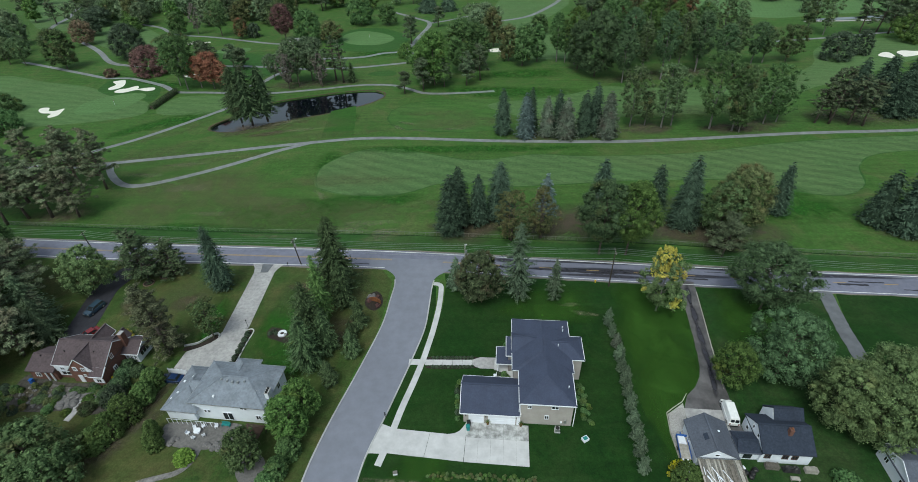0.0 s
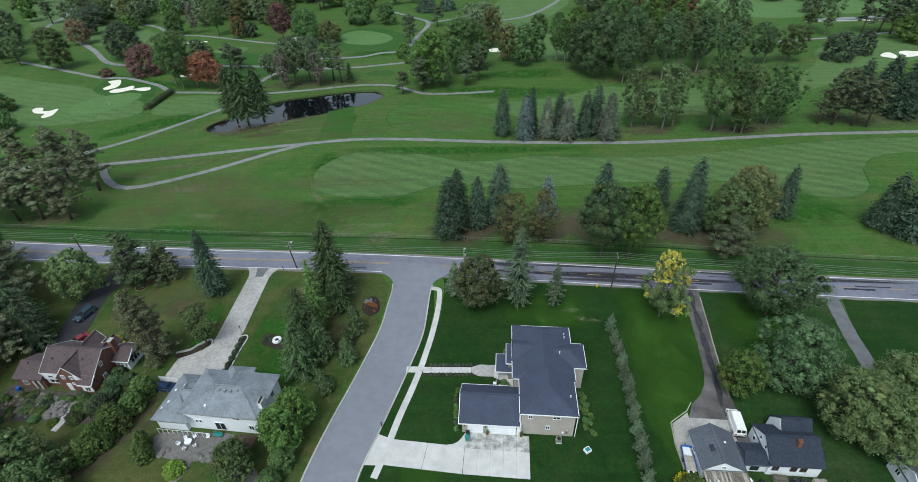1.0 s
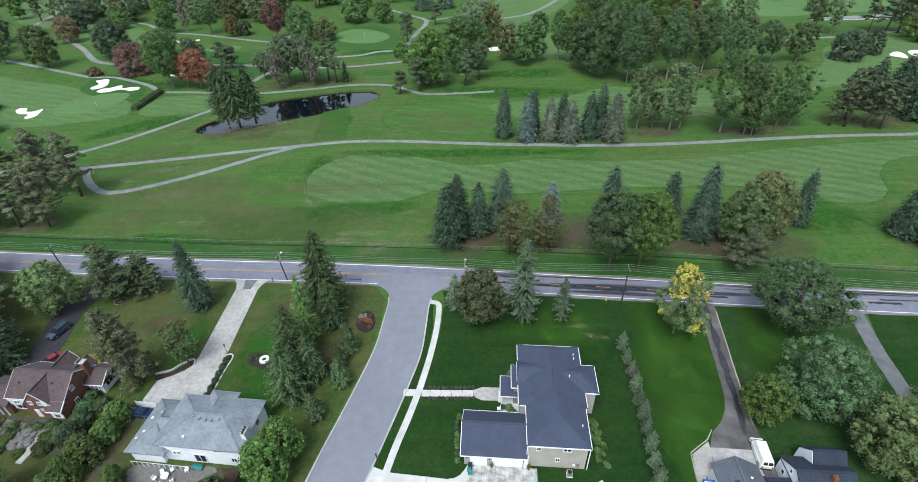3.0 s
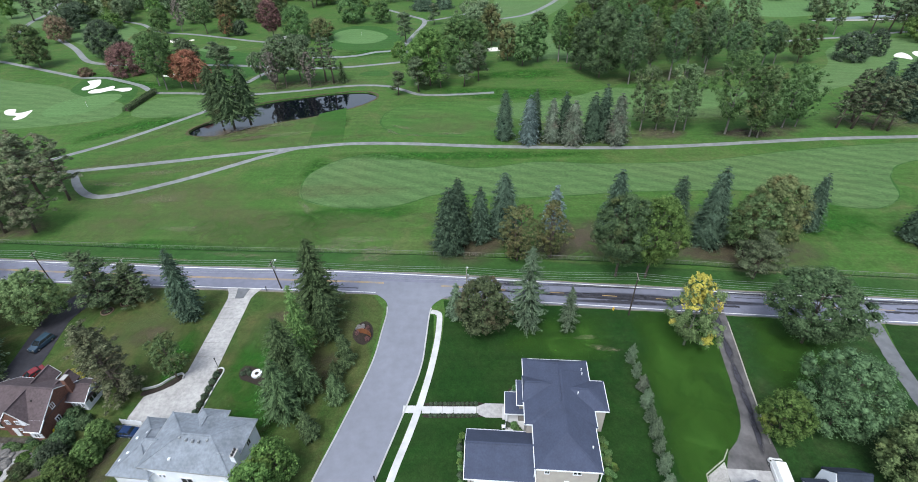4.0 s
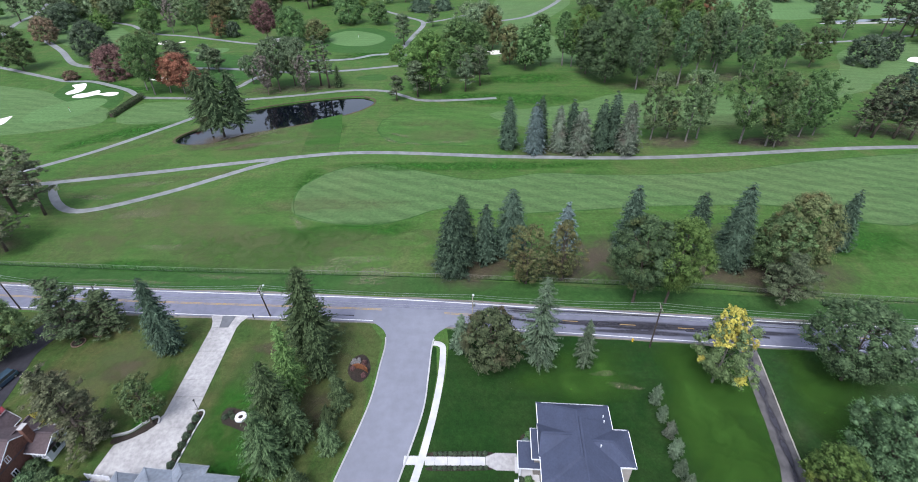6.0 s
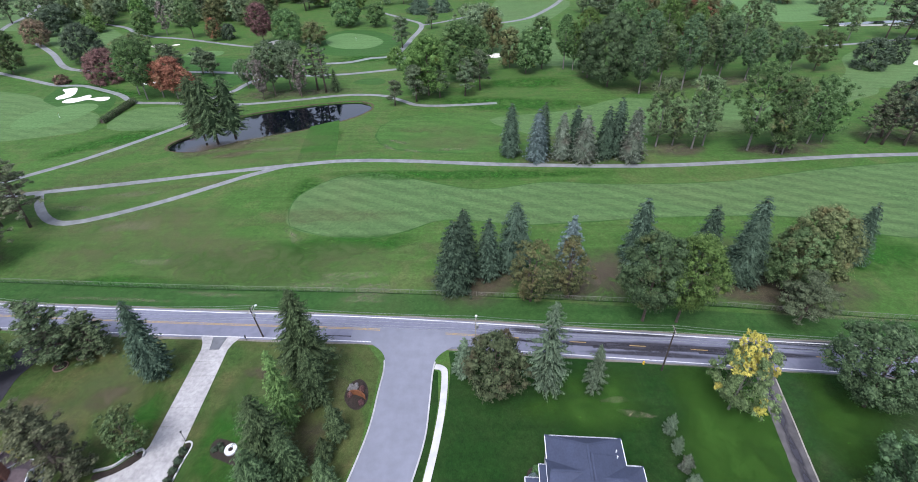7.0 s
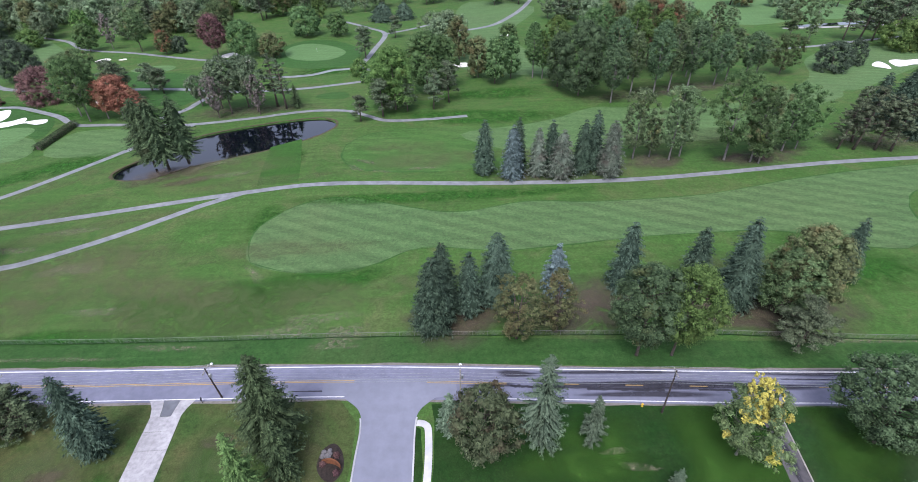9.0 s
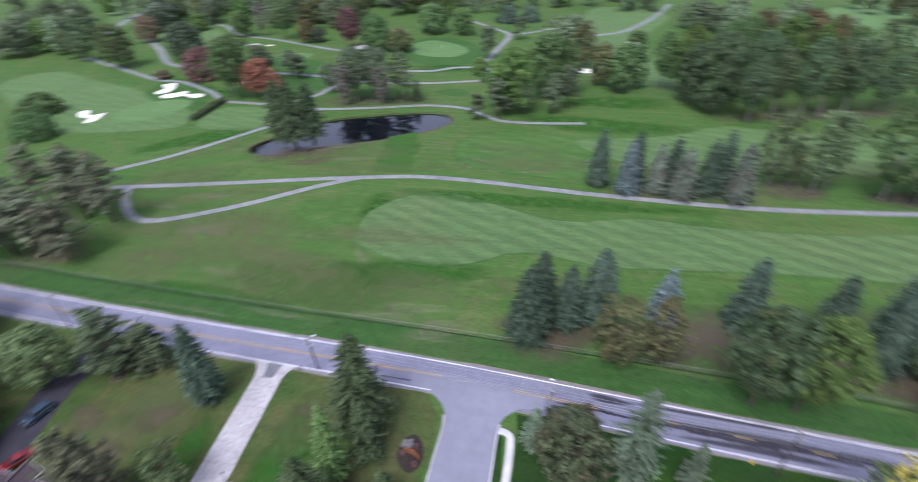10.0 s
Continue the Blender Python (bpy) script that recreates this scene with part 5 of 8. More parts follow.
trees("tall", L_DULL, "tall greyish green tree in the wood", G4, "mid", [(89.8, 253.5, 27, 4.6), (108.4, 256, 30, 4.6), (142, 268, 24, 5.0), (126, 276, 27, 5.4), (160, 273, 19, 4.8)], M_PALEBARK)
trees("tall", L_LIGHT, "tall bright green tree deeper in the wood", G4, "mid", [(60, 277, 30, 6.0), (97, 276, 34, 6.4), (113, 280, 31, 5.8)], M_PALEBARK)
trees("tall", L_OAK, "tall tree deeper in the wood", G4, "mid", [(75, 274, 33, 6.6), (85, 286, 33, 6.6), (104, 292, 33, 6.6), (129, 286, 29, 6.0)])
trees("tall", L_RUSSET, "tall tree with a russet crown in the wood", G4, "mid", [(92, 294, 34, 6.9), (114, 296, 34, 7.7), (126, 300, 31, 6.0)])
trees("open", L_TINGE, "leaning green tree at the wood's end", G4, "mid", [(173.3, 275, 19, 8.5)])
trees("open", L_DULL, "tall slim tree with olive leaves", G4, "mid", [(156, 300, 27, 5), (150, 304, 29, 5)], M_PALEBARK)
trees("tall", L_OAK, "slim tree standing before the far fairway", "slim trees beside the wood", "mid", [(51.2, 283, 26, 5.0), (55.5, 281, 20.3, 4.4)], M_PALEBARK)
trees("dome", L_DARK, "low round dark purple-green tree", "round dark trees on the course", "mid", [(201.5, 278, 14.6, 8.6), (220.5, 287, 13.0, 5.8)])
G5 = "dark conifer group at the course's edge"
trees("loose_pine", N_FEATHER, "ragged grey-green pine with a bare trunk", G5, "mid", [(140.6, 189.6, 18.4, 5.4), (145.6, 188.6, 23.0, 6.0), (152.7, 187.6, 20.0, 6.4), (157.2, 186.0, 19.4, 6.4), (150, 195, 20, 6)], name="pine")
trees("spruce", N_SPRUCE, "wide dark spruce in a group", G5, "mid", [(166.2, 208, 20.6, 5), (179, 210.7, 21, 6.6), (190.4, 210.5, 21.4, 7), (176, 196, 19, 6.4), (188, 199, 20, 8.2), (196, 192, 22, 8)], name="spruce")
G6 = "tall trees before the far water"
trees("open", L_DULL, "tall pale tree with thin crown", G6, "far", [(226, 331, 27, 5.5), (224.5, 346, 25, 7.5)], M_PALEBARK)
trees("pine", N_PINE, "tall pine before the far water", G6, "far", [(262, 335.5, 27, 9), (266.5, 331, 28, 9), (252, 336, 25, 7), (276, 330, 27, 8), (286, 338, 26, 8)], name="pine")
trees("oak", L_LIGHT, "broad green tree before far water", G6, "far", [(268, 312, 16, 13), (290, 318, 18, 12)])
G7 = "mixed trees in the middle of the course"
trees("oak", L_LIGHT, "full tree with bright green leaves", G7, "mid", [(-15, 246, 26, 9.6), (-20, 250, 20, 7)])
trees("oak", L_OAK, "full tree with dark green leaves", G7, "mid", [(-1, 268, 27, 9.6), (6, 272, 24, 8)])
trees("pine", N_PINE, "dark pine with a bare trunk", G7, "mid", [(-20, 238, 15.4, 6.2), (-10, 243, 15, 5.4), (-28.8, 233.6, 11, 4.4), (1, 244.4, 16.6, 5.4), (8, 252, 18, 5.8), (-34, 329, 17.5, 7), (-19, 377, 13.5, 5.8)], name="pine")
trees("round", L_LIGHT, "round bush with bright leaves", G7, "far", [(-34.3, 296.7, 9, 4.9)], name="bush")
trees("round", L_OAK, "small round dark green bush", G7, "far", [(-30.7, 285.4, 4.8, 2.8)], name="bush")
trees("oak", L_OAK, "green tree beside the far fairway", G7, "far", [(-55.7, 387, 15, 7.5), (-77, 390, 19, 10.5), (31.5, 276.6, 22, 6.2), (40.4, 283.4, 20.3, 4.7), (50, 351, 12.5, 6.6)])
trees("oak", L_BROWN, "tree with russet leaves beside the far fairway", G7, "far", [(17.6, 318, 23, 7), (24.6, 287, 20, 6.4), (-87, 338, 14, 7.7)])
trees("spruce", N_SPRUCE, "broad dark conifer on far course", G7, "far", [(-29.5, 432, 13, 12), (-14, 436, 12, 9)], name="spruce")
G8 = "pines behind the pond"
trees("tall", N_PINE, "dark pine with a bare trunk behind the pond", G8, "mid", [(-99.6, 259, 13.5, 4.6), (-84, 248.6, 23.6, 6.0), (-73.6, 250, 23, 5.6), (-79, 256, 22, 6), (-90, 255, 20, 5)], name="pine")
trees("open", N_DEAD, "grey-brown thinning pine behind the pond", G8, "mid", [(-87.4, 243.3, 17.3, 3.8), (-71.6, 246, 16.5, 3.2)], name="pine")
trees("airy_pine", N_PINE, "tall ragged dark pine behind the pond", G8, "mid", [(-62, 252, 21.5, 5.0), (-66.5, 255, 23, 4.6)], name="pine")
trees("fir", N_FIR, "slim dark fir behind the pond", G8, "mid", [(-57.6, 252.6, 10.4, 2.7)], name="fir")
trees("park", L_MAROON, "tall tree with maroon leaves", "", "mid", [(-118.6, 342, 23.5, 7.6)])
trees("oak", L_OAK, "green tree beside the maroon one", "", "mid", [(-102.4, 341, 20, 9.8)])
trees("pond_fir", N_POND, "tall dark fir standing at the pond's edge", "firs at the pond", "near", [(-95.2, 199.4, 24.2, 5.4), (-89.4, 196.4, 25.6, 5.0), (-84.4, 200.6, 24.0, 5.0)], name="fir")
G9 = "scattered trees of the western course"
trees("oak", L_DARK, "round-headed tree with dark leaves", G9, "mid", [(-202.2, 305, 20.5, 10.2)])
trees("oak", L_DARK, "far round-headed tree with dark leaves", G9, "far", [(-267.5, 370.7, 14.5, 7.6), (-284, 404, 14, 11), (-145.2, 356, 9.7, 5.3)])
# these far crowns carry painted haze in their leaf colour
trees("oak", L_HAZED, "tree on the western course, leaves paled for haze", G9, "far", [(-247.6, 401.4, 17.4, 8.2), (-271, 424, 18, 9), (-302, 345, 23, 8.8), (-285, 310, 22, 8), (-310, 300, 20, 11), (-330, 330, 20, 12)])
trees("tall", L_DULL, "loose grey-green tree beside the cart path", G9, "mid", [(-272.5, 298.4, 16, 5.8), (-260.5, 295, 16, 6.2), (-290, 322, 19, 7)])
trees("oak", L_TINGE, "leafy tree on the western course, tinged brown", G9, "mid", [(-230, 287, 22.4, 9.0)])
trees("tall", L_TINGE, "tall olive tree beside the far path", G9, "mid", [(-169.5, 361, 24, 7.2)])
trees("oak", L_OAK, "green tree beside the far path", G9, "mid", [(-201, 364.5, 16, 6.4)])
trees("open", N_DEAD, "thin half-bare tree beside the far path", G9, "far", [(-189.6, 368.4, 20.6, 3.8)], M_PALEBARK)
trees("oak", L_RUSSET, "small tree with yellow-brown leaves", G9, "mid", [(-152, 352.6, 13.6, 4.8)])
trees("oak", L_LIGHT, "small fresh green tree on the western course", G9, "far", [(-243, 380, 11, 7.4), (-222, 402, 18, 7)])
trees("oak", L_RUST, "tree with dull red-brown leaves", G9, "mid", [(-254.6, 343.4, 16, 7.2)])
trees("dome", L_MAROON, "round tree with maroon leaves", G9, "mid", [(-172.7, 274.4, 15.4, 10.8)])
trees("tall", L_OAK, "tall green tree with a pale trunk", G9, "mid", [(-139.9, 245.3, 26, 7.2), (-147, 252, 23, 6)], M_PALEBARK)
trees("tall", L_TINGE, "olive tree behind the bunkers", G9, "mid", [(-170, 291, 17, 7), (-160, 285, 20, 6)])
trees("park", L_RED, "autumn tree with orange-red leaves", G9, "mid", [(-126.6, 246, 18.2, 7.2), (-134, 248, 15.6, 5.2), (-120.4, 245, 12.6, 4.8)], M_PALEBARK)
trees("round", L_RUST, "small bush with orange-brown leaves", G9, "far", [(-194, 270.4, 4.4, 3.6)], name="bush")
trees("pine", N_PINE, "wide pine on the western course", G9, "mid", [(-137, 270, 17.5, 6.8), (-143, 277, 16.5, 7), (-131, 283, 13, 6.5), (-124, 279, 12, 6)], name="pine")
trees("round", L_OAK, "round green bush near the western green", G9, "mid", [(-214, 217.7, 8.6, 8.3), (-193.5, 192.8, 10, 7.8), (-206, 203, 8, 6)], name="bush")
G10 = "ragged pines at the western fence"
trees("loose_pine", N_RAGGED, "ragged brownish green pine with leaning trunk", G10, "near", [(-119.6, 142.4, 21.5, 7.2), (-128, 143, 21, 7.6), (-117.6, 125, 16.7, 7.6), (-126, 125, 19, 8.2), (-133, 124.5, 20, 8), (-137, 121, 21, 8), (-134, 148.5, 19.5, 7.5), (-142.8, 147, 20, 8), (-140, 134, 22, 8), (-146, 124, 22, 9)], name="pine")


def far_woods():
    """Loose far woods along the back of the course."""
    rng = random.Random(21)
    zones = [((-420, -300), (300, 520), 24), ((-300, -90), (410, 520), 46), ((-200, -30), (440, 560), 26), ((90, 180), (345, 440), 22), ((-20, 90), (480, 560), 14), ((230, 420), (400, 540), 26), ((280, 420), (250, 400), 18), ((-200, -140), (380, 420), 8), ((0, 18), (330, 370), 4), ((-330, -240), (410, 470), 12)]
    # the palest leaves here have haze mixed into their colour
    kinds = [("oak", L_HAZED, "far tree in the woods, leaves paled for haze"), ("oak", L_TINGE, "far tree with tinged leaves"), ("open", L_HAZED, "far leafy tree, leaves paled for haze"), ("pine", N_PINE, "far dark ragged pine tree"), ("oak", L_BROWN, "far tree with browning leaves"), ("oak", L_LIGHT, "far bright green leafy tree")]
    for (x0, x1), (y0, y1), n in zones:
        for _ in range(n):
            k, mat, lab = kinds[rng.choice((0, 0, 1, 2, 2, 2, 3, 3, 4, 5))]
            tree(k, rng.uniform(x0, x1), rng.uniform(y0, y1), rng.uniform(13, 24), rng.uniform(5.5, 10), mat, lab, "far woods", detail="far")


far_woods()
G11 = "trees on the lawn by the road"
trees("thin", N_PALE, "pale grey-green conifer with a visible trunk", G11, "near", [(12.9, 86.2, 21.6, 4.3)], M_PALEBARK, "conifer")
trees("thin", N_PALE, "small thin pale grey-green conifer", G11, "near", [(21.2, 85.8, 12.2, 2.1)], M_PALEBARK, "conifer")
trees("oak", L_CRAB, "dense reddish-green ornamental tree", G11, "near", [(3.4, 87.2, 12.6, 6.0)])
trees("fir", N_PALE, "pale conifer half hidden behind the ornamental tree", G11, "near", [(-1.6, 90.2, 9.5, 2.2)], name="conifer")


def yellow_tree():
    """A green-leaved tree whose top and a low limb have turned bright yellow."""
    t = tree("open", 43.9, 81.8, 15.4, 5.4, L_OLIVE, "tall tree with bright yellow and green leaves", G11, M_PALEBARK, "near")
    for x, y, z, h, r, v in ((-0.4, 0.2, 12.0, 5.6, 2.3, 0), (-1.7, -0.8, 10.4, 3.8, 1.8, 1), (1.4, -1.2, 10.2, 3.6, 1.7, 2), (1.2, -4.6, 5.0, 1.8, 1.0, 1), (-4.2, -0.8, 6.8, 1.0, 0.6, 0), (2.4, -3.4, 5.8, 1.2, 0.7, 2)):
        crown, trunk, H, R = tree_meshes("autumn", L_GOLD, M_PALEBARK, "gold", v, h, r)
        p = part("crown", crown, None, t, "bright yellow leaves")
        p.matrix_basis = t.matrix_basis.to_3x3().inverted().to_4x4() @ pose(x, y, z) @ Matrix.Diagonal((r / R, r / R, h / H, 1))


yellow_tree()
G12 = "large trees round the white house"
trees("park", N_DEEP, "large spreading dark green tree", G12, "fine", [(67.4, 82.0, 17, 8.2)])
trees("oak", N_DEEP, "large leafy deep green tree", G12, "fine", [(61.6, 63.4, 15.0, 6.8)])
trees("oak", L_OLIVE, "very large tree with olive leaves", G12, "fine", [(66.8, 52.6, 14.6, 6.0), (75.6, 54.2, 15.2, 7.2), (70.6, 49.0, 13.6, 5.6)])
trees("oak", L_LIGHT, "rounded yellow-green tree beside the drive", G12, "near", [(51.6, 61.4, 10.6, 3.9)])
G13 = "firs between the yard and the side street"
trees("fir", N_FIR, "tall dense dark green fir", G13, "near", [(-30.4, 90.2, 21.4, 5.6), (-32.2, 72.8, 17.0, 4.4), (-31.6, 66.4, 14.0, 3.9), (-28.4, 70.4, 12.5, 2.8), (-27.6, 84.5, 13.5, 3.2)], name="fir")
trees("fir", N_FIR, "small green fir under taller ones", G13, "near", [(-23.0, 77.8, 7.8, 2.1), (-23.0, 69.0, 7.6, 1.9), (-26.2, 62, 6.4, 1.9), (-24.0, 73.6, 5.4, 1.6)], name="fir")
trees("fir", N_BRIGHT, "bright yellow-green slim conifer", G13, "near", [(-31.4, 79.8, 18.6, 2.7)], name="conifer")
G14 = "trees of the western yards"
trees("sagging", N_SPRUCE, "slim dark green spruce with sagging boughs", G14, "near", [(-59.4, 91.2, 18.4, 3.5)], name="spruce", bark=M_BARK)
trees("bushy_pine", N_DARKPINE, "broad bushy dark pine near the road", G14, "fine", [(-80.6, 95.4, 15.2, 6.4), (-74.2, 96.6, 10.6, 4.8)], name="pine")
trees("oak", L_OLIVE, "broad yellow-green tree over the drive", G14, "near", [(-91.2, 91.0, 12.8, 5.7)])
trees("bushy_pine", N_BROWNPINE, "tall brownish green thinning conifer", G14, "fine", [(-62.4, 71.0, 18.8, 5.0)], name="conifer")
trees("open", L_TINGE, "small loose olive green yard tree", G14, "near", [(-54.6, 74.4, 10.4, 2.9)])
trees("fir", N_PINE, "dark conifer crowding the yard's edge", G14, "near", [(-95, 77.5, 15.5, 4.8), (-91.5, 74.5, 12, 3.8)], name="conifer")
trees("loose_pine", N_RAGGED, "brownish pine crowding the yard's edge", G14, "near", [(-99.5, 73, 20, 8.4), (-103.5, 84, 19, 8.4), (-93.5, 69.5, 13, 6.0), (-110, 92, 15, 8.5)], name="pine")
trees("oak", L_OAK, "dark green tree filling the yard's corner", G14, "near", [(-107, 70, 16, 9), (-113, 80, 18, 10), (-122, 96, 15, 9), (-101, 60, 14, 8), (-128, 84, 17, 10)])
trees("oak", L_TINGE, "large dull green leafy tree at the yard's foot", G14, "near", [(-79.5, 41.5, 11.5, 8.6), (-70.5, 43.5, 11, 6.6), (-66, 40.5, 9, 5), (-90, 46, 13, 9)])
trees("tight", L_BUSH, "tall rounded olive green bush", "bushes between the two houses", "near", [(-61.0, 61.8, 4.6, 2.1), (-61.0, 58.2, 4.8, 2.1), (-61.9, 54.0, 6.2, 2.6), (-63.0, 50.9, 5.8, 2.4), (-64.4, 48.2, 4.6, 2.2)], name="bush")
trees("tight", L_BUSH, "clipped tall green bush at the patio", "bushes round the patio", "near", [(-55.2, 50.4, 4.4, 1.35), (-53.9, 48.2, 4.4, 1.6)], name="bush")
trees("round", L_LIME, "low yellow-green leafy bush", "bushes round the patio", "near", [(-47.6, 45.8, 2.2, 1.6)], name="bush")
trees("oak", L_TINGE, "small dull green leafy tree over the patio", "bushes round the patio", "fine", [(-36.4, 44.8, 9.4, 3.1)])
trees("oak", L_LIGHT, "broad green tree at the grey house's corner", "", "fine", [(-30.0, 50.4, 10.4, 3.5), (-28.8, 54.6, 9.6, 3.2)])
trees("round", L_OAK, "rounded green bush near the street", "", "near", [(-29.6, 46.8, 4.4, 2.0), (-30.6, 43.2, 4.2, 1.8), (-31.8, 41.0, 3.4, 1.6)], name="bush")
trees("round", N_DEEP, "dark overgrown shrub beside the brick house", "shrubs beside the brick house", "near", [(-68.4, 63.6, 2.4, 1.7), (-67.6, 60.8, 2.8, 1.9), (-67.2, 57.8, 2.4, 1.8), (-68.9, 66.2, 2.0, 1.5), (-69.4, 59.0, 1.8, 1.4), (-66.2, 64.6, 1.8, 1.5)], name="bush")
trees("round", L_GOLD, "bright yellow shrub beside the brick house", "", "near", [(-74.2, 74.2, 2.4, 1.7)], name="bush")
trees("round", L_YELLOW, "large yellow-green leafy shrub", "", "near", [(36.5, 42.2, 2.8, 2.8)], name="bush")
trees("column", N_PALE, "grey-green feathery screening conifer", "screening hedge of small conifers", "near", [(31.9, 77.3, 5.2, 1.1), (32.0, 74.1, 4.0, 1.0), (31.9, 67.6, 4.6, 1.2), (31.7, 64.6, 3.8, 1.0), (31.5, 61.6, 5.0, 1.25), (31.2, 58.6, 4.4, 1.05), (30.9, 55.6, 5.0, 1.25), (30.6, 52.6, 4.2, 1.1), (30.4, 49.6, 4.9, 1.25), (30.1, 46.6, 5.2, 1.2), (29.9, 43.6, 4.4, 1.1)], name="conifer")
trees("column", N_GREY, "small browning screening conifer", "screening hedge of small conifers", "near", [(32.1, 70.9, 4.2, 1.1)], name="conifer")
trees("round", L_OAK, "low rounded dark green shrub", "shrubs on the east lawn", "near", [(61.7, 41.5, 2.2, 2.2), (73.2, 40.4, 2.0, 2.2)], name="bush")


# ---------------- houses ----------------
def hip_shape(a0, a1, b0, b1, z0, z1, axis="a", e0=0.0, e1=0.0, thick=0.18, skew=0.5):
    """A roof over a rectangle: ridge along a or b, inset e0 and e1 at its ends (0: a gable)."""
    if axis == "a":
        m = b0 + (b1 - b0) * skew
        r0, r1 = (a0 + e0, m, z1), (a1 - e1, m, z1)
        top = [(a0, b0, z0), (a1, b0, z0), (a1, b1, z0), (a0, b1, z0), r0, r1]
        fs = [(0, 1, 5, 4), (2, 3, 4, 5)] + [(3, 0, 4)] * (e0 > 0) + [(1, 2, 5)] * (e1 > 0)
    else:
        m = a0 + (a1 - a0) * skew
        r0, r1 = (m, b0 + e0, z1), (m, b1 - e1, z1)
        top = [(a0, b0, z0), (a1, b0, z0), (a1, b1, z0), (a0, b1, z0), r0, r1]
        fs = [(0, 4, 5, 3), (1, 2, 5, 4)] + [(0, 1, 4)] * (e0 > 0) + [(2, 3, 5)] * (e1 > 0)
    low = [(x, y, z0 - thick) for x, y, _ in top[:4]]
    s = Shape().add(top + low, fs + [(6, 9, 8, 7), (0, 6, 7, 1), (1, 7, 8, 2), (2, 8, 9, 3), (3, 9, 6, 0)])
    return s, top


def bar(s, p, q, w, h):
    """A square bar from p to q."""
    p, q = Vector(p), Vector(q)
    d = (q - p).normalized()
    side = d.cross(Vector((0, 0, 1)))
    side = side.normalized() if side.length > 1e-4 else Vector((1, 0, 0))
    up = side.cross(d).normalized()
    vs = [e + side * x * w / 2 + up * y * h / 2 for e in (p, q) for x, y in ((-1, -1), (1, -1), (1, 1), (-1, 1))]
    return s.add(vs, [(0, 1, 2, 3), (7, 6, 5, 4), (0, 4, 5, 1), (1, 5, 6, 2), (2, 6, 7, 3), (3, 7, 4, 0)])


def roof(parent, mat, trim, *a, caps=True, rim=0.12, **k):
    s, top = hip_shape(*a, **k)
    r = part("roof", s, mat, parent)
    axis, e0, e1 = k.get("axis", "a"), k.get("e0", 0.0), k.get("e1", 0.0)
    edges = {"a": [(0, 1, True), (2, 3, True), (3, 0, e0 > 0), (1, 2, e1 > 0)], "b": [(3, 0, True), (1, 2, True), (0, 1, e0 > 0), (2, 3, e1 > 0)]}[axis]
    for i, j, level in edges:
        if level:
            part("fascia", bar(Shape(), Vector(top[i]) - Vector((0, 0, 0.07)), Vector(top[j]) - Vector((0, 0, 0.07)), rim, 0.18), trim, parent)
        else:
            ridge = 4 if (axis == "a" and (i, j) == (3, 0)) or (axis == "b" and (i, j) == (0, 1)) else 5
            for q in (i, j):
                part("fascia", bar(Shape(), Vector(top[q]) - Vector((0, 0, 0.05)), Vector(top[ridge]) - Vector((0, 0, 0.05)), rim * 0.8, 0.16), trim, parent)
    if caps:
        part("ridge_cap", bar(Shape(), Vector(top[4]) + Vector((0, 0, 0.03)), Vector(top[5]) + Vector((0, 0, 0.03)), 0.32, 0.1), mat, parent)
        for q, rdg, e in ((0, 4, e0), (3 if axis == "a" else 1, 4, e0), (1 if axis == "a" else 3, 5, e1), (2, 5, e1)):
            if e > 0:
                part("hip_cap", bar(Shape(), Vector(top[q]) + Vector((0, 0, 0.02)), Vector(top[rdg]) + Vector((0, 0, 0.02)), 0.26, 0.07), mat, parent)
    return r


def gable_wall(parent, mat, a0, a1, b, z0, z1, peak=None, thick=0.25, along="a"):
    """The three-cornered wall under a gable."""
    m = (a0 + a1) / 2 if peak is None else peak
    pts = [(a0, z0), (a1, z0), (m, z1)]
    if along == "a":
        vs = [(x, b - thick / 2, z) for x, z in pts] + [(x, b + thick / 2, z) for x, z in pts]
    else:
        vs = [(b - thick / 2, x, z) for x, z in pts] + [(b + thick / 2, x, z) for x, z in pts]
    return part("wall", Shape().add(vs, [(0, 1, 2), (3, 5, 4), (0, 3, 4, 1), (1, 4, 5, 2), (2, 5, 3, 0)]), mat, parent)


def wall_block(parent, mat, a0, a1, b0, b1, z0, z1):
    """Four walls with thickness round a block, open above and below."""
    t = 0.22
    s = Shape().box(a0, a1, b0, b0 + t, z0, z1).box(a0, a1, b1 - t, b1, z0, z1).box(a0, a0 + t, b0 + t, b1 - t, z0, z1).box(a1 - t, a1, b0 + t, b1 - t, z0, z1)
    return part("wall", s, mat, parent)


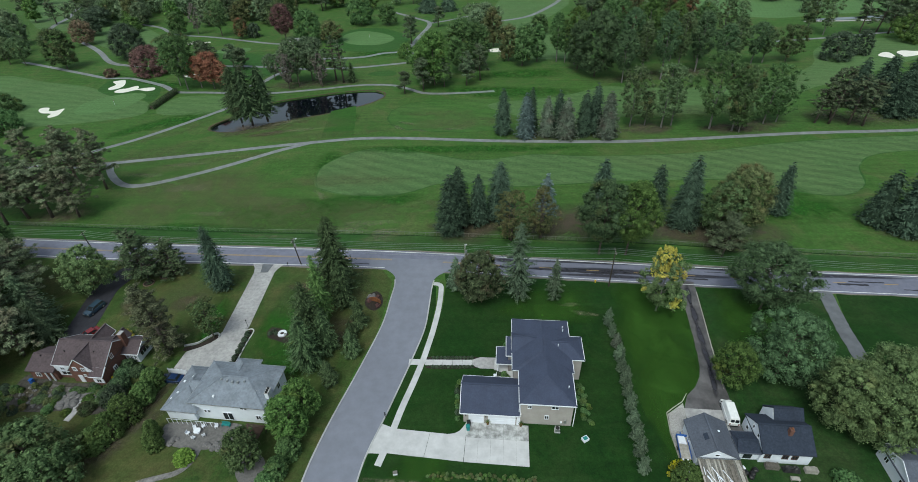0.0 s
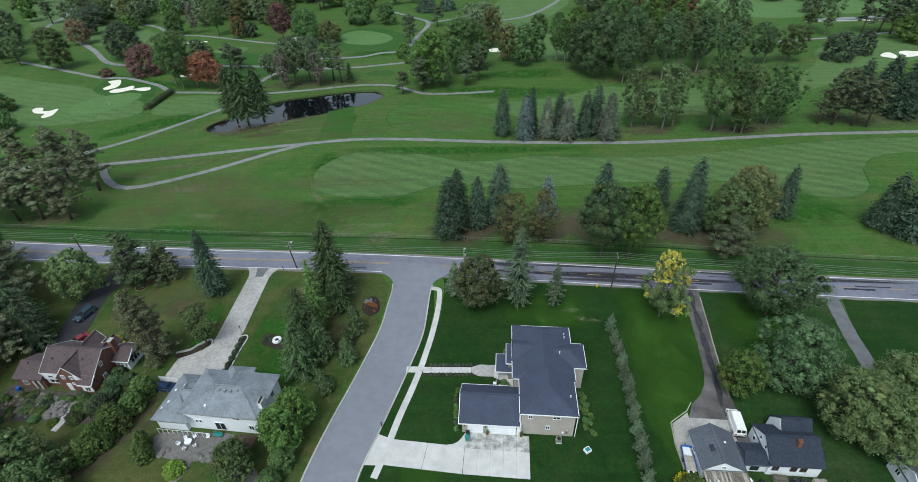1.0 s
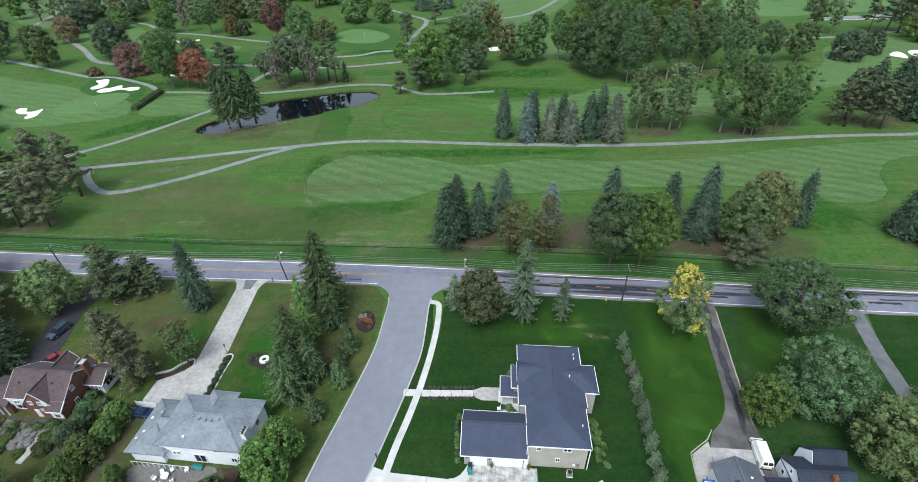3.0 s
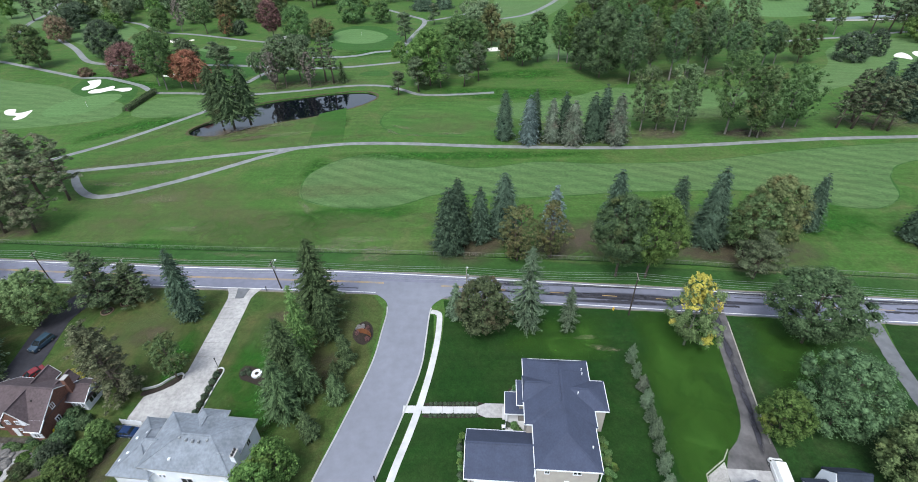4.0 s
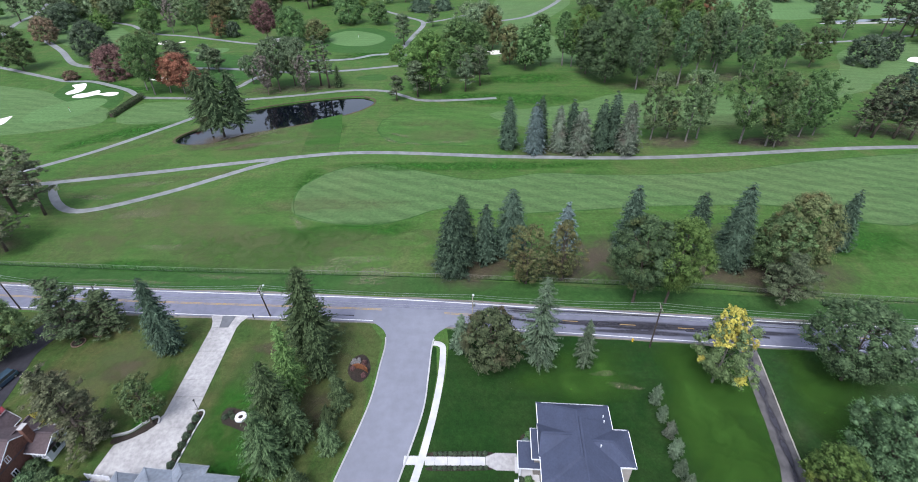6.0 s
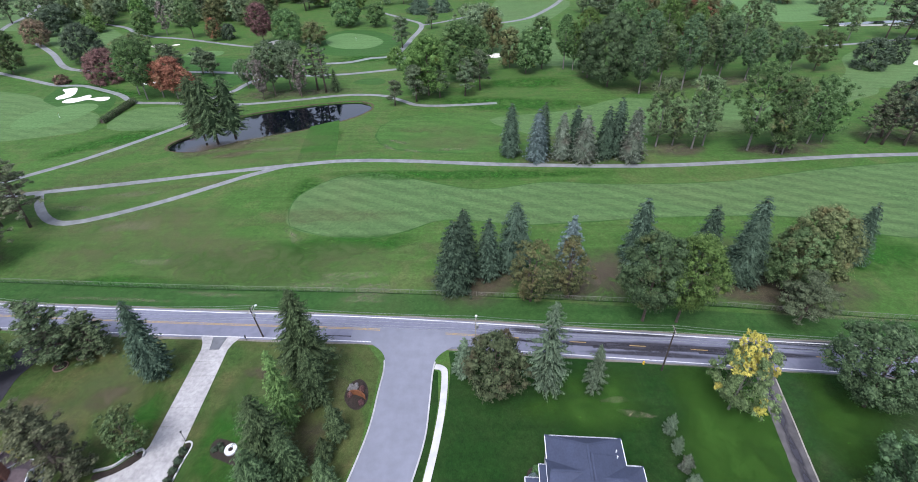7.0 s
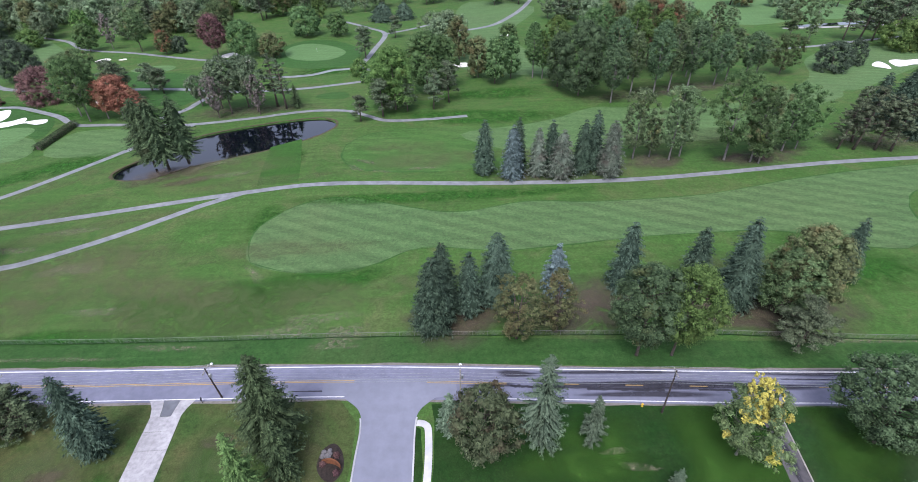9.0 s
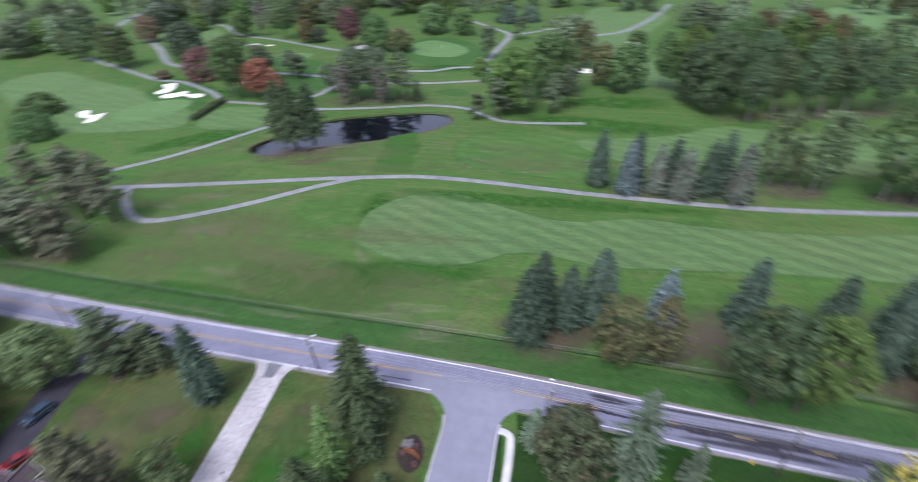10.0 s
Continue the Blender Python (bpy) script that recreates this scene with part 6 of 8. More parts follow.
def window(parent, x, y, z, w, h, turn=0, panes=2, trim=None, name="window"):
    """A framed window or glazed door on a wall; its face looks along -y when turn is 0."""
    m = pose(x, y, z, 0, 0, turn)
    s, f = Shape(), 0.09
    s.box(-w / 2, w / 2, -0.07, 0.1, h / 2 - f, h / 2, m).box(-w / 2, w / 2, -0.1, 0.1, -h / 2, -h / 2 + f, m)
    s.box(-w / 2, -w / 2 + f, -0.07, 0.1, -h / 2 + f, h / 2 - f, m).box(w / 2 - f, w / 2, -0.07, 0.1, -h / 2 + f, h / 2 - f, m)
    for k in range(1, panes):
        q = -w / 2 + w * k / panes
        s.box(q - 0.04, q + 0.04, -0.06, 0.05, -h / 2 + f, h / 2 - f, m)
    ob = part(name, s, trim or M_TRIM, parent)
    for k in range(panes):
        a, b = -w / 2 + w * k / panes + 0.05, -w / 2 + w * (k + 1) / panes - 0.05
        part("pane", Shape().box(a, b, -0.03, 0.0, -h / 2 + f, h / 2 - f, m), M_GLASS, ob, "dark window glass")
    return ob


def garage_door(parent, x, y, w, h=2.2, n=4):
    d = part("garage_door", Shape().box(x - w / 2, x + w / 2, y - 0.02, y + 0.05, 0.04, h), M_TRIM, parent, "white panelled garage door")
    for k in range(n):
        for j in range(max(2, int(w / 1.2))):
            c = w / max(2, int(w / 1.2))
            part("panel", Shape().box(x - w / 2 + c * j + 0.08, x - w / 2 + c * (j + 1) - 0.08, y - 0.05, y - 0.015, 0.1 + k * h / n, 0.04 + (k + 1) * h / n - 0.06), M_TRIM, d)
    return d


def pipe(parent, x, y, z, h=0.5, r=0.08, name="vent_pipe", mat=None):
    return part(name, Shape().lathe([(r, -0.3), (r, h * 0.8), (r * 1.4, h * 0.82), (r * 1.4, h)], 8, (x, y, z)), mat or M_TRIM, parent, "small pale roof vent")


def tan_house():
    h = thing("house", pose(0.3, 53.1, 0, 0, 0, -4), "large tan two-storey house with slate-blue shingle roof", "house", "houses")
    wall_block(h, M_TAN, 10.2, 19.25, 0.4, 20.4, 0, 5.9)
    wall_block(h, M_TAN, 9.0, 19.5, 7.8, 20.3, 0, 5.9)
    wall_block(h, M_TAN, 18.8, 21.9, 10.9, 16.2, 0, 5.9)
    wall_block(h, M_TAN, 0.0, 10.4, 0.0, 7.7, 0, 2.95)
    wall_block(h, M_STONEWALL, 8.0, 9.4, 12.0, 16.4, 0, 5.0)
    gable_wall(h, M_TAN, 0.1, 7.6, 0.1, 2.9, 5.9, along="b")
    sh, tr = M_SHINGLE_D, M_TRIM
    roof(h, sh, tr, 9.8, 19.7, 0.05, 18.0, 6.0, 8.2, axis="b", e0=4.9, e1=1.0)
    roof(h, sh, tr, 8.6, 20.0, 7.4, 20.9, 6.0, 8.25, axis="b", e0=3.4, e1=2.7)
    roof(h, sh, tr, 15.0, 22.3, 10.5, 16.6, 6.0, 7.6, axis="a", e0=1.0, e1=3.0)
    roof(h, sh, tr, 8.5, 14.4, 11.5, 17.0, 6.0, 7.9, axis="a", e0=0.4, e1=1.0, caps=True)
    roof(h, sh, tr, -0.6, 10.1, -0.4, 8.1, 3.0, 6.0, axis="a")
    roof(h, sh, tr, 7.5, 9.6, 11.6, 16.7, 5.1, 5.9, axis="b", e0=0.5, e1=0.5, skew=0.95, caps=False)
    roof(h, sh, tr, 5.6, 9.0, 11.3, 15.8, 3.0, 3.7, axis="b", e0=0.6, e1=0.6, skew=0.9, caps=False)
    part("porch_floor", Shape().box(5.8, 9.0, 9.6, 15.6, 0.0, 0.22), M_CONC, h)
    part("porch_step", Shape().box(5.3, 5.8, 12.2, 14.8, 0.0, 0.14), M_CONC, h)
    for b in (11.6, 15.4):
        part("porch_post", Shape().box(5.85, 6.1, b - 0.12, b + 0.12, 0.22, 2.9), M_TRIM, h)
    window(h, 8.0, 14.0, 1.3, 1.1, 2.1, -90, 1, name="front_door")
    garage_door(h, 2.3, -0.03, 2.75)
    garage_door(h, 6.9, -0.03, 4.9)
    part("side_door", Shape().box(9.55, 10.15, -0.08, 0.0, 0.05, 2.1), M_TRIM, h, "narrow white door")
    for a in (0.45, 4.05, 9.45):
        part("wall_lamp", Shape().box(a - 0.08, a + 0.08, -0.18, 0.0, 1.9, 2.2), M_BLACK, h, "black wall lamp")
    window(h, 11.7, 0.37, 4.9, 0.75, 0.9)
    window(h, 16.1, 0.37, 5.0, 1.3, 0.8)
    window(h, 14.8, 0.37, 2.2, 0.75, 1.0)
    part("dryer_vent", Shape().box(17.3, 17.6, 0.2, 0.4, 0.9, 1.2), M_TRIM, h)
    part("electric_meter", Shape().box(17.9, 18.3, 0.15, 0.4, 0.9, 1.7), M_CHROME, h)
    for b in (3.0, 6.5):
        window(h, 19.28, b, 4.4, 1.0, 1.3, 90)
        window(h, 19.28, b, 1.6, 1.0, 1.3, 90)
    window(h, 21.93, 13.5, 4.4, 1.4, 1.3, 90)
    for a, b, z in ((18.6, 3.6, 6.5), (18.7, 18.3, 6.5), (18.7, 17.4, 6.5), (17.4, 12.8, 7.2)):
        pipe(h, a, b, z)
    for a, b in ((9.9, 0.15), (19.6, 0.15), (20.0, 10.6)):
        part("downpipe", Shape().box(a - 0.06, a + 0.06, b + 0.1, b + 0.22, 0.1, 5.8), M_TRIM, h)
    return h


tan_house()


def grey_house():
    h = thing("house", pose(-49.0, 53.7, 0, 0, 0, -6), "white house with weathered pale grey hipped roof", "house", "houses")
    wall_block(h, M_SIDING, -0.1, 13.7, 0.5, 9.3, 0, 4.8)
    wall_block(h, M_SIDING, -5.3, 0.2, -0.2, 9.2, 0, 2.9)
    wall_block(h, M_SIDING, 4.3, 8.6, 8.9, 10.4, 0, 4.8)
    sh, tr = M_SHINGLE_G, M_CHROME
    roof(h, sh, tr, -0.6, 14.2, 0.0, 9.8, 4.9, 7.0, axis="a", e0=5.2, e1=4.9, rim=0.05)
    roof(h, sh, tr, -5.8, 1.2, -0.7, 9.7, 3.0, 4.9, axis="b", e0=4.4, e1=3.4, rim=0.05)
    roof(h, sh, tr, 3.9, 9.0, 6.4, 10.9, 4.95, 6.3, axis="b", e0=0.4, e1=2.2, rim=0.05)
    roof(h, sh, tr, -3.4, 0.6, 2.6, 6.2, 3.9, 5.3, axis="a", e0=1.6, e1=0.3, rim=0.05)
    window(h, 2.1, 0.47, 2.3, 0.55, 0.8, panes=1)
    window(h, 2.8, 0.47, 2.3, 0.55, 0.8, panes=1)
    window(h, 6.3, 0.47, 1.3, 2.0, 2.1, name="sliding_door")
    window(h, 9.9, 0.47, 4.0, 1.4, 0.7)
    window(h, 12.2, 0.47, 1.7, 1.0, 1.2)
    window(h, -3.6, -0.23, 2.2, 0.7, 0.5, panes=1)
    window(h, -1.4, -0.23, 2.2, 0.7, 0.5, panes=1)
    window(h, 13.73, 6.5, 3.4, 1.0, 1.3, 90)
    c = part("chimney", Shape().box(13.6, 14.3, 2.2, 3.5, 0, 6.4), M_SIDING, h, "white-clad chimney with three flues")
    part("chimney_cap", Shape().box(13.55, 14.35, 2.15, 3.55, 6.4, 6.5), M_OLDCONC, c)
    for k in range(3):
        part("flue", Shape().lathe([(0.17, 0), (0.17, 0.35), (0.13, 0.36)], 8, (13.95, 2.4 + 0.45 * k, 6.5)), M_BLACK, c)
    for a, b in ((4.6, 4.3), (5.8, 4.0), (6.9, 3.9), (7.9, 3.9), (9.1, 4.2)):
        part("roof_vent", Shape().box(a - 0.17, a + 0.17, b - 0.17, b + 0.17, 6.5, 6.98), M_CHROME, h, "square pale metal roof vent")
    for a, b, z in ((-4.2, 5.2, 3.85), (-2.5, 4.6, 4.5), (-2.6, 5.9, 4.5), (-4.0, 2.6, 3.9), (4.2, 1.4, 5.5), (-4.9, 1.6, 3.3)):
        part("roof_vent", Shape().box(a - 0.18, a + 0.18, b - 0.18, b + 0.18, z - 0.3, z + 0.22), M_TRIM, h, "small white skylight dome")
    d = part("antenna", Shape().tube([(12.4, 2.2, 5.2), (12.4, 2.2, 7.4)], [0.03, 0.02], 5), M_CHROME, h)
    for z in (6.7, 7.0, 7.3):
        part("antenna_rod", Shape().tube([(11.9, 2.2, z), (12.9, 2.2, z)], [0.015, 0.015], 4), M_CHROME, d)
    rail = part("balcony_rail", Shape().box(-4.9, 4.6, -1.25, -1.2, 1.35, 1.42), M_TRIM, h, "thin white rail")
    for k in range(11):
        part("baluster", Shape().box(-4.9 + 0.94 * k, -4.84 + 0.94 * k, -1.26, -1.19, 0.1, 1.35), M_TRIM, rail)
    return h


grey_house()


def brick_house():
    h = thing("house", pose(-81.5, 63.4, 0, 0, 0, -4.5), "red-brown brick house with brown shingle roof and white trim", "house", "houses")
    br, sh, tr = M_BRICK, M_SHINGLE_B, M_TRIM
    wall_block(h, br, 0.3, 11.0, 0.3, 8.1, 0, 3.9)
    gable_wall(h, br, 0.25, 8.15, 11.1, 3.85, 6.85, along="b", thick=0.3)
    gable_wall(h, br, 0.3, 8.1, 0.42, 3.85, 6.75, along="b", thick=0.24)
    part("wall", Shape().box(8.6, 11.1, -1.1, 0.3, 0, 2.9), br, h)
    roof(h, sh, tr, 0.0, 11.4, 0.0, 8.4, 4.0, 7.0, axis="a", rim=0.05)
    vs = [(8.5, -1.5, 2.95), (11.45, -1.5, 2.95), (11.45, 0.4, 4.32), (8.5, 0.4, 4.32)]
    part("roof", Shape().add(vs + [(x, y, z - 0.18) for x, y, z in vs], [(0, 1, 2, 3), (7, 6, 5, 4), (0, 4, 5, 1), (1, 5, 6, 2), (2, 6, 7, 3), (3, 7, 4, 0)]), sh, h)
    t = Shape()
    bar(t, (11.47, -1.5, 2.9), (11.47, 0.2, 4.15), 0.12, 0.2)
    bar(t, (8.5, -1.52, 2.88), (11.45, -1.52, 2.88), 0.12, 0.18)
    part("fascia", t, tr, h)
    wall_block(h, br, 3.9, 9.0, -0.5, 1.5, 0, 3.5)
    gable_wall(h, br, 3.9, 9.0, -0.38, 3.45, 6.45, thick=0.24)
    roof(h, sh, tr, 3.6, 9.3, -0.6, 4.1, 3.45, 6.75, axis="b", rim=0.05)
    gable_wall(h, M_TRIM, 7.9, 9.0, -0.66, 3.4, 4.9, 7.95, 0.06)
    part("wall", Shape().box(0.26, 3.9, 0.08, 0.28, 2.2, 3.88), M_SIDING, h, "white upper siding")
    wall_block(h, br, -5.4, 0.3, -0.4, 5.4, 0, 2.6)
    roof(h, sh, sh, -5.7, 0.4, -0.8, 5.8, 2.7, 4.3, axis="a", rim=0.05)
    gable_wall(h, br, -0.4, 5.4, -5.25, 2.55, 4.1, along="b", thick=0.24)
    wall_block(h, M_SIDING, 11.2, 14.0, 5.2, 9.4, 0, 2.75)
    roof(h, sh, tr, 10.9, 14.7, 4.7, 9.9, 2.8, 4.5, axis="a", rim=0.12)
    gable_wall(h, M_SIDING, 5.2, 9.4, 13.9, 2.7, 4.3, along="b", thick=0.2)
    wall_block(h, br, 4.1, 6.7, 7.6, 9.6, 0, 3.9)
    roof(h, sh, tr, 3.9, 6.9, 4.2, 9.9, 4.0, 6.0, axis="b", rim=0.05)
    gable_wall(h, M_SIDING, 4.1, 6.7, 9.5, 3.9, 5.8)
    roof(h, sh, sh, 8.5, 10.9, 4.2, 9.3, 4.0, 5.8, axis="b", rim=0.05)
    wall_block(h, br, 8.7, 10.7, 7.8, 9.1, 0, 3.9)
    c = part("chimney", Shape().box(11.15, 11.9, 6.0, 7.1, 0, 7.0), br, h, "tall brick chimney")
    part("chimney_cap", Shape().box(11.1, 11.95, 5.95, 7.15, 7.0, 7.12), M_OLDCONC, c, "pale concrete chimney cap")
    for a, b, z, w, hh in ((2.0, 0.05, 3.1, 1.0, 0.8), (5.5, -0.53, 3.9, 0.8, 1.0), (7.2, -0.53, 3.9, 0.8, 0.9), (6.9, -0.53, 2.1, 0.6, 0.6), (2.0, 0.27, 1.5, 1.9, 1.1), (10.0, -1.13, 1.5, 1.1, 1.1)):
        window(h, a, b, z, w, hh)
        if w > 1.05:
            part("shutter", Shape().box(a - w / 2 - 0.5, a - w / 2 - 0.05, b - 0.07, b + 0.03, z - hh / 2, z + hh / 2), tr, h, "white shutter")
            part("shutter", Shape().box(a + w / 2 + 0.05, a + w / 2 + 0.5, b - 0.07, b + 0.03, z - hh / 2, z + hh / 2), tr, h, "white shutter")
    part("door", Shape().box(5.3, 6.2, -0.6, -0.5, 0.1, 2.1), tr, h, "white front door")
    window(h, 11.2, 2.6, 4.6, 0.8, 1.1, 90)
    window(h, 11.2, 2.2, 1.6, 0.9, 1.2, 90)
    for a in (11.9, 12.7, 13.5):
        window(h, a, 5.17, 1.5, 0.65, 1.2)
    window(h, 14.03, 7.3, 1.5, 2.6, 1.2, 90, 3)
    for a in (-1.6, -0.4):
        part("carport_post", Shape().box(a - 0.1, a + 0.1, -0.75, -0.55, 0, 2.6), tr, h)
    window(h, -3.6, -0.43, 1.4, 1.1, 1.0)
    for a, b, z in ((2.0, 2.2, 5.5), (7.2, 1.4, 5.4), (8.2, 2.4, 5.5), (-3.8, 2.0, 4.0)):
        pipe(h, a, b, z, 0.4, 0.09, mat=M_BLACK)
    return h


brick_house()


def white_house():
    g = thing("garage", pose(38.6, 44.7, 0, 0, 0, -3.5), "white garage with grey gable roof", "garage")
    wall_block(g, M_SIDING, 0.15, 6.45, 0.05, 6.7, 0, 2.5)
    roof(g, M_SHINGLE_L, M_SHINGLE_L, -0.15, 6.75, -0.1, 6.9, 2.6, 4.8, axis="b", rim=0.06, skew=0.42)
    gable_wall(g, M_SIDING, 0.15, 6.45, 0.12, 2.45, 4.6, 2.75)
    gable_wall(g, M_SIDING, 0.15, 6.45, 6.6, 2.45, 4.6, 2.75)
    window(g, 3.0, -0.02, 3.3, 0.8, 0.6, panes=1, name="gable_vent")
    window(g, 0.12, 4.0, 1.5, 1.0, 0.8, -90)
    part("dish", Shape().lathe([(0.04, 0), (0.16, 0.1), (0.2, 0.16)], 10, (4.3, 3.9, 4.02)), M_TRIM, g, "small satellite dish")
    part("roof_patch", Shape().add([(1.6, 2.2, 3.94), (2.2, 2.2, 4.40), (2.2, 3.4, 4.40), (1.6, 3.4, 3.94), (1.6, 2.2, 3.7), (2.2, 2.2, 4.1), (2.2, 3.4, 4.1), (1.6, 3.4, 3.7)], [(0, 1, 2, 3), (0, 4, 5, 1), (1, 5, 6, 2), (2, 6, 7, 3), (3, 7, 4, 0)]), M_SHINGLE_C, g)
    lean = thing("lean_to", pose(38.6, 44.6, 0, 0, 0, -3.5), "lean-to of weathered boards and white battens", "shed")
    rng = random.Random(9)
    for k in range(22):
        a = 0.1 + k * 0.31
        z = 2.2 + rng.uniform(-0.02, 0.02)
        end = -4.4 + rng.uniform(-0.5, 0.5)
        s = Shape()
        bar(s, (a + 0.15, 0.05, z), (a + 0.15 + rng.uniform(-0.06, 0.06), end, z - 0.35), 0.28, 0.05)
        part("board", s, (M_PALEWOOD, M_GREYWOOD, M_GREYWOOD, M_PALEBARK)[rng.randrange(4)], lean)
    for k in range(13):
        a, b = rng.uniform(0.5, 5.6), rng.uniform(-3.9, -1.2)
        s = Shape()
        turn = rng.choice((0.0, 0.25, 0.5)) + rng.uniform(-0.1, 0.1)
        n = rng.uniform(1.0, 2.6)
        b2 = max(-4.5, b - n)
        bar(s, (a, b, 2.27 + 0.08 * b), (a + (b - b2) * turn, b2, 2.27 + 0.08 * b2), 0.11, 0.04)
        part("batten", s, M_TRIM, lean, "loose white batten")
    for a in (0.2, 3.4, 6.7):
        part("post", Shape().box(a - 0.06, a + 0.06, -4.2, -4.08, 0, 1.85), M_PALEWOOD, lean)
    part("beam", Shape().box(0.1, 6.9, -4.25, -4.1, 1.68, 1.8), M_PALEWOOD, lean)
    h = thing("house", pose(49.2, 45.1, 0, 0, 0, -4.0), "white cottage with charcoal shingle roof", "house", "houses")
    wall_block(h, M_SIDING, 0.2, 8.2, 0.2, 7.2, 0, 2.9)
    roof(h, M_SHINGLE_C, M_SHINGLE_C, 0.02, 8.4, -0.1, 7.5, 3.0, 5.5, axis="a", rim=0.05)
    for a in (0.25, 8.1):
        gable_wall(h, M_SIDING, 0.2, 7.2, a, 2.85, 5.25, along="b", thick=0.22)
    wall_block(h, M_SIDING, 3.6, 8.0, 5.4, 9.0, 0, 3.2)
    roof(h, M_SHINGLE_C, M_SHINGLE_C, 3.66, 8.5, 4.4, 9.3, 3.3, 5.9, axis="a", rim=0.05)
    gable_wall(h, M_SIDING, 4.8, 9.0, 3.7, 3.15, 5.7, along="b", peak=6.85)
    wall_block(h, M_SIDING, -2.9, 0.2, 0.6, 3.6, 0, 2.5)
    roof(h, M_SHINGLE_C, M_SHINGLE_L, -3.6, 0.1, 0.0, 4.1, 2.6, 3.3, axis="a", e0=0.5)
    window(h, 0.16, 2.6, 3.8, 0.6, 0.9, -90, 1)
    window(h, 0.16, 4.4, 3.8, 0.6, 0.9, -90, 1)
    window(h, 0.15, 5.6, 1.7, 0.8, 1.0, -90, 1)
    for a in (1.2, 4.0, 5.5):
        window(h, a, 0.17, 1.9, 1.0, 1.0, trim=M_CANVAS)
    window(h, -1.6, 0.57, 1.2, 1.6, 2.0, name="porch_opening", panes=1)
    c = part("chimney", Shape().box(4.5, 5.1, 2.3, 3.0, 3.8, 6.0), M_BRICK, h, "red brick chimney")
    part("chimney_pot", Shape().lathe([(0.14, 0), (0.16, 0.3)], 8, (4.8, 2.65, 6.0)), M_RUST, c)
    n = thing("house", pose(68.4, 38.2, 0, 0, 0, -7), "white neighbouring house with dark grey roof", "house", "houses")
    wall_block(n, M_SIDING, 0.3, 14, 0.3, 8.6, 0, 2.6)
    roof(n, M_SHINGLE_L, M_TRIM, 0.0, 14.4, 0.0, 8.9, 2.7, 5.0, axis="a")
    gable_wall(n, M_SIDING, 0.3, 8.6, 0.42, 2.55, 4.75, along="b")
    window(n, 0.27, 6.6, 1.6, 1.0, 1.1, -90)
    window(n, 0.27, 2.6, 1.6, 1.0, 1.1, -90)


white_house()


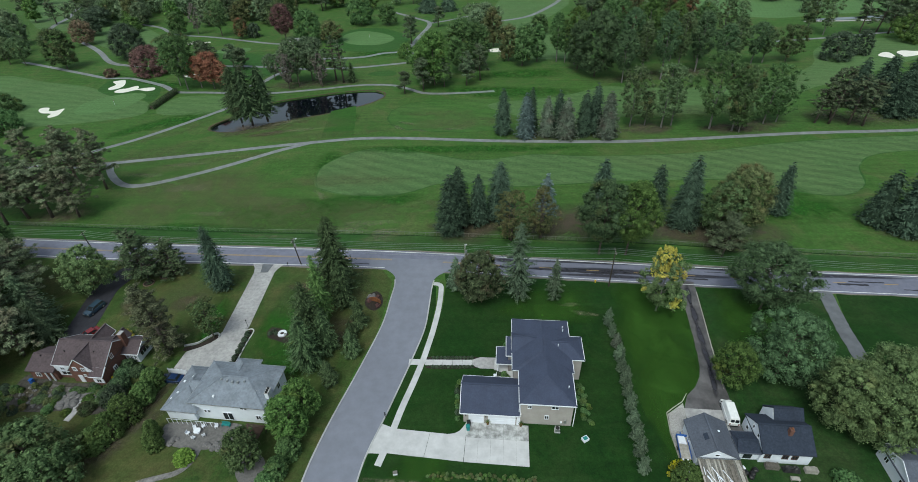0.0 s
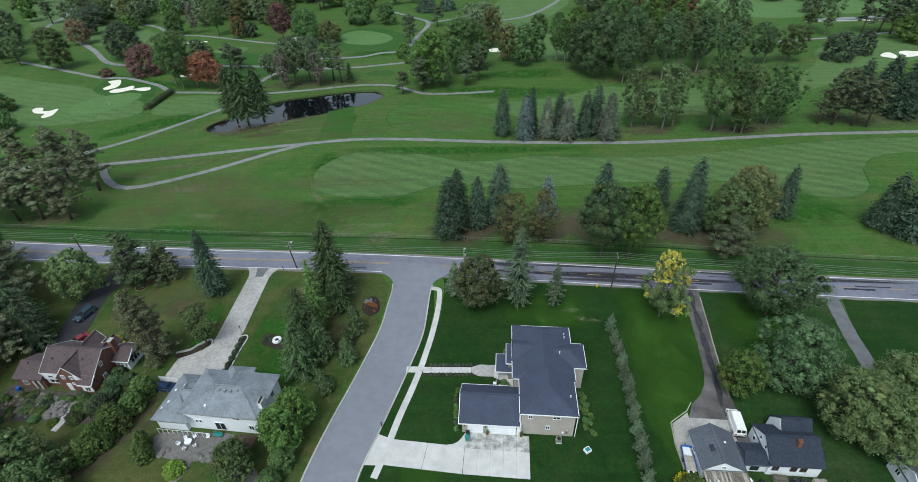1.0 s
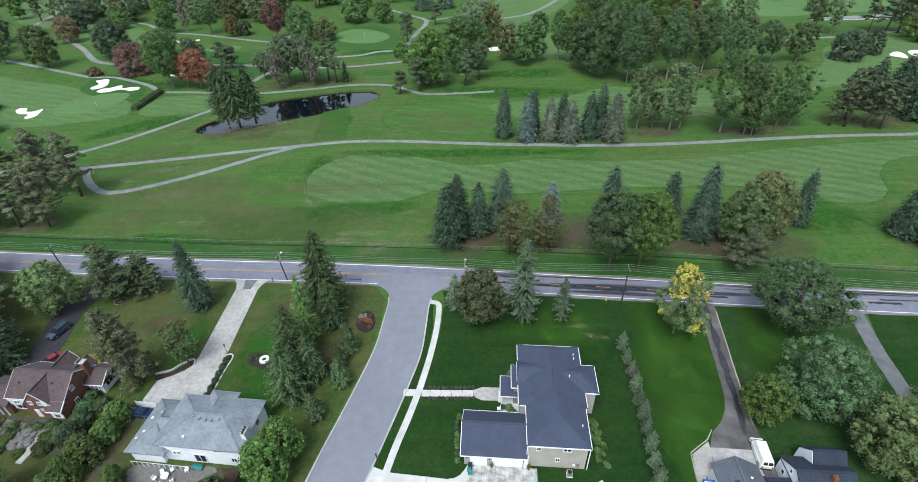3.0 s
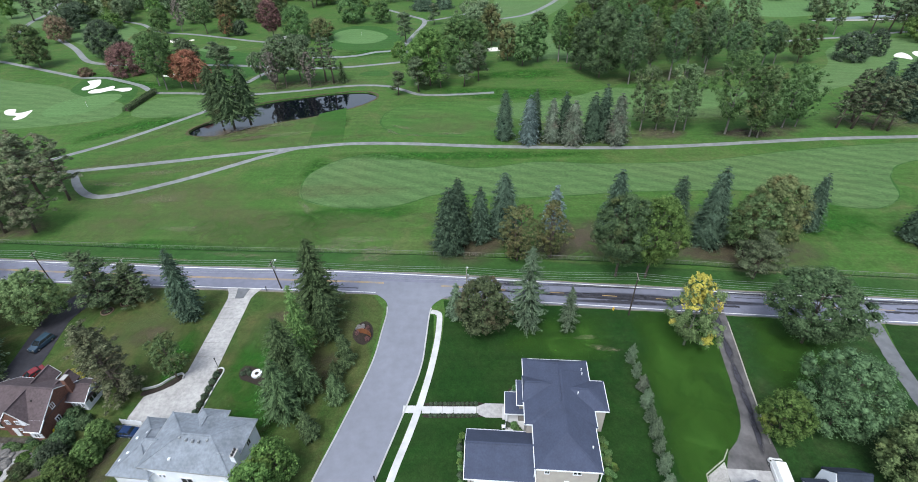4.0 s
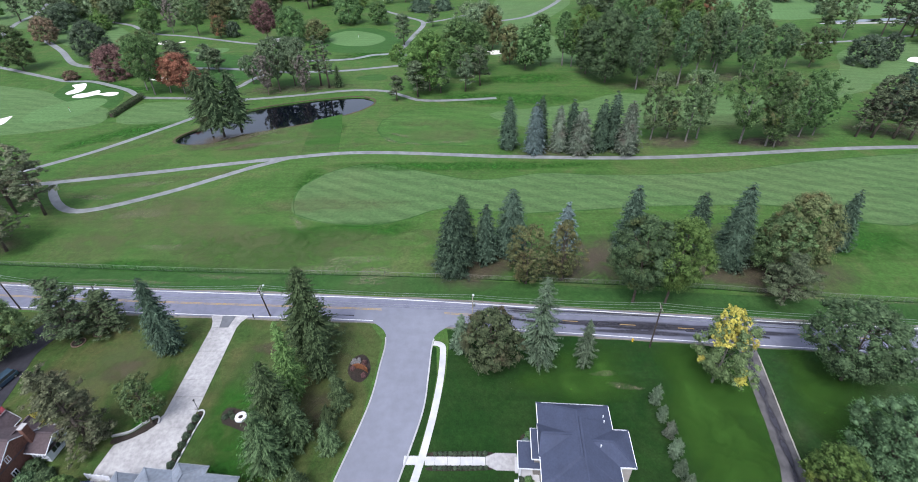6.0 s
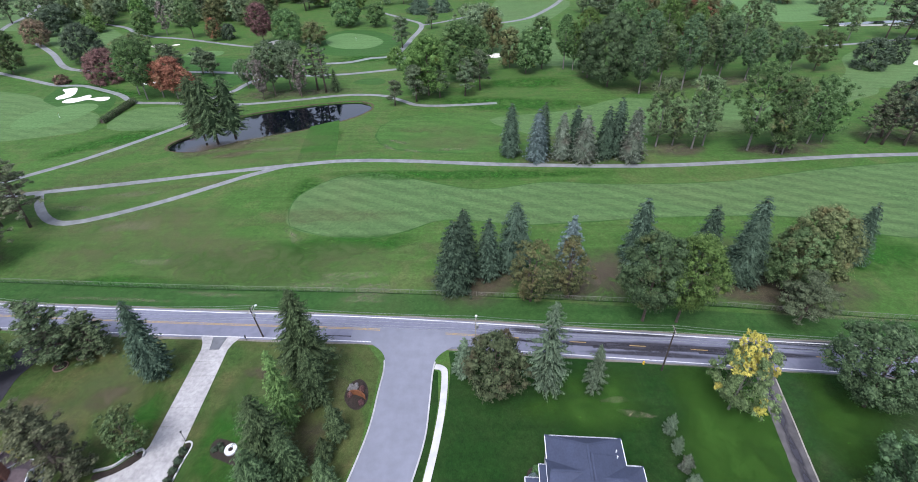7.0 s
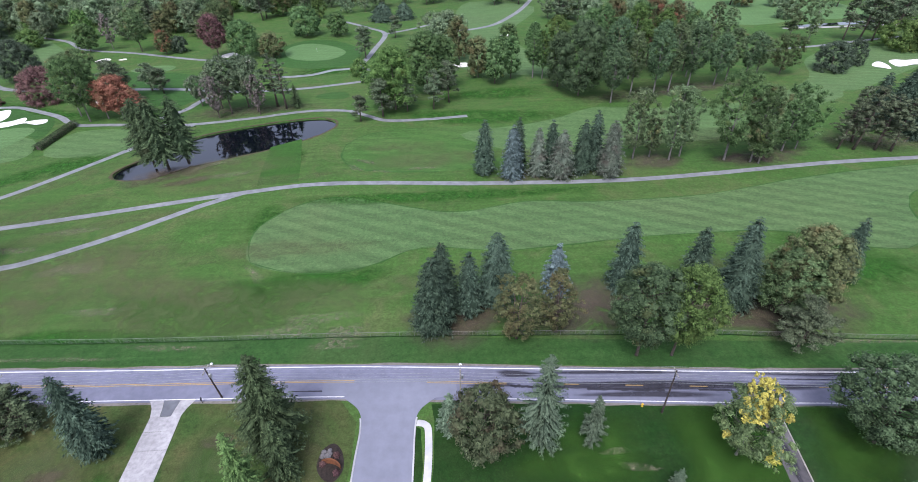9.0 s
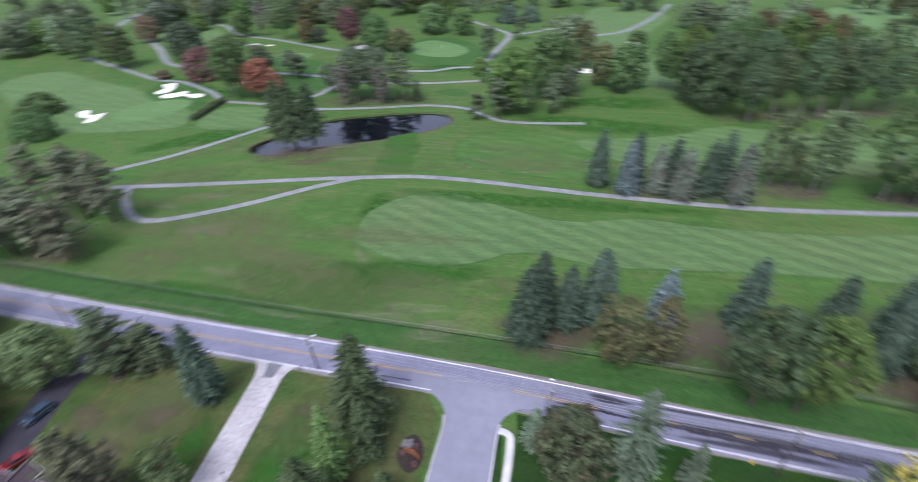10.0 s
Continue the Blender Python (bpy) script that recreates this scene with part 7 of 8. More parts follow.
# ---------------- vehicles ----------------
def car(name, m, paint_mat, label, L=4.6, W=1.85, H=1.6, kind="car"):
    v = thing(name, m, label, "car" if kind == "car" else "van")
    low, belt = 0.28, (0.95 if H < 1.7 else 1.1)
    nose, tail = L / 2, -L / 2
    prof = [(tail, low), (tail - 0.02, belt * 0.9), (tail + 0.06, belt), (nose - 1.25 if kind == "car" else nose - 0.9, belt), (nose - 0.15, belt * 0.86), (nose, belt * 0.6), (nose, low)]
    s = Shape()
    n = len(prof)
    ring = []
    for x, k in ((-W / 2, 0.96), (-W / 2 + 0.08, 1.0), (W / 2 - 0.08, 1.0), (W / 2, 0.96)):
        ring += [(x, y * k, low + (z - low) * (0.93 if k < 1 else 1.0)) for y, z in prof]
    fs = [(i * n + j, i * n + (j + 1) % n, (i + 1) * n + (j + 1) % n, (i + 1) * n + j) for i in range(3) for j in range(n)]
    fs += [tuple(range(n)), tuple(reversed(range(3 * n, 4 * n)))]
    s.add(ring, fs)
    part("body", s, paint_mat, v)
    back = tail + (0.12 if kind == "van" or H > 1.7 else 0.75)
    front = nose - (1.0 if kind == "van" else 1.55)
    base, top = [(-W / 2 + 0.06, back), (W / 2 - 0.06, back), (W / 2 - 0.06, front + 0.45), (-W / 2 + 0.06, front + 0.45)], [(-W / 2 + 0.22, back + 0.25), (W / 2 - 0.22, back + 0.25), (W / 2 - 0.22, front - 0.35), (-W / 2 + 0.22, front - 0.35)]
    s = Shape().add([(x, y, belt - 0.02) for x, y in base] + [(x, y, H - 0.1) for x, y in top], [(0, 1, 5, 4), (1, 2, 6, 5), (2, 3, 7, 6), (3, 0, 4, 7), (4, 5, 6, 7)])
    cabin = part("cabin", s, M_GLASS if kind == "car" else paint_mat, v, "dark glazed cabin" if kind == "car" else "")
    s = Shape().add([(x * 1.03, y, H - 0.11) for x, y in top] + [(x * 0.9, y * 0.97, H) for x, y in top], [(0, 1, 5, 4), (1, 2, 6, 5), (2, 3, 7, 6), (3, 0, 4, 7), (4, 5, 6, 7), (3, 2, 1, 0)])
    part("roof_panel", s, paint_mat, v)
    if kind == "car":
        for i in range(4):
            part("pillar", bar(Shape(), (*base[i], belt), (*top[i], H - 0.1), 0.1, 0.09), paint_mat, cabin)
        for x in (-1, 1):
            part("pillar", bar(Shape(), (x * (W / 2 - 0.06), (back + front) / 2, belt), (x * (W / 2 - 0.21), (back + front) / 2, H - 0.1), 0.09, 0.07), paint_mat, cabin)
    else:
        part("windscreen", Shape().add([(-W / 2 + 0.16, front + 0.44, belt + 0.1), (W / 2 - 0.16, front + 0.44, belt + 0.1), (W / 2 - 0.28, front - 0.22, H - 0.22), (-W / 2 + 0.28, front - 0.22, H - 0.22)], [(0, 1, 2, 3)]), M_GLASS, cabin, "dark windscreen")
        for x in (-0.38, 0.38):
            part("rear_window", Shape().box(x - 0.28, x + 0.28, back - 0.05, back + 0.16, belt + 0.15, H - 0.35), M_GLASS, cabin, "dark rear window")
    for x in (-0.62, 0.62):
        part("headlight", Shape().box(x - 0.2, x + 0.2, nose - 0.1, nose + 0.02, belt * 0.62, belt * 0.8), M_CHROME, v, "clear headlight")
        part("tail_light", Shape().box(x * 1.2 - 0.1, x * 1.2 + 0.1, tail - 0.04, tail + 0.06, belt * 0.6, belt * 0.95), M_RED, v, "red tail light")
    part("bumper", Shape().box(-W / 2 + 0.05, W / 2 - 0.05, nose - 0.08, nose + 0.08, 0.3, 0.5), M_BLACK, v)
    part("bumper", Shape().box(-W / 2 + 0.05, W / 2 - 0.05, tail - 0.08, tail + 0.08, 0.3, 0.5), M_BLACK, v)
    for x in (-W / 2 + 0.08, W / 2 - 0.08):
        for y in (nose - 0.9, tail + 0.85):
            q = Shape().tube([(x - 0.11, y, 0.33), (x + 0.11, y, 0.33)], [0.33, 0.33], 14)
            w = part("wheel", q, M_RUBBER, v)
            part("rim", Shape().tube([(x - 0.125, y, 0.33), (x + 0.125, y, 0.33)], [0.2, 0.2], 10), M_CHROME, w, "silver wheel rim")
        part("mirror", Shape().box(x * 1.12 - 0.08, x * 1.12 + 0.08, front + 0.1, front + 0.25, belt + 0.02, belt + 0.18), M_BLACK, v)
    return v


car("van", pose(48.55, 54.4, 0.06, 0, 0, -8), M_VAN, "white panel van parked beside the garage", 5.3, 2.0, 2.1, "van")
car("suv", pose(-86.6, 83.2, 0.06, 0, 0, 166), M_SUV, "dark blue estate car parked on asphalt drive", 4.7, 1.85, 1.72)
car("car", pose(-82.6, 75.0, 0.06, 0, 0, 150), M_RED, "red car parked behind the brick house", 4.4, 1.8, 1.5)
car("car", pose(-57.9, 62.7, 0.03, 0, 0, 84), M_NAVY, "navy car beside a white fence", 4.4, 1.8, 1.45)


def trailer():
    t = thing("utility_trailer", pose(37.9, 47.6, 0, 0, 0, -9), "blue utility trailer loaded with white boards", "trailer")
    part("bed", Shape().box(-0.9, 0.9, -2.1, 2.1, 0.5, 0.6), M_PALEWOOD, t, "weathered plank bed")
    for x in (-0.9, 0.86):
        part("side_board", Shape().box(x, x + 0.05, -2.1, 2.1, 0.5, 1.0), M_BLUE, t)
    part("front_board", Shape().box(-0.9, 0.9, 2.06, 2.12, 0.5, 1.2), M_BLUE, t)
    part("tongue", Shape().box(-0.06, 0.06, 2.1, 3.1, 0.45, 0.55), M_BLUE, t)
    for x in (-1.0, 1.0):
        w = part("wheel", Shape().tube([(x - 0.1, -0.2, 0.32), (x + 0.1, -0.2, 0.32)], [0.32, 0.32], 12), M_RUBBER, t)
        part("rim", Shape().tube([(x - 0.12, -0.2, 0.32), (x + 0.12, -0.2, 0.32)], [0.18, 0.18], 8), M_CHROME, w)
    for x in (-0.45, 0.35):
        part("ramp", Shape().add([(x - 0.14, -2.1, 0.58), (x + 0.14, -2.1, 0.58), (x + 0.14, -4.4, 0.08), (x - 0.14, -4.4, 0.08), (x - 0.14, -2.1, 0.5), (x + 0.14, -2.1, 0.5), (x + 0.14, -4.4, 0.0), (x - 0.14, -4.4, 0.0)], [(0, 1, 2, 3), (7, 6, 5, 4), (0, 4, 5, 1), (1, 5, 6, 2), (2, 6, 7, 3), (3, 7, 4, 0)]), M_TRIM, t, "white loading ramp")
    for k in range(3):
        solid("board_stack", Shape().box(-0.3, 0.1, -0.3, 1.2, 0, 0.15), M_TRIM, "short stack of white boards on a trailer", "boards", "boards on the trailer", m=pose(37.7 + 0.42 * k, 48.6 - 0.1 * k, 0.6, 0, 0, -9 + 4 * k))


trailer()


# ---------------- street furniture ----------------
POLES = [(-140.0, 106.6, 9.5, 0.0), (-98.2, 103.2, 9.0, -4.0), (-75.8, 99.8, 9.2, -5.0), (-42.4, 100.2, 8.0, -6.0), (0.6, 95.4, 9.0, 0.0), (35.3, 90.4, 11.0, 0.0), (76.0, 86.8, 10.0, 0.0), (118.0, 83.0, 10.0, 0.0)]


def utility_pole(x, y, hgt, lean_deg, lamp, pale=False):
    p = thing("utility_pole", pose(x, y, 0, 0, lean_deg, -5), ("silvered" if pale else "dark") + " wooden utility pole" + (" with a white street lamp" if lamp else " with crossarm"), "utility pole", "utility poles")
    part("shaft", Shape().tube([(0, 0, -0.1), (0, 0, hgt)], [0.17, 0.11], 10), M_PALEWOOD if pale else M_POLE, p)
    c = part("crossarm", Shape().box(-0.06, 0.06, -1.2, 1.2, hgt - 0.5, hgt - 0.38), M_PALEWOOD, p)
    for q in (-1.1, -0.45, 0.45, 1.1):
        part("insulator", Shape().lathe([(0.05, 0), (0.08, 0.06), (0.05, 0.16)], 8, (0, q, hgt - 0.38)), M_PALEBARK, c)
    for q in (-1, 1):
        s = Shape()
        bar(s, (0, q * 0.75, hgt - 0.46), (0, 0, hgt - 1.1), 0.04, 0.04)
        part("brace", s, M_CHROME, p)
    if lamp:
        a = part("lamp_arm", Shape().tube([(0, 0, hgt - 1.5), (0, 1.0, hgt - 1.1), (0, 1.8, hgt - 1.0)], [0.04, 0.04, 0.035], 6), M_CHROME, p)
        part("lamp_head", Shape().lathe([(0.1, -0.18), (0.26, -0.08), (0.24, 0.05), (0.08, 0.12)], 10, (0, 1.9, hgt - 1.0)), M_TRIM, a, "white lamp head")
        part("transformer", Shape().lathe([(0.2, 0), (0.26, 0.03), (0.26, 0.75), (0.2, 0.8)], 10, (0.3, 0, hgt - 2.2)), M_CHROME, p, "grey transformer can")


for k, (x, y, hgt, ln) in enumerate(POLES):
    utility_pole(x, y, hgt, ln, k in (3, 4), k == 4)


def wires():
    for off, drop in ((-1.1, 0.1), (-0.45, 0.1), (0.45, 0.1), (1.1, 0.1), (0.15, 2.4), (0.15, 3.0)):
        for (x0, y0, h0, l0), (x1, y1, h1, l1) in zip(POLES, POLES[1:]):
            pts = []
            for k in range(13):
                t = k / 12
                x0b, x1b = x0 + math.sin(radians(l0)) * h0, x1 + math.sin(radians(l1)) * h1
                pts.append((x0b + (x1b - x0b) * t, y0 + (y1 - y0) * t + off, (h0 + (h1 - h0) * t) - drop - 0.2 - 2.4 * t * (1 - t) * (0.8 if drop < 1 else 0.6)))
            solid("power_line", Shape().tube(pts, [0.024 if drop < 1 else 0.034] * 13, 4), M_CHROME, "thin grey overhead line along the road", "power line", "power lines")


wires()
FENCE = curve([(-220, 128), (-160, 123), (-103.9, 118.5), (-63.4, 115.6), (-17.8, 113.2), (24.5, 110.1), (54, 107.6), (66, 106.0), (94.3, 102.6), (140, 98.4), (220, 91.5)], False, 14)


def fence():
    f = thing("chain_link_fence", pose(0, 0, 0), "low grey chain-link fence along the golf course", "fence")
    total, posts = 0.0, []
    for a, b in zip(FENCE, FENCE[1:]):
        d = math.dist(a, b)
        while total <= d:
            t = total / d
            posts.append((a[0] + (b[0] - a[0]) * t, a[1] + (b[1] - a[1]) * t))
            total += 3.0
        total -= d
    me = Shape().lathe([(0.035, -0.05), (0.035, 1.25), (0.045, 1.26), (0.02, 1.3)], 6).mesh("post", M_OLDWIRE)
    for x, y in posts:
        ob = part("post", me, None, f)
        ob.location = (x, y, 0)
    part("top_rail", Shape().tube([(x, y, 1.22) for x, y in FENCE], [0.03] * len(FENCE), 5), M_OLDWIRE, f)
    mesh = Shape()
    for (x0, y0), (x1, y1) in zip(posts, posts[1:]):
        for k in range(12):
            for s in (-1, 1):
                t0, t1 = k / 12, k / 12 + s * 0.4
                if not 0 <= t1 <= 1:
                    continue
                bar(mesh, (x0 + (x1 - x0) * t0, y0 + (y1 - y0) * t0, 0.05), (x0 + (x1 - x0) * t1, y0 + (y1 - y0) * t1, 1.2), 0.009, 0.009)
    tagged(part("wire_mesh", mesh, M_OLDWIRE, f), kind="stuff")


fence()


def hydrant():
    h = thing("fire_hydrant", pose(32.4, 92.0, 0), "small yellow fire hydrant on the verge", "hydrant")
    part("barrel", Shape().lathe([(0.2, 0), (0.2, 0.08), (0.14, 0.1), (0.14, 0.55), (0.18, 0.58), (0.17, 0.7), (0.05, 0.8)], 10), M_YELLOWP, h)
    for x in (-1, 1):
        part("outlet", Shape().tube([(0, 0, 0.45), (x * 0.25, 0, 0.45)], [0.07, 0.08], 8), M_YELLOWP, h)


hydrant()


def mailbox(x, y, mat, label):
    m = thing("mailbox", pose(x, y, 0, 0, 0, 20), label, "mailbox")
    part("post", Shape().box(-0.05, 0.05, -0.05, 0.05, 0, 1.0), M_POLE, m)
    part("box", Shape().box(-0.12, 0.12, -0.28, 0.28, 1.0, 1.28), mat, m)


mailbox(-14.1, 54.0, M_BLACK, "black mailbox on a wooden post")
mailbox(-45.6, 99.4, M_BLACK, "dark mailbox at the drive's mouth")


# ---------------- rocks, beds, garden things ----------------
def rock_mesh(seed):
    rng = random.Random(seed)
    bm = bmesh.new()
    bmesh.ops.create_icosphere(bm, subdivisions=2, radius=1.0)
    for v in bm.verts:
        v.co *= 1 + 0.28 * noise.noise(v.co * 1.3 + Vector((seed * 3.1, 0, 0))) + rng.uniform(-0.06, 0.06)
        v.co.z = max(v.co.z * 0.7, -0.35)
    me = bpy.data.meshes.new("rock")
    bm.to_mesh(me)
    bm.free()
    me.materials.append(M_STONE)
    return me


ROCKS = [rock_mesh(k) for k in range(5)]


def rocks(cx, cy, rx, ry, n, s0, s1, group, seed, label="rough grey garden boulder"):
    rng = random.Random(seed)
    for _ in range(n):
        a, q = rng.uniform(0, 6.28), math.sqrt(rng.random())
        s = rng.uniform(s0, s1)
        ob = new("boulder", ROCKS[rng.randrange(5)])
        ob.matrix_basis = pose(cx + rx * q * math.cos(a), cy + ry * q * math.sin(a), s * 0.3, 0, 0, rng.uniform(0, 360)) @ Matrix.Diagonal((s, s * rng.uniform(0.7, 1.2), s * rng.uniform(0.7, 1.1), 1))
        tagged(ob, label, "boulder", group)


def bed(name, outline, label, mat=None, z=0.06):
    solid(name, sheet(outline, z), mat or M_MULCH, label, "planting bed", kind="structure")


def shrub(x, y, h, r, mat, label, group=""):
    tree("round", x, y, h, r, mat, label, group, detail="shrub", name="shrub")


def entrance_mound():
    bed("sign_bed", [(-23.2, 85.4), (-22.6, 88.2), (-20.9, 89.2), (-19.4, 87.6), (-18.9, 84.6), (-20.2, 82.6), (-22, 83.2)], "oval dark mulch bed near the corner")
    s = Shape()
    pts = [(1.7 * math.cos(t), 0.7 * math.sin(t)) for t in np.linspace(0.35, 2.8, 9)]
    vs = []
    for x, y in pts:
        k = 0.9 + 0.35 * math.sin((x + 1.7) / 3.4 * math.pi)
        vs += [(x, y, 0), (x, y, k), (x, y + 0.22, k), (x, y + 0.22, 0)]
    fs = [(i * 4 + j, i * 4 + (j + 1) % 4, i * 4 + 4 + (j + 1) % 4, i * 4 + 4 + j) for i in range(8) for j in range(4)] + [(0, 1, 2, 3), (35, 34, 33, 32)]
    s.add(vs, fs)
    solid("entrance_sign", s, M_RUST, "curved rust-brown wooden sign in a mulch bed", "sign", m=pose(-20.9, 84.9, 0.05, 0, 0, -20))
    rocks(-21.6, 87.3, 0.9, 0.9, 5, 0.35, 0.6, "rocks of the sign bed", 31, "pale rock in the mulch bed")
    for x, y in ((-20.2, 86.9), (-22.2, 85.6), (-19.9, 83.9)):
        shrub(x, y, 0.9, 0.5, L_MAROON, "small dark red bedding shrub", "sign bed shrubs")


entrance_mound()


def planter():
    bed("ring_bed", [(-43.3, 76.0), (-42.6, 77.3), (-40.6, 76.9), (-39.2, 76.3), (-38.2, 74.8), (-37.4, 72.6), (-38.6, 72.6), (-40.6, 73.4), (-42.6, 74.2)], "curved dark mulch bed on the lawn")
    p = thing("ring_planter", pose(-39.7, 75.2, 0.05), "round white concrete ring planter", "planter")
    n = 24
    prof = [(0.42, 0.0), (1.0, 0.0), (1.0, 0.35), (0.42, 0.35)]
    vs = [(r * math.cos(2 * math.pi * k / n), r * math.sin(2 * math.pi * k / n), z) for k in range(n) for r, z in prof]
    part("ring", Shape().add(vs, [(k * 4 + j, k * 4 + (j + 1) % 4, ((k + 1) % n) * 4 + (j + 1) % 4, ((k + 1) % n) * 4 + j) for k in range(n) for j in range(4)]), M_TRIM, p)
    part("soil", Shape().lathe([(0.4, 0), (0.4, 0.25), (0.1, 0.3)], 16), M_MULCH, p)
    for x, y in ((-41.8, 76.0), (-41.0, 75.2), (-42.4, 75.2)):
        shrub(x, y, 0.8, 0.5, L_DARK, "small dark shrub beside the planter", "planter shrubs")


planter()


def tree_ring(x, y):
    r = thing("tree_ring", pose(x, y, 0.0), "low ring of dull tan edging bricks in grass", "edging", "tree rings")
    part("soil", Shape().lathe([(1.15, 0.0), (1.1, 0.06), (0.2, 0.1)], 18), M_MULCH, r)
    me = Shape().box(-0.2, 0.2, -0.09, 0.09, 0.0, 0.2).mesh("brick", M_TANBRICK)
    for k in range(18):
        ob = part("brick", me, None, r)
        ob.matrix_basis = pose(1.25 * math.cos(k * 0.349), 1.25 * math.sin(k * 0.349), 0, 0, 0, 90 + k * 20)


for x, y in ((-79.1, 93.1), (-76.3, 95.9)):
    tree_ring(x, y)
bed("drive_bed_east", [(-47.5, 76.4), (-46.7, 76.0), (-47.0, 73), (-47.2, 69), (-47.4, 64.6), (-48.2, 64.6), (-48.0, 69), (-47.9, 73)], "narrow dark planting bed beside the forecourt", z=0.09)
solid("bed_edging", ribbon(curve([(-47.8, 76.6), (-47.0, 76.8), (-46.4, 75.9), (-46.7, 73), (-46.9, 69), (-47.1, 65)], False, 6), -0.12, 0.12, 0.16, 0.25), M_CONC, "pale edging of the planting bed", "edging", kind="structure")
for k in range(6):
    shrub(-47.3 - 0.06 * k, 75.0 - 1.7 * k, 1.1, 0.62, L_DARK, "low dark clipped shrub", "shrubs beside the forecourt")
bed("drive_bed_west", [(-53.6, 74.2), (-54.2, 75.0), (-55.6, 73.9), (-57.2, 72.3), (-59.6, 71.4), (-59.4, 70.4), (-57, 71.2), (-55, 72.6)], "dark curved bed behind a low wall", z=0.1)
solid("low_wall", ribbon(curve([(-53.4, 74.2), (-53.6, 75.0), (-54.4, 75.4), (-55.9, 74.2), (-57.4, 72.6), (-60.0, 71.8)], False, 6), -0.14, 0.14, 0.4, 0.6), M_KERB, "low pale curved garden wall", "wall", kind="structure")


def lamp_post(x, y, h, label):
    p = thing("lamp_post", pose(x, y, 0), label, "lamp post")
    part("shaft", Shape().tube([(0, 0, 0), (0, 0, h)], [0.05, 0.04], 8), M_BLACK, p)
    part("lantern", Shape().lathe([(0.06, 0), (0.14, 0.1), (0.16, 0.32), (0.04, 0.45)], 8, (0, 0, h)), M_BLACK, p)


lamp_post(-47.9, 77.0, 2.3, "slim dark lamp post at the drive")
g = thing("white_fence", pose(-59.6, 64.6, 0, 0, 0, -6), "short white board fence beside the forecourt", "fence")
for k in range(4):
    part("panel", Shape().box(0.05 + 1.0 * k, 0.95 + 1.0 * k, -0.03, 0.03, 0.15, 1.35), M_TRIM, g)
    part("post", Shape().box(1.0 * k - 0.06, 1.0 * k + 0.06, -0.07, 0.07, 0, 1.5), M_TRIM, g)
f2 = thing("white_fence", pose(-88.6, 68.6, 0, 0, 0, 62), "grey-white board fence beside the brick house", "fence")
for k in range(6):
    part("panel", Shape().box(0.05 + 1.0 * k, 0.95 + 1.0 * k, -0.03, 0.03, 0.15, 1.3), M_PALEWOOD, f2)
    part("post", Shape().box(1.0 * k - 0.06, 1.0 * k + 0.06, -0.07, 0.07, 0, 1.45), M_PALEWOOD, f2)

# patio of the grey house
solid("patio", sheet([(-54.0, 53.0), (-47.5, 53.0), (-40.4, 52.6), (-40.2, 49.6), (-43, 48.0), (-47, 47.6), (-52.0, 48.6), (-54, 50.4)], 0.07), M_PAVER, "grey stone patio behind the white house", "patio", kind="structure")
rocks(-43.4, 48.0, 2.6, 0.8, 12, 0.4, 0.75, "rocks round the patio", 41)
rocks(-51.8, 49.0, 1.6, 0.8, 7, 0.4, 0.8, "rocks round the patio", 42)
slabs("stone_path", curve([(-46.2, 48), (-46.2, 46.4), (-46.8, 44.6), (-48.2, 43.3), (-50.4, 42.6), (-54, 41.4), (-57, 39)], False, 6), 0.5, 0.06, M_STONE, "narrow curved flagstone garden path", 1)


def garden_chair(x, y, turn):
    c = thing("garden_chair", pose(x, y, 0.07, 0, 0, turn), "white plastic garden chair on the patio", "chair", "patio chairs")
    part("seat", Shape().box(-0.27, 0.27, -0.27, 0.27, 0.4, 0.45), M_TRIM, c)
    part("backrest", Shape().box(-0.27, 0.27, 0.24, 0.29, 0.45, 0.95), M_TRIM, c)
    for a in (-0.23, 0.23):
        for b in (-0.23, 0.23):
            part("leg", Shape().box(a - 0.025, a + 0.025, b - 0.025, b + 0.025, 0, 0.4), M_TRIM, c)
        part("armrest", Shape().box(a - 0.04, a + 0.04, -0.25, 0.27, 0.62, 0.66), M_TRIM, c)


for x, y, r in ((-48.4, 51.6, 30), (-47.0, 52.0, -40), (-47.8, 49.7, 160), (-46.2, 50.2, 220), (-44.6, 52.0, 10), (-49.2, 50.6, 80)):
    garden_chair(x, y, r)
tb = thing("garden_table", pose(-47.6, 50.9, 0.07), "round white garden table on the patio", "table")
part("tabletop", Shape().lathe([(0.6, 0.7), (0.62, 0.72), (0.6, 0.74)], 18), M_TRIM, tb)
part("pedestal", Shape().lathe([(0.3, 0), (0.06, 0.08), (0.05, 0.7)], 10), M_TRIM, tb)
bn = thing("garden_bench", pose(-43.0, 52.3, 0.07, 0, 0, 174), "green slatted garden bench", "bench")
part("seat", Shape().box(-0.8, 0.8, -0.25, 0.25, 0.4, 0.46), M_TEAL, bn)
part("backrest", Shape().box(-0.8, 0.8, -0.29, -0.24, 0.5, 0.95), M_TEAL, bn)
for a in (-0.7, 0.7):
    part("leg", Shape().box(a - 0.05, a + 0.05, -0.25, 0.25, 0, 0.4), M_TEAL, bn)
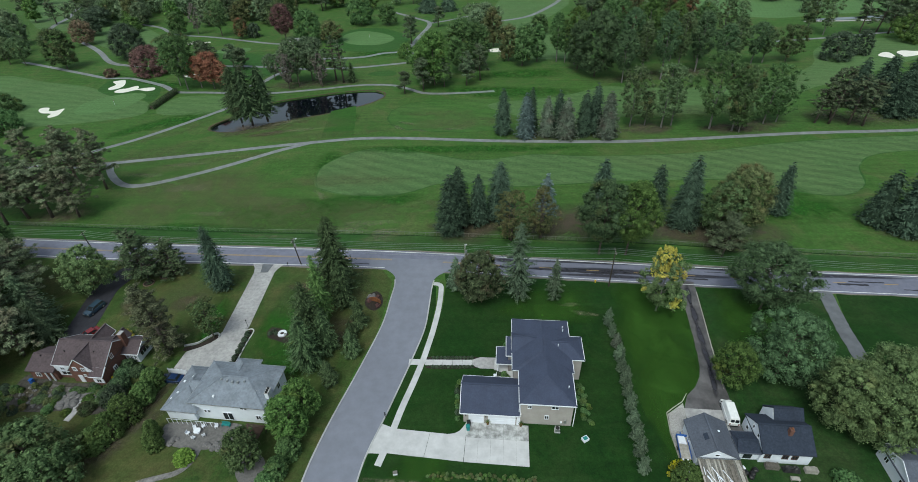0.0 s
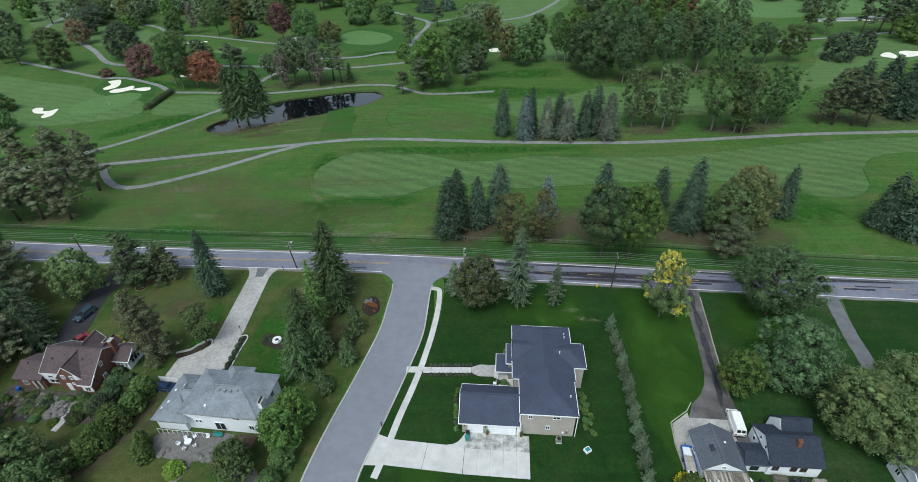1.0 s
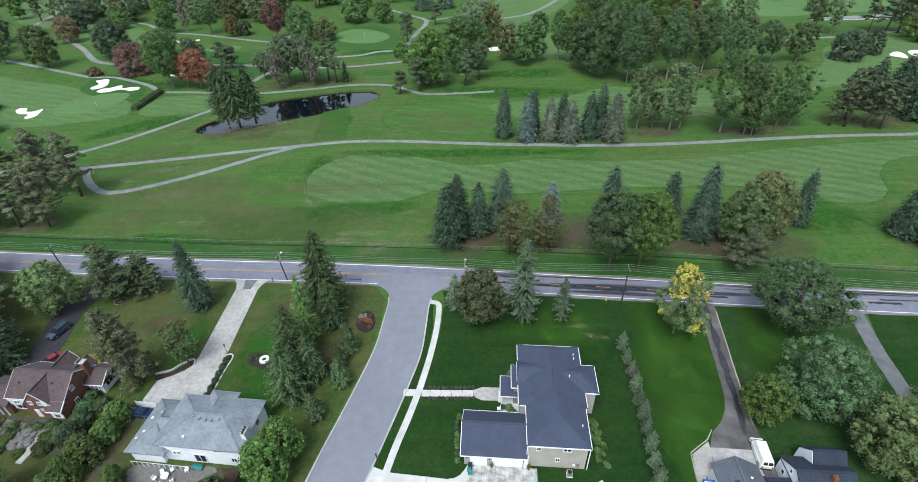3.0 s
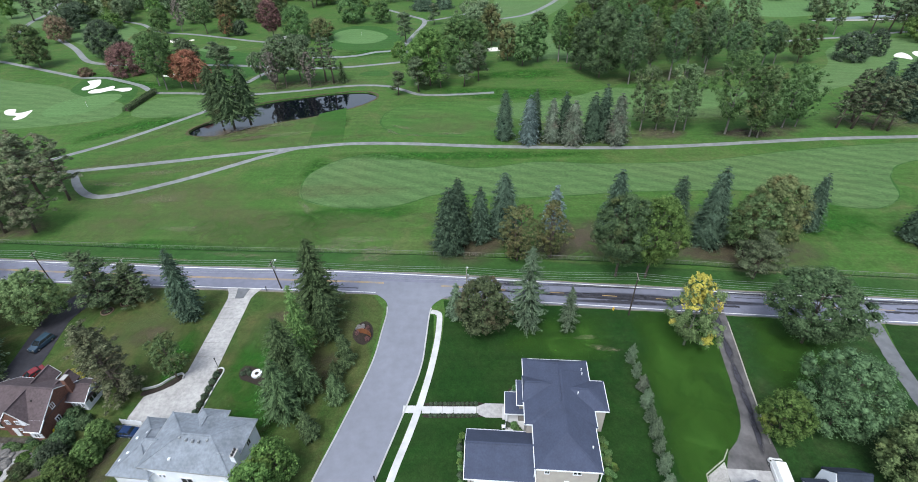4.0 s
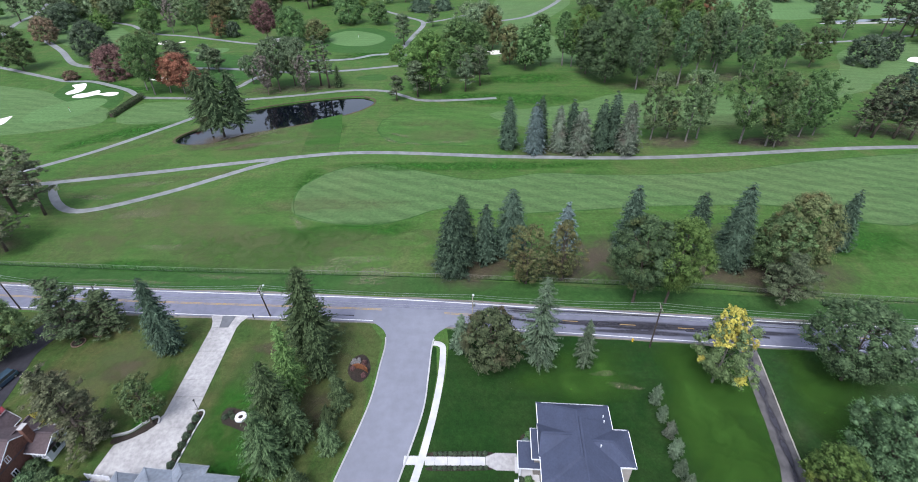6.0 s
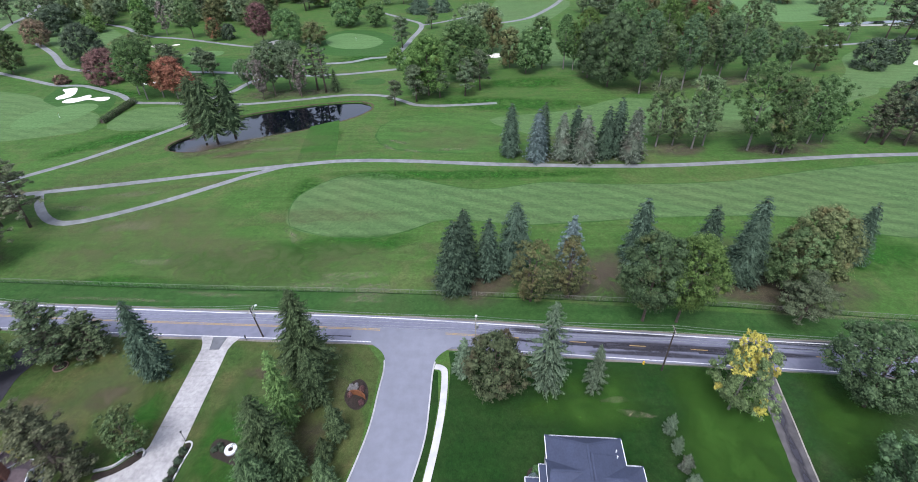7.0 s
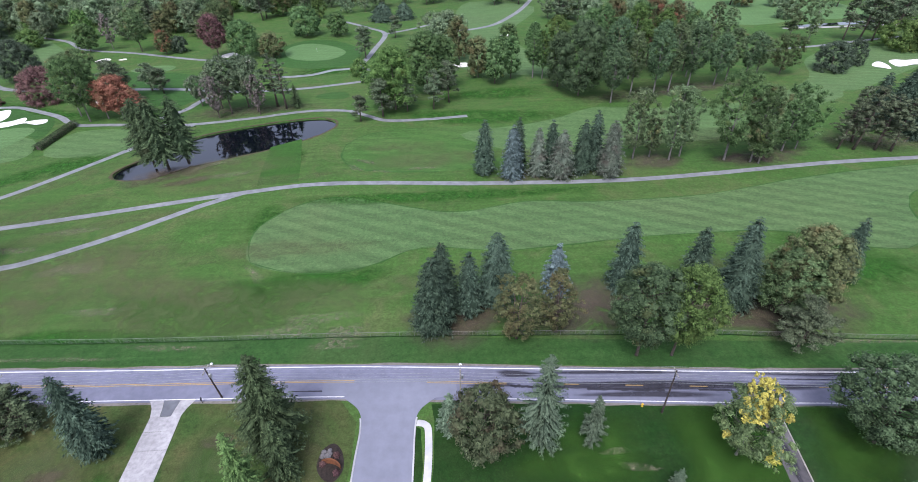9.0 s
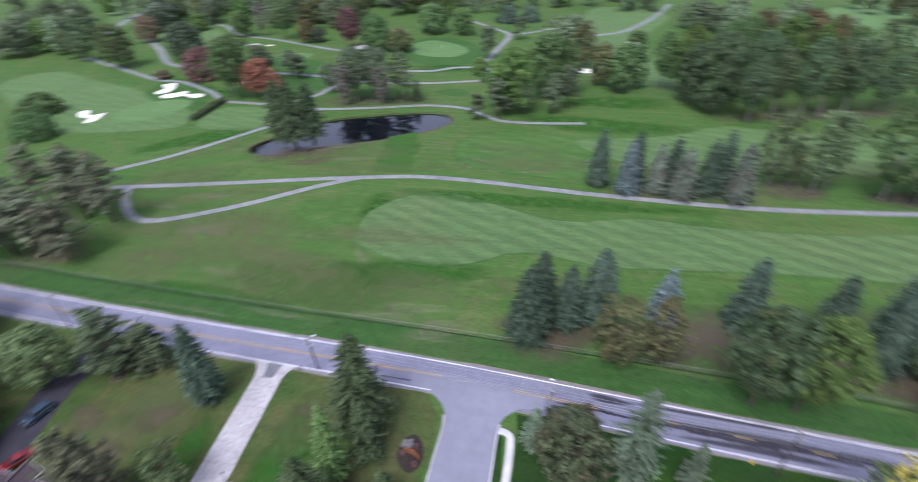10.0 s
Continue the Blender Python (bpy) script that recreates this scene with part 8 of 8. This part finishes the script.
gz = thing("gazebo", pose(-37.0, 49.6, 0, 0, 0, -8), "dark brown canvas gazebo at the patio", "gazebo")
part("canopy", Shape().add([(-1.7, -1.7, 2.0), (1.7, -1.7, 2.0), (1.7, 1.7, 2.0), (-1.7, 1.7, 2.0), (0, 0, 3.1), (-1.7, -1.7, 1.8), (1.7, -1.7, 1.8), (1.7, 1.7, 1.8), (-1.7, 1.7, 1.8)], [(0, 1, 4), (1, 2, 4), (2, 3, 4), (3, 0, 4), (0, 5, 6, 1), (1, 6, 7, 2), (2, 7, 8, 3), (3, 8, 5, 0)]), M_CANVAS, gz)
for a in (-1.6, 1.6):
    for b in (-1.6, 1.6):
        part("post", Shape().box(a - 0.05, a + 0.05, b - 0.05, b + 0.05, 0, 1.95), M_POLE, gz)
bed("shade_bed", [(-37.6, 47), (-34, 46), (-33, 42), (-35.5, 41), (-38, 43.4)], "dark bare bed under the trees", M_PAVER)

# garden of the brick house
solid("terrace", sheet([(-83.5, 62), (-79, 61.2), (-72, 60.4), (-70.4, 59.4), (-71.4, 56), (-73.5, 55.2), (-76.5, 56.4), (-82, 57.6), (-85, 59)], 0.05), M_PAVER, "uneven stone terrace before the brick house", "terrace", kind="structure")
rocks(-75.8, 57.6, 1.7, 1.8, 22, 0.4, 0.8, "rock garden boulders", 51)
rocks(-80.2, 57.8, 4.2, 1.5, 38, 0.16, 0.42, "rock garden boulders", 52)
rocks(-77, 60.2, 5, 0.7, 16, 0.14, 0.32, "rock garden boulders", 54)
rocks(-72.5, 57.0, 1.0, 1.2, 8, 0.3, 0.5, "rock garden boulders", 53)
solid("stone_steps", ribbon([(-74.2, 58.0), (-73.2, 55.6), (-73.6, 53.4)], -0.6, 0.6, 0.12, 0.3), M_OLDCONC, "pale stone garden steps", "steps", kind="structure")
solid("garden_soil", sheet([(-89.0, 64.2), (-81, 62.4), (-73.1, 62.2), (-69.6, 63.6), (-66.4, 59.9), (-67.1, 55.9), (-71.0, 54.6), (-75.6, 55.6), (-81.3, 55.4), (-87.6, 56.6)], 0.042), M_GARDEN, "dark planted soil with stones and litter", "garden bed", kind="structure")
rocks(-84.5, 59.4, 3.0, 2.4, 26, 0.14, 0.36, "rock garden boulders", 55)
rocks(-70.4, 58.6, 2.2, 2.0, 14, 0.16, 0.4, "rock garden boulders", 56)
trees("round", L_DARK, "dark purple-green spreading shrub", "", "near", [(-66.6, 57.6, 3.6, 2.4), (-67.8, 60.4, 2.6, 1.8)], name="bush")
trees("round", L_CRAB, "low reddish spreading shrub", "", "near", [(-71.0, 55.8, 1.8, 1.5)], name="bush")
rg = random.Random(77)
for k in range(64):
    x, y = rg.uniform(-92, -67), rg.uniform(54.8, 61.4)
    if not (-78 < x < -73.4 and 55.4 < y < 60):
        shrub(x, y, rg.uniform(0.4, 1.5), rg.uniform(0.4, 1.1), rg.choice((L_LIGHT, L_OAK, L_TINGE, L_DULL, L_BROWN, L_DARK)), "low mixed garden shrub", "rock garden shrubs")
for x, y in ((-79.6, 60.9), (-79.0, 60.0), (-70.4, 63.2)):
    shrub(x, y, 0.8, 0.55, L_YELLOW, "small yellow flowering shrub", "rock garden shrubs")
bl = thing("wheelie_bin", pose(-86.4, 62.3, 0), "blue bin beside the brick house", "bin")
part("body", Shape().box(-0.3, 0.3, -0.3, 0.3, 0, 0.95), M_BLUE, bl)
part("lid", Shape().box(-0.33, 0.33, -0.34, 0.32, 0.95, 1.03), M_BLUE, bl)

# small things round the tan house


def bin_thing(x, y, body, lid, label):
    b = thing("wheelie_bin", pose(x, y, 0.07, 0, 0, 8), label, "bin", "bins")
    part("body", Shape().add([(-0.26, -0.3, 0), (0.26, -0.3, 0), (0.26, 0.3, 0), (-0.26, 0.3, 0), (-0.32, -0.37, 1.0), (0.32, -0.37, 1.0), (0.32, 0.37, 1.0), (-0.32, 0.37, 1.0)], [(3, 2, 1, 0), (4, 5, 6, 7), (0, 1, 5, 4), (1, 2, 6, 5), (2, 3, 7, 6), (3, 0, 4, 7)]), body, b)
    part("lid", Shape().box(-0.34, 0.34, -0.4, 0.38, 1.0, 1.08), lid, b)
    for x2 in (-0.28, 0.28):
        part("wheel", Shape().tube([(x2 - 0.04, 0.34, 0.12), (x2 + 0.04, 0.34, 0.12)], [0.12, 0.12], 8), M_RUBBER, b)


bin_thing(1.25, 52.35, M_BLACK, M_BLACK, "black wheelie bin by the garage")
bin_thing(1.1, 51.5, M_TEAL, M_TEAL, "teal wheelie bin by the garage")
for x, y in ((4.7, 52.55), (10.6, 52.15)):
    pt = thing("plant_pot", pose(x, y, 0.07), "brown pot with a leafy plant", "plant pot", "pots by the garage")
    part("pot", Shape().lathe([(0.2, 0), (0.28, 0.45), (0.3, 0.5), (0.22, 0.5)], 10), M_RUST, pt)
    rgx = np.random.default_rng(3)
    pp = rgx.normal(size=(160, 3)) * 0.22 + np.array([0, 0, 0.85])
    part("plant", foliage("plant", pp, rgx.normal(size=(160, 3)), np.full(160, 0.2), 0.5, rgx, L_LIGHT), None, pt)
ac = thing("air_conditioner", pose(17.0, 51.2, 0.02, 0, 0, -4), "grey outdoor air conditioner unit", "air conditioner")
part("casing", Shape().box(-0.42, 0.42, -0.42, 0.42, 0.08, 0.85), M_CHROME, ac)
part("fan_grille", Shape().lathe([(0.36, 0.85), (0.36, 0.89), (0.1, 0.9)], 14), M_BLACK, ac, "black fan grille")
part("pad", Shape().box(-0.5, 0.5, -0.5, 0.5, 0, 0.08), M_CONC, ac)
ub = thing("utility_box", pose(21.6, 49.4, 0.02, 0, 0, 30), "white utility box with teal lid on lawn", "utility box")
part("body", Shape().box(-0.55, 0.55, -0.45, 0.45, 0, 0.5), M_TRIM, ub)
part("lid", Shape().box(-0.4, 0.4, -0.32, 0.32, 0.5, 0.56), M_TEAL, ub, "teal lid")
ub = thing("utility_box", pose(-11.0, 43.2, 0.02, 0, 0, 10), "small pale utility box beside the driveway", "utility box")
part("body", Shape().box(-0.35, 0.35, -0.25, 0.25, 0, 0.5), M_TRIM, ub)
part("lid", Shape().box(-0.38, 0.38, -0.28, 0.28, 0.5, 0.56), M_PALEBARK, ub)
for k in range(8):
    shrub(-0.75 - 0.03 * k + (0.5 if k > 6 else 0), 53.6 + 1.15 * k, 0.9 + 0.25 * (k % 3), 0.42 + 0.12 * (k % 2), (L_OAK, L_DARK, L_OAK, L_LIGHT)[k % 4], "rounded shrub along the garage wall", "shrubs along the garage")
for x, y, h, r, m in ((8.6, 69.6, 1.6, 0.7, N_BLUE), (8.0, 68.9, 1.3, 0.6, L_LIGHT), (9.0, 68.6, 1.8, 0.8, L_OAK), (8.4, 63.4, 1.2, 0.7, L_OAK), (8.9, 62.2, 1.4, 0.8, L_OAK), (7.2, 63.6, 0.9, 0.6, L_DARK), (9.3, 70.8, 1.7, 0.7, L_OAK)):
    shrub(x, y, h, r, m, "small rounded shrub beside the porch", "shrubs beside the porch")
bed("porch_bed", [(7.0, 64.9), (9.2, 64.7), (9.2, 61.2), (7.2, 61.4)], "dark mulch bed beside the porch")
bed("porch_bed", [(7.4, 68.5), (9.4, 68.5), (9.8, 71.6), (8.2, 71.4), (7.4, 69.6)], "dark mulch bed beside the porch")
for yy, s in ((68.15, 1), (65.75, -1)):
    bed("walk_bed", [(-6.6, yy - 0.35), (2.2, yy - 0.35), (2.4, yy + 0.35), (-6.4, yy + 0.35)], "narrow dark mulch bed along the front walk")
    for k in range(11):
        shrub(-6.0 + 0.8 * k, yy, 0.5, 0.34, L_DARK, "low dark edging shrub along the walk", "edging shrubs along the front walk")
for k in range(16):
    shrub(21.6 + 2.2 * rg.random(), 52.6 + 0.55 * k, rg.uniform(0.2, 0.45), rg.uniform(0.45, 0.8), rg.choice((L_OAK, L_LIGHT, L_OAK)), "low leafy garden plant beside the house", "kitchen garden plants")
for k in range(70):
    shrub(-5.6 + 0.26 * k + rg.uniform(-0.2, 0.2), 42.9 - 0.01 * k + rg.uniform(-0.5, 0.5), rg.uniform(0.3, 0.6), rg.uniform(0.16, 0.32), rg.choice((L_BROWN, L_OLIVE, L_OLIVE, L_LIGHT)), "tuft of tall weeds at the lawn's end", "weeds at the lawn's end")
ch = thing("porch_seat", pose(6.5, 63.2, 0.22, 0, 0, -90), "white porch chair on the porch", "chair")
part("seat", Shape().box(-0.3, 0.3, -0.3, 0.3, 0.35, 0.42), M_TRIM, ch)
part("backrest", Shape().box(-0.3, 0.3, 0.26, 0.32, 0.42, 1.0), M_TRIM, ch)
for a in (-0.26, 0.26):
    for b in (-0.26, 0.26):
        part("leg", Shape().box(a - 0.03, a + 0.03, b - 0.03, b + 0.03, 0, 0.35), M_TRIM, ch)

# clutter of the white house


def woodpile(x, y, L, n, turn, mat, label):
    w = thing("wood_pile", pose(x, y, 0, 0, 0, turn), label, "wood pile", "stacks along the house wall")
    rng = random.Random(int(x * 10))
    for r in range(n):
        for k in range(int(L / 0.24)):
            part("log", Shape().tube([(0.12 + k * 0.24 - L / 2, -0.45, 0.12 + r * 0.22), (0.12 + k * 0.24 - L / 2, 0.45 + rng.uniform(-0.08, 0.05), 0.12 + r * 0.22)], [0.115, 0.105], 7), mat, w)


woodpile(51.2, 44.3, 2.2, 4, -6, M_GREYWOOD, "stacked brown firewood against the wall")
woodpile(57.2, 43.6, 2.0, 4, -6, M_PALEWOOD, "stacked pale firewood against the wall")
tp = Shape()
for i in range(9):
    for j in range(5):
        tp.v.append((i * 0.35 - 1.4, j * 0.3 - 0.6, 0.0 if i in (0, 8) or j in (0, 4) else 0.7 + 0.18 * math.sin(i * 1.9 + j)))
tp.f = [(i * 5 + j, i * 5 + j + 1, i * 5 + j + 6, i * 5 + j + 5) for i in range(8) for j in range(4)]
solid("tarpaulin", tp, M_BLACK, "crumpled dark tarpaulin over a heap", "tarpaulin", m=pose(54.2, 43.9, 0.02, 0, 0, -6))
for x, y in ((46.6, 43.4), (47.6, 43.2), (48.3, 43.8), (47.1, 42.6)):
    ob = new("rubbish_bag", ROCKS[2].copy())
    ob.data.materials.clear()
    ob.data.materials.append(M_BLACK)
    ob.matrix_basis = pose(x, y, 0.2, 0, 0, x * 70) @ Matrix.Diagonal((0.5, 0.5, 0.55, 1))
    tagged(ob, "full black rubbish bag", "rubbish bag", "rubbish bags")
solid("storage_crate", Shape().box(-0.4, 0.4, -0.3, 0.3, 0, 0.5), M_TRIM, "white storage crate beside the garage", "crate", m=pose(46.3, 44.0, 0.02, 0, 0, 20))
pb = thing("wooden_bench", pose(53.9, 42.2, 0.02, 0, 0, -5), "pale wooden table bench on the grass", "bench")
part("top", Shape().box(-0.7, 0.7, -0.35, 0.35, 0.4, 0.46), M_PALEWOOD, pb)
for a in (-0.6, 0.6):
    part("leg", Shape().box(a - 0.05, a + 0.05, -0.3, 0.3, 0, 0.4), M_PALEWOOD, pb)
solid("drive_edging", ribbon(curve([(55.4, 88), (53.7, 79), (52.5, 73), (51.4, 67), (50.1, 60)], False, 6), -0.1, 0.1, 0.14, 0.25), M_PALEWOOD, "pale timber edging of the drive", "edging", kind="structure")
bt = thing("blue_barrel", pose(39.9, 44.2, 0.02), "blue plastic drum beside the garage", "drum")
part("body", Shape().lathe([(0.26, 0), (0.29, 0.1), (0.27, 0.45), (0.29, 0.8), (0.26, 0.9)], 12), M_BLUE, bt)
bed("red_leaf_bed", [(79.5, 48.2), (82, 49.0), (83, 46.4), (80.4, 45.6)], "round bed of red leaves", M_RUST)
wf = thing("ladder", pose(78.4, 48.2, 0.05, 0, 0, 40), "white ladder lying on the drive", "ladder")
for a in (-0.25, 0.25):
    part("rail", Shape().box(a - 0.04, a + 0.04, -1.2, 1.2, 0.2, 0.28), M_TRIM, wf)
for k in range(5):
    part("rung", Shape().box(-0.25, 0.25, -1.0 + 0.5 * k - 0.03, -1.0 + 0.5 * k + 0.03, 0.21, 0.27), M_TRIM, wf)
for a in (-0.25, 0.25):
    for b in (-1.1, 1.1):
        part("foot", Shape().box(a - 0.04, a + 0.04, b - 0.04, b + 0.04, 0, 0.2), M_TRIM, wf)


# ---------------- hedge and small things of the course ----------------
def clipped_hedge():
    h = thing("hedge", pose(-143.8, 229.2, 0), "long clipped dark green hedge beside the green", "hedge")
    rng = np.random.default_rng(6)
    n = 5200
    t, a = rng.uniform(-12.6, 12.6, n), rng.uniform(0, math.pi, n)
    k = 1 / np.maximum(np.abs(np.cos(a)) ** 4 + np.abs(np.sin(a)) ** 4, 0.2) ** 0.25
    P = np.stack([1.35 * np.cos(a) * k, t, 2.3 * np.sin(a) * k * 0.9 + 0.1], axis=1) + rng.normal(size=(n, 3)) * 0.06
    N = np.stack([np.cos(a), 0 * a, np.sin(a) + 0.2], axis=1) + rng.normal(size=(n, 3)) * 0.4
    part("foliage", foliage("foliage", P, N, np.full(n, 0.42), 0.7, rng, N_FIR), None, h)
    part("stems", Shape().box(-0.8, 0.8, -11.4, 11.4, 0, 1.4), M_BARK, h)


clipped_hedge()
bc = thing("course_bench", pose(-116, 235.2, 0, 0, 0, 10), "small dark bench by the cart path", "bench")
part("seat", Shape().box(-0.9, 0.9, -0.25, 0.25, 0.4, 0.5), M_POLE, bc)
part("backrest", Shape().box(-0.9, 0.9, 0.22, 0.28, 0.5, 1.0), M_POLE, bc)
for a in (-0.8, 0.8):
    part("leg", Shape().box(a - 0.06, a + 0.06, -0.25, 0.25, 0, 0.4), M_POLE, bc)


def flag(x, y):
    f = thing("flagstick", pose(x, y, 0.04), "thin white flagstick on a green", "flagstick", "flagsticks")
    part("stick", Shape().tube([(0, 0, 0), (0, 0, 2.3)], [0.03, 0.03], 5), M_TRIM, f)
    part("flag", Shape().add([(0, 0, 2.3), (0.5, 0.05, 2.15), (0, 0, 1.95), (0.0, 0.02, 2.3), (0.5, 0.07, 2.15), (0.0, 0.02, 1.95)], [(0, 1, 2), (5, 4, 3)]), M_RED, f)


flag(-165, 224)
flag(-64, 347)


def edging():
    """Pale timber edging along the drive and the gravel patch."""
    e = thing("timber_edging", pose(0, 0, 0), "pale weathered timber edging beside the gravel", "edging")
    line = [(36.7, 46.0), (36.8, 50.6), (37.5, 54.8), (39.3, 56.0), (41.2, 57.2), (42.6, 59.0)]
    for a, b in zip(line, line[1:]):
        s = Shape()
        bar(s, (*a, 0.12), (*b, 0.12), 0.14, 0.2)
        part("board", s, M_PALEWOOD, e)


edging()

solid("fence_strip", ribbon(FENCE, -0.22, 0.12, 0.06, 0.1, 0.1, random.Random(12)), M_LAWN, "thin dark grass strip along the fence", "grass", kind="structure")
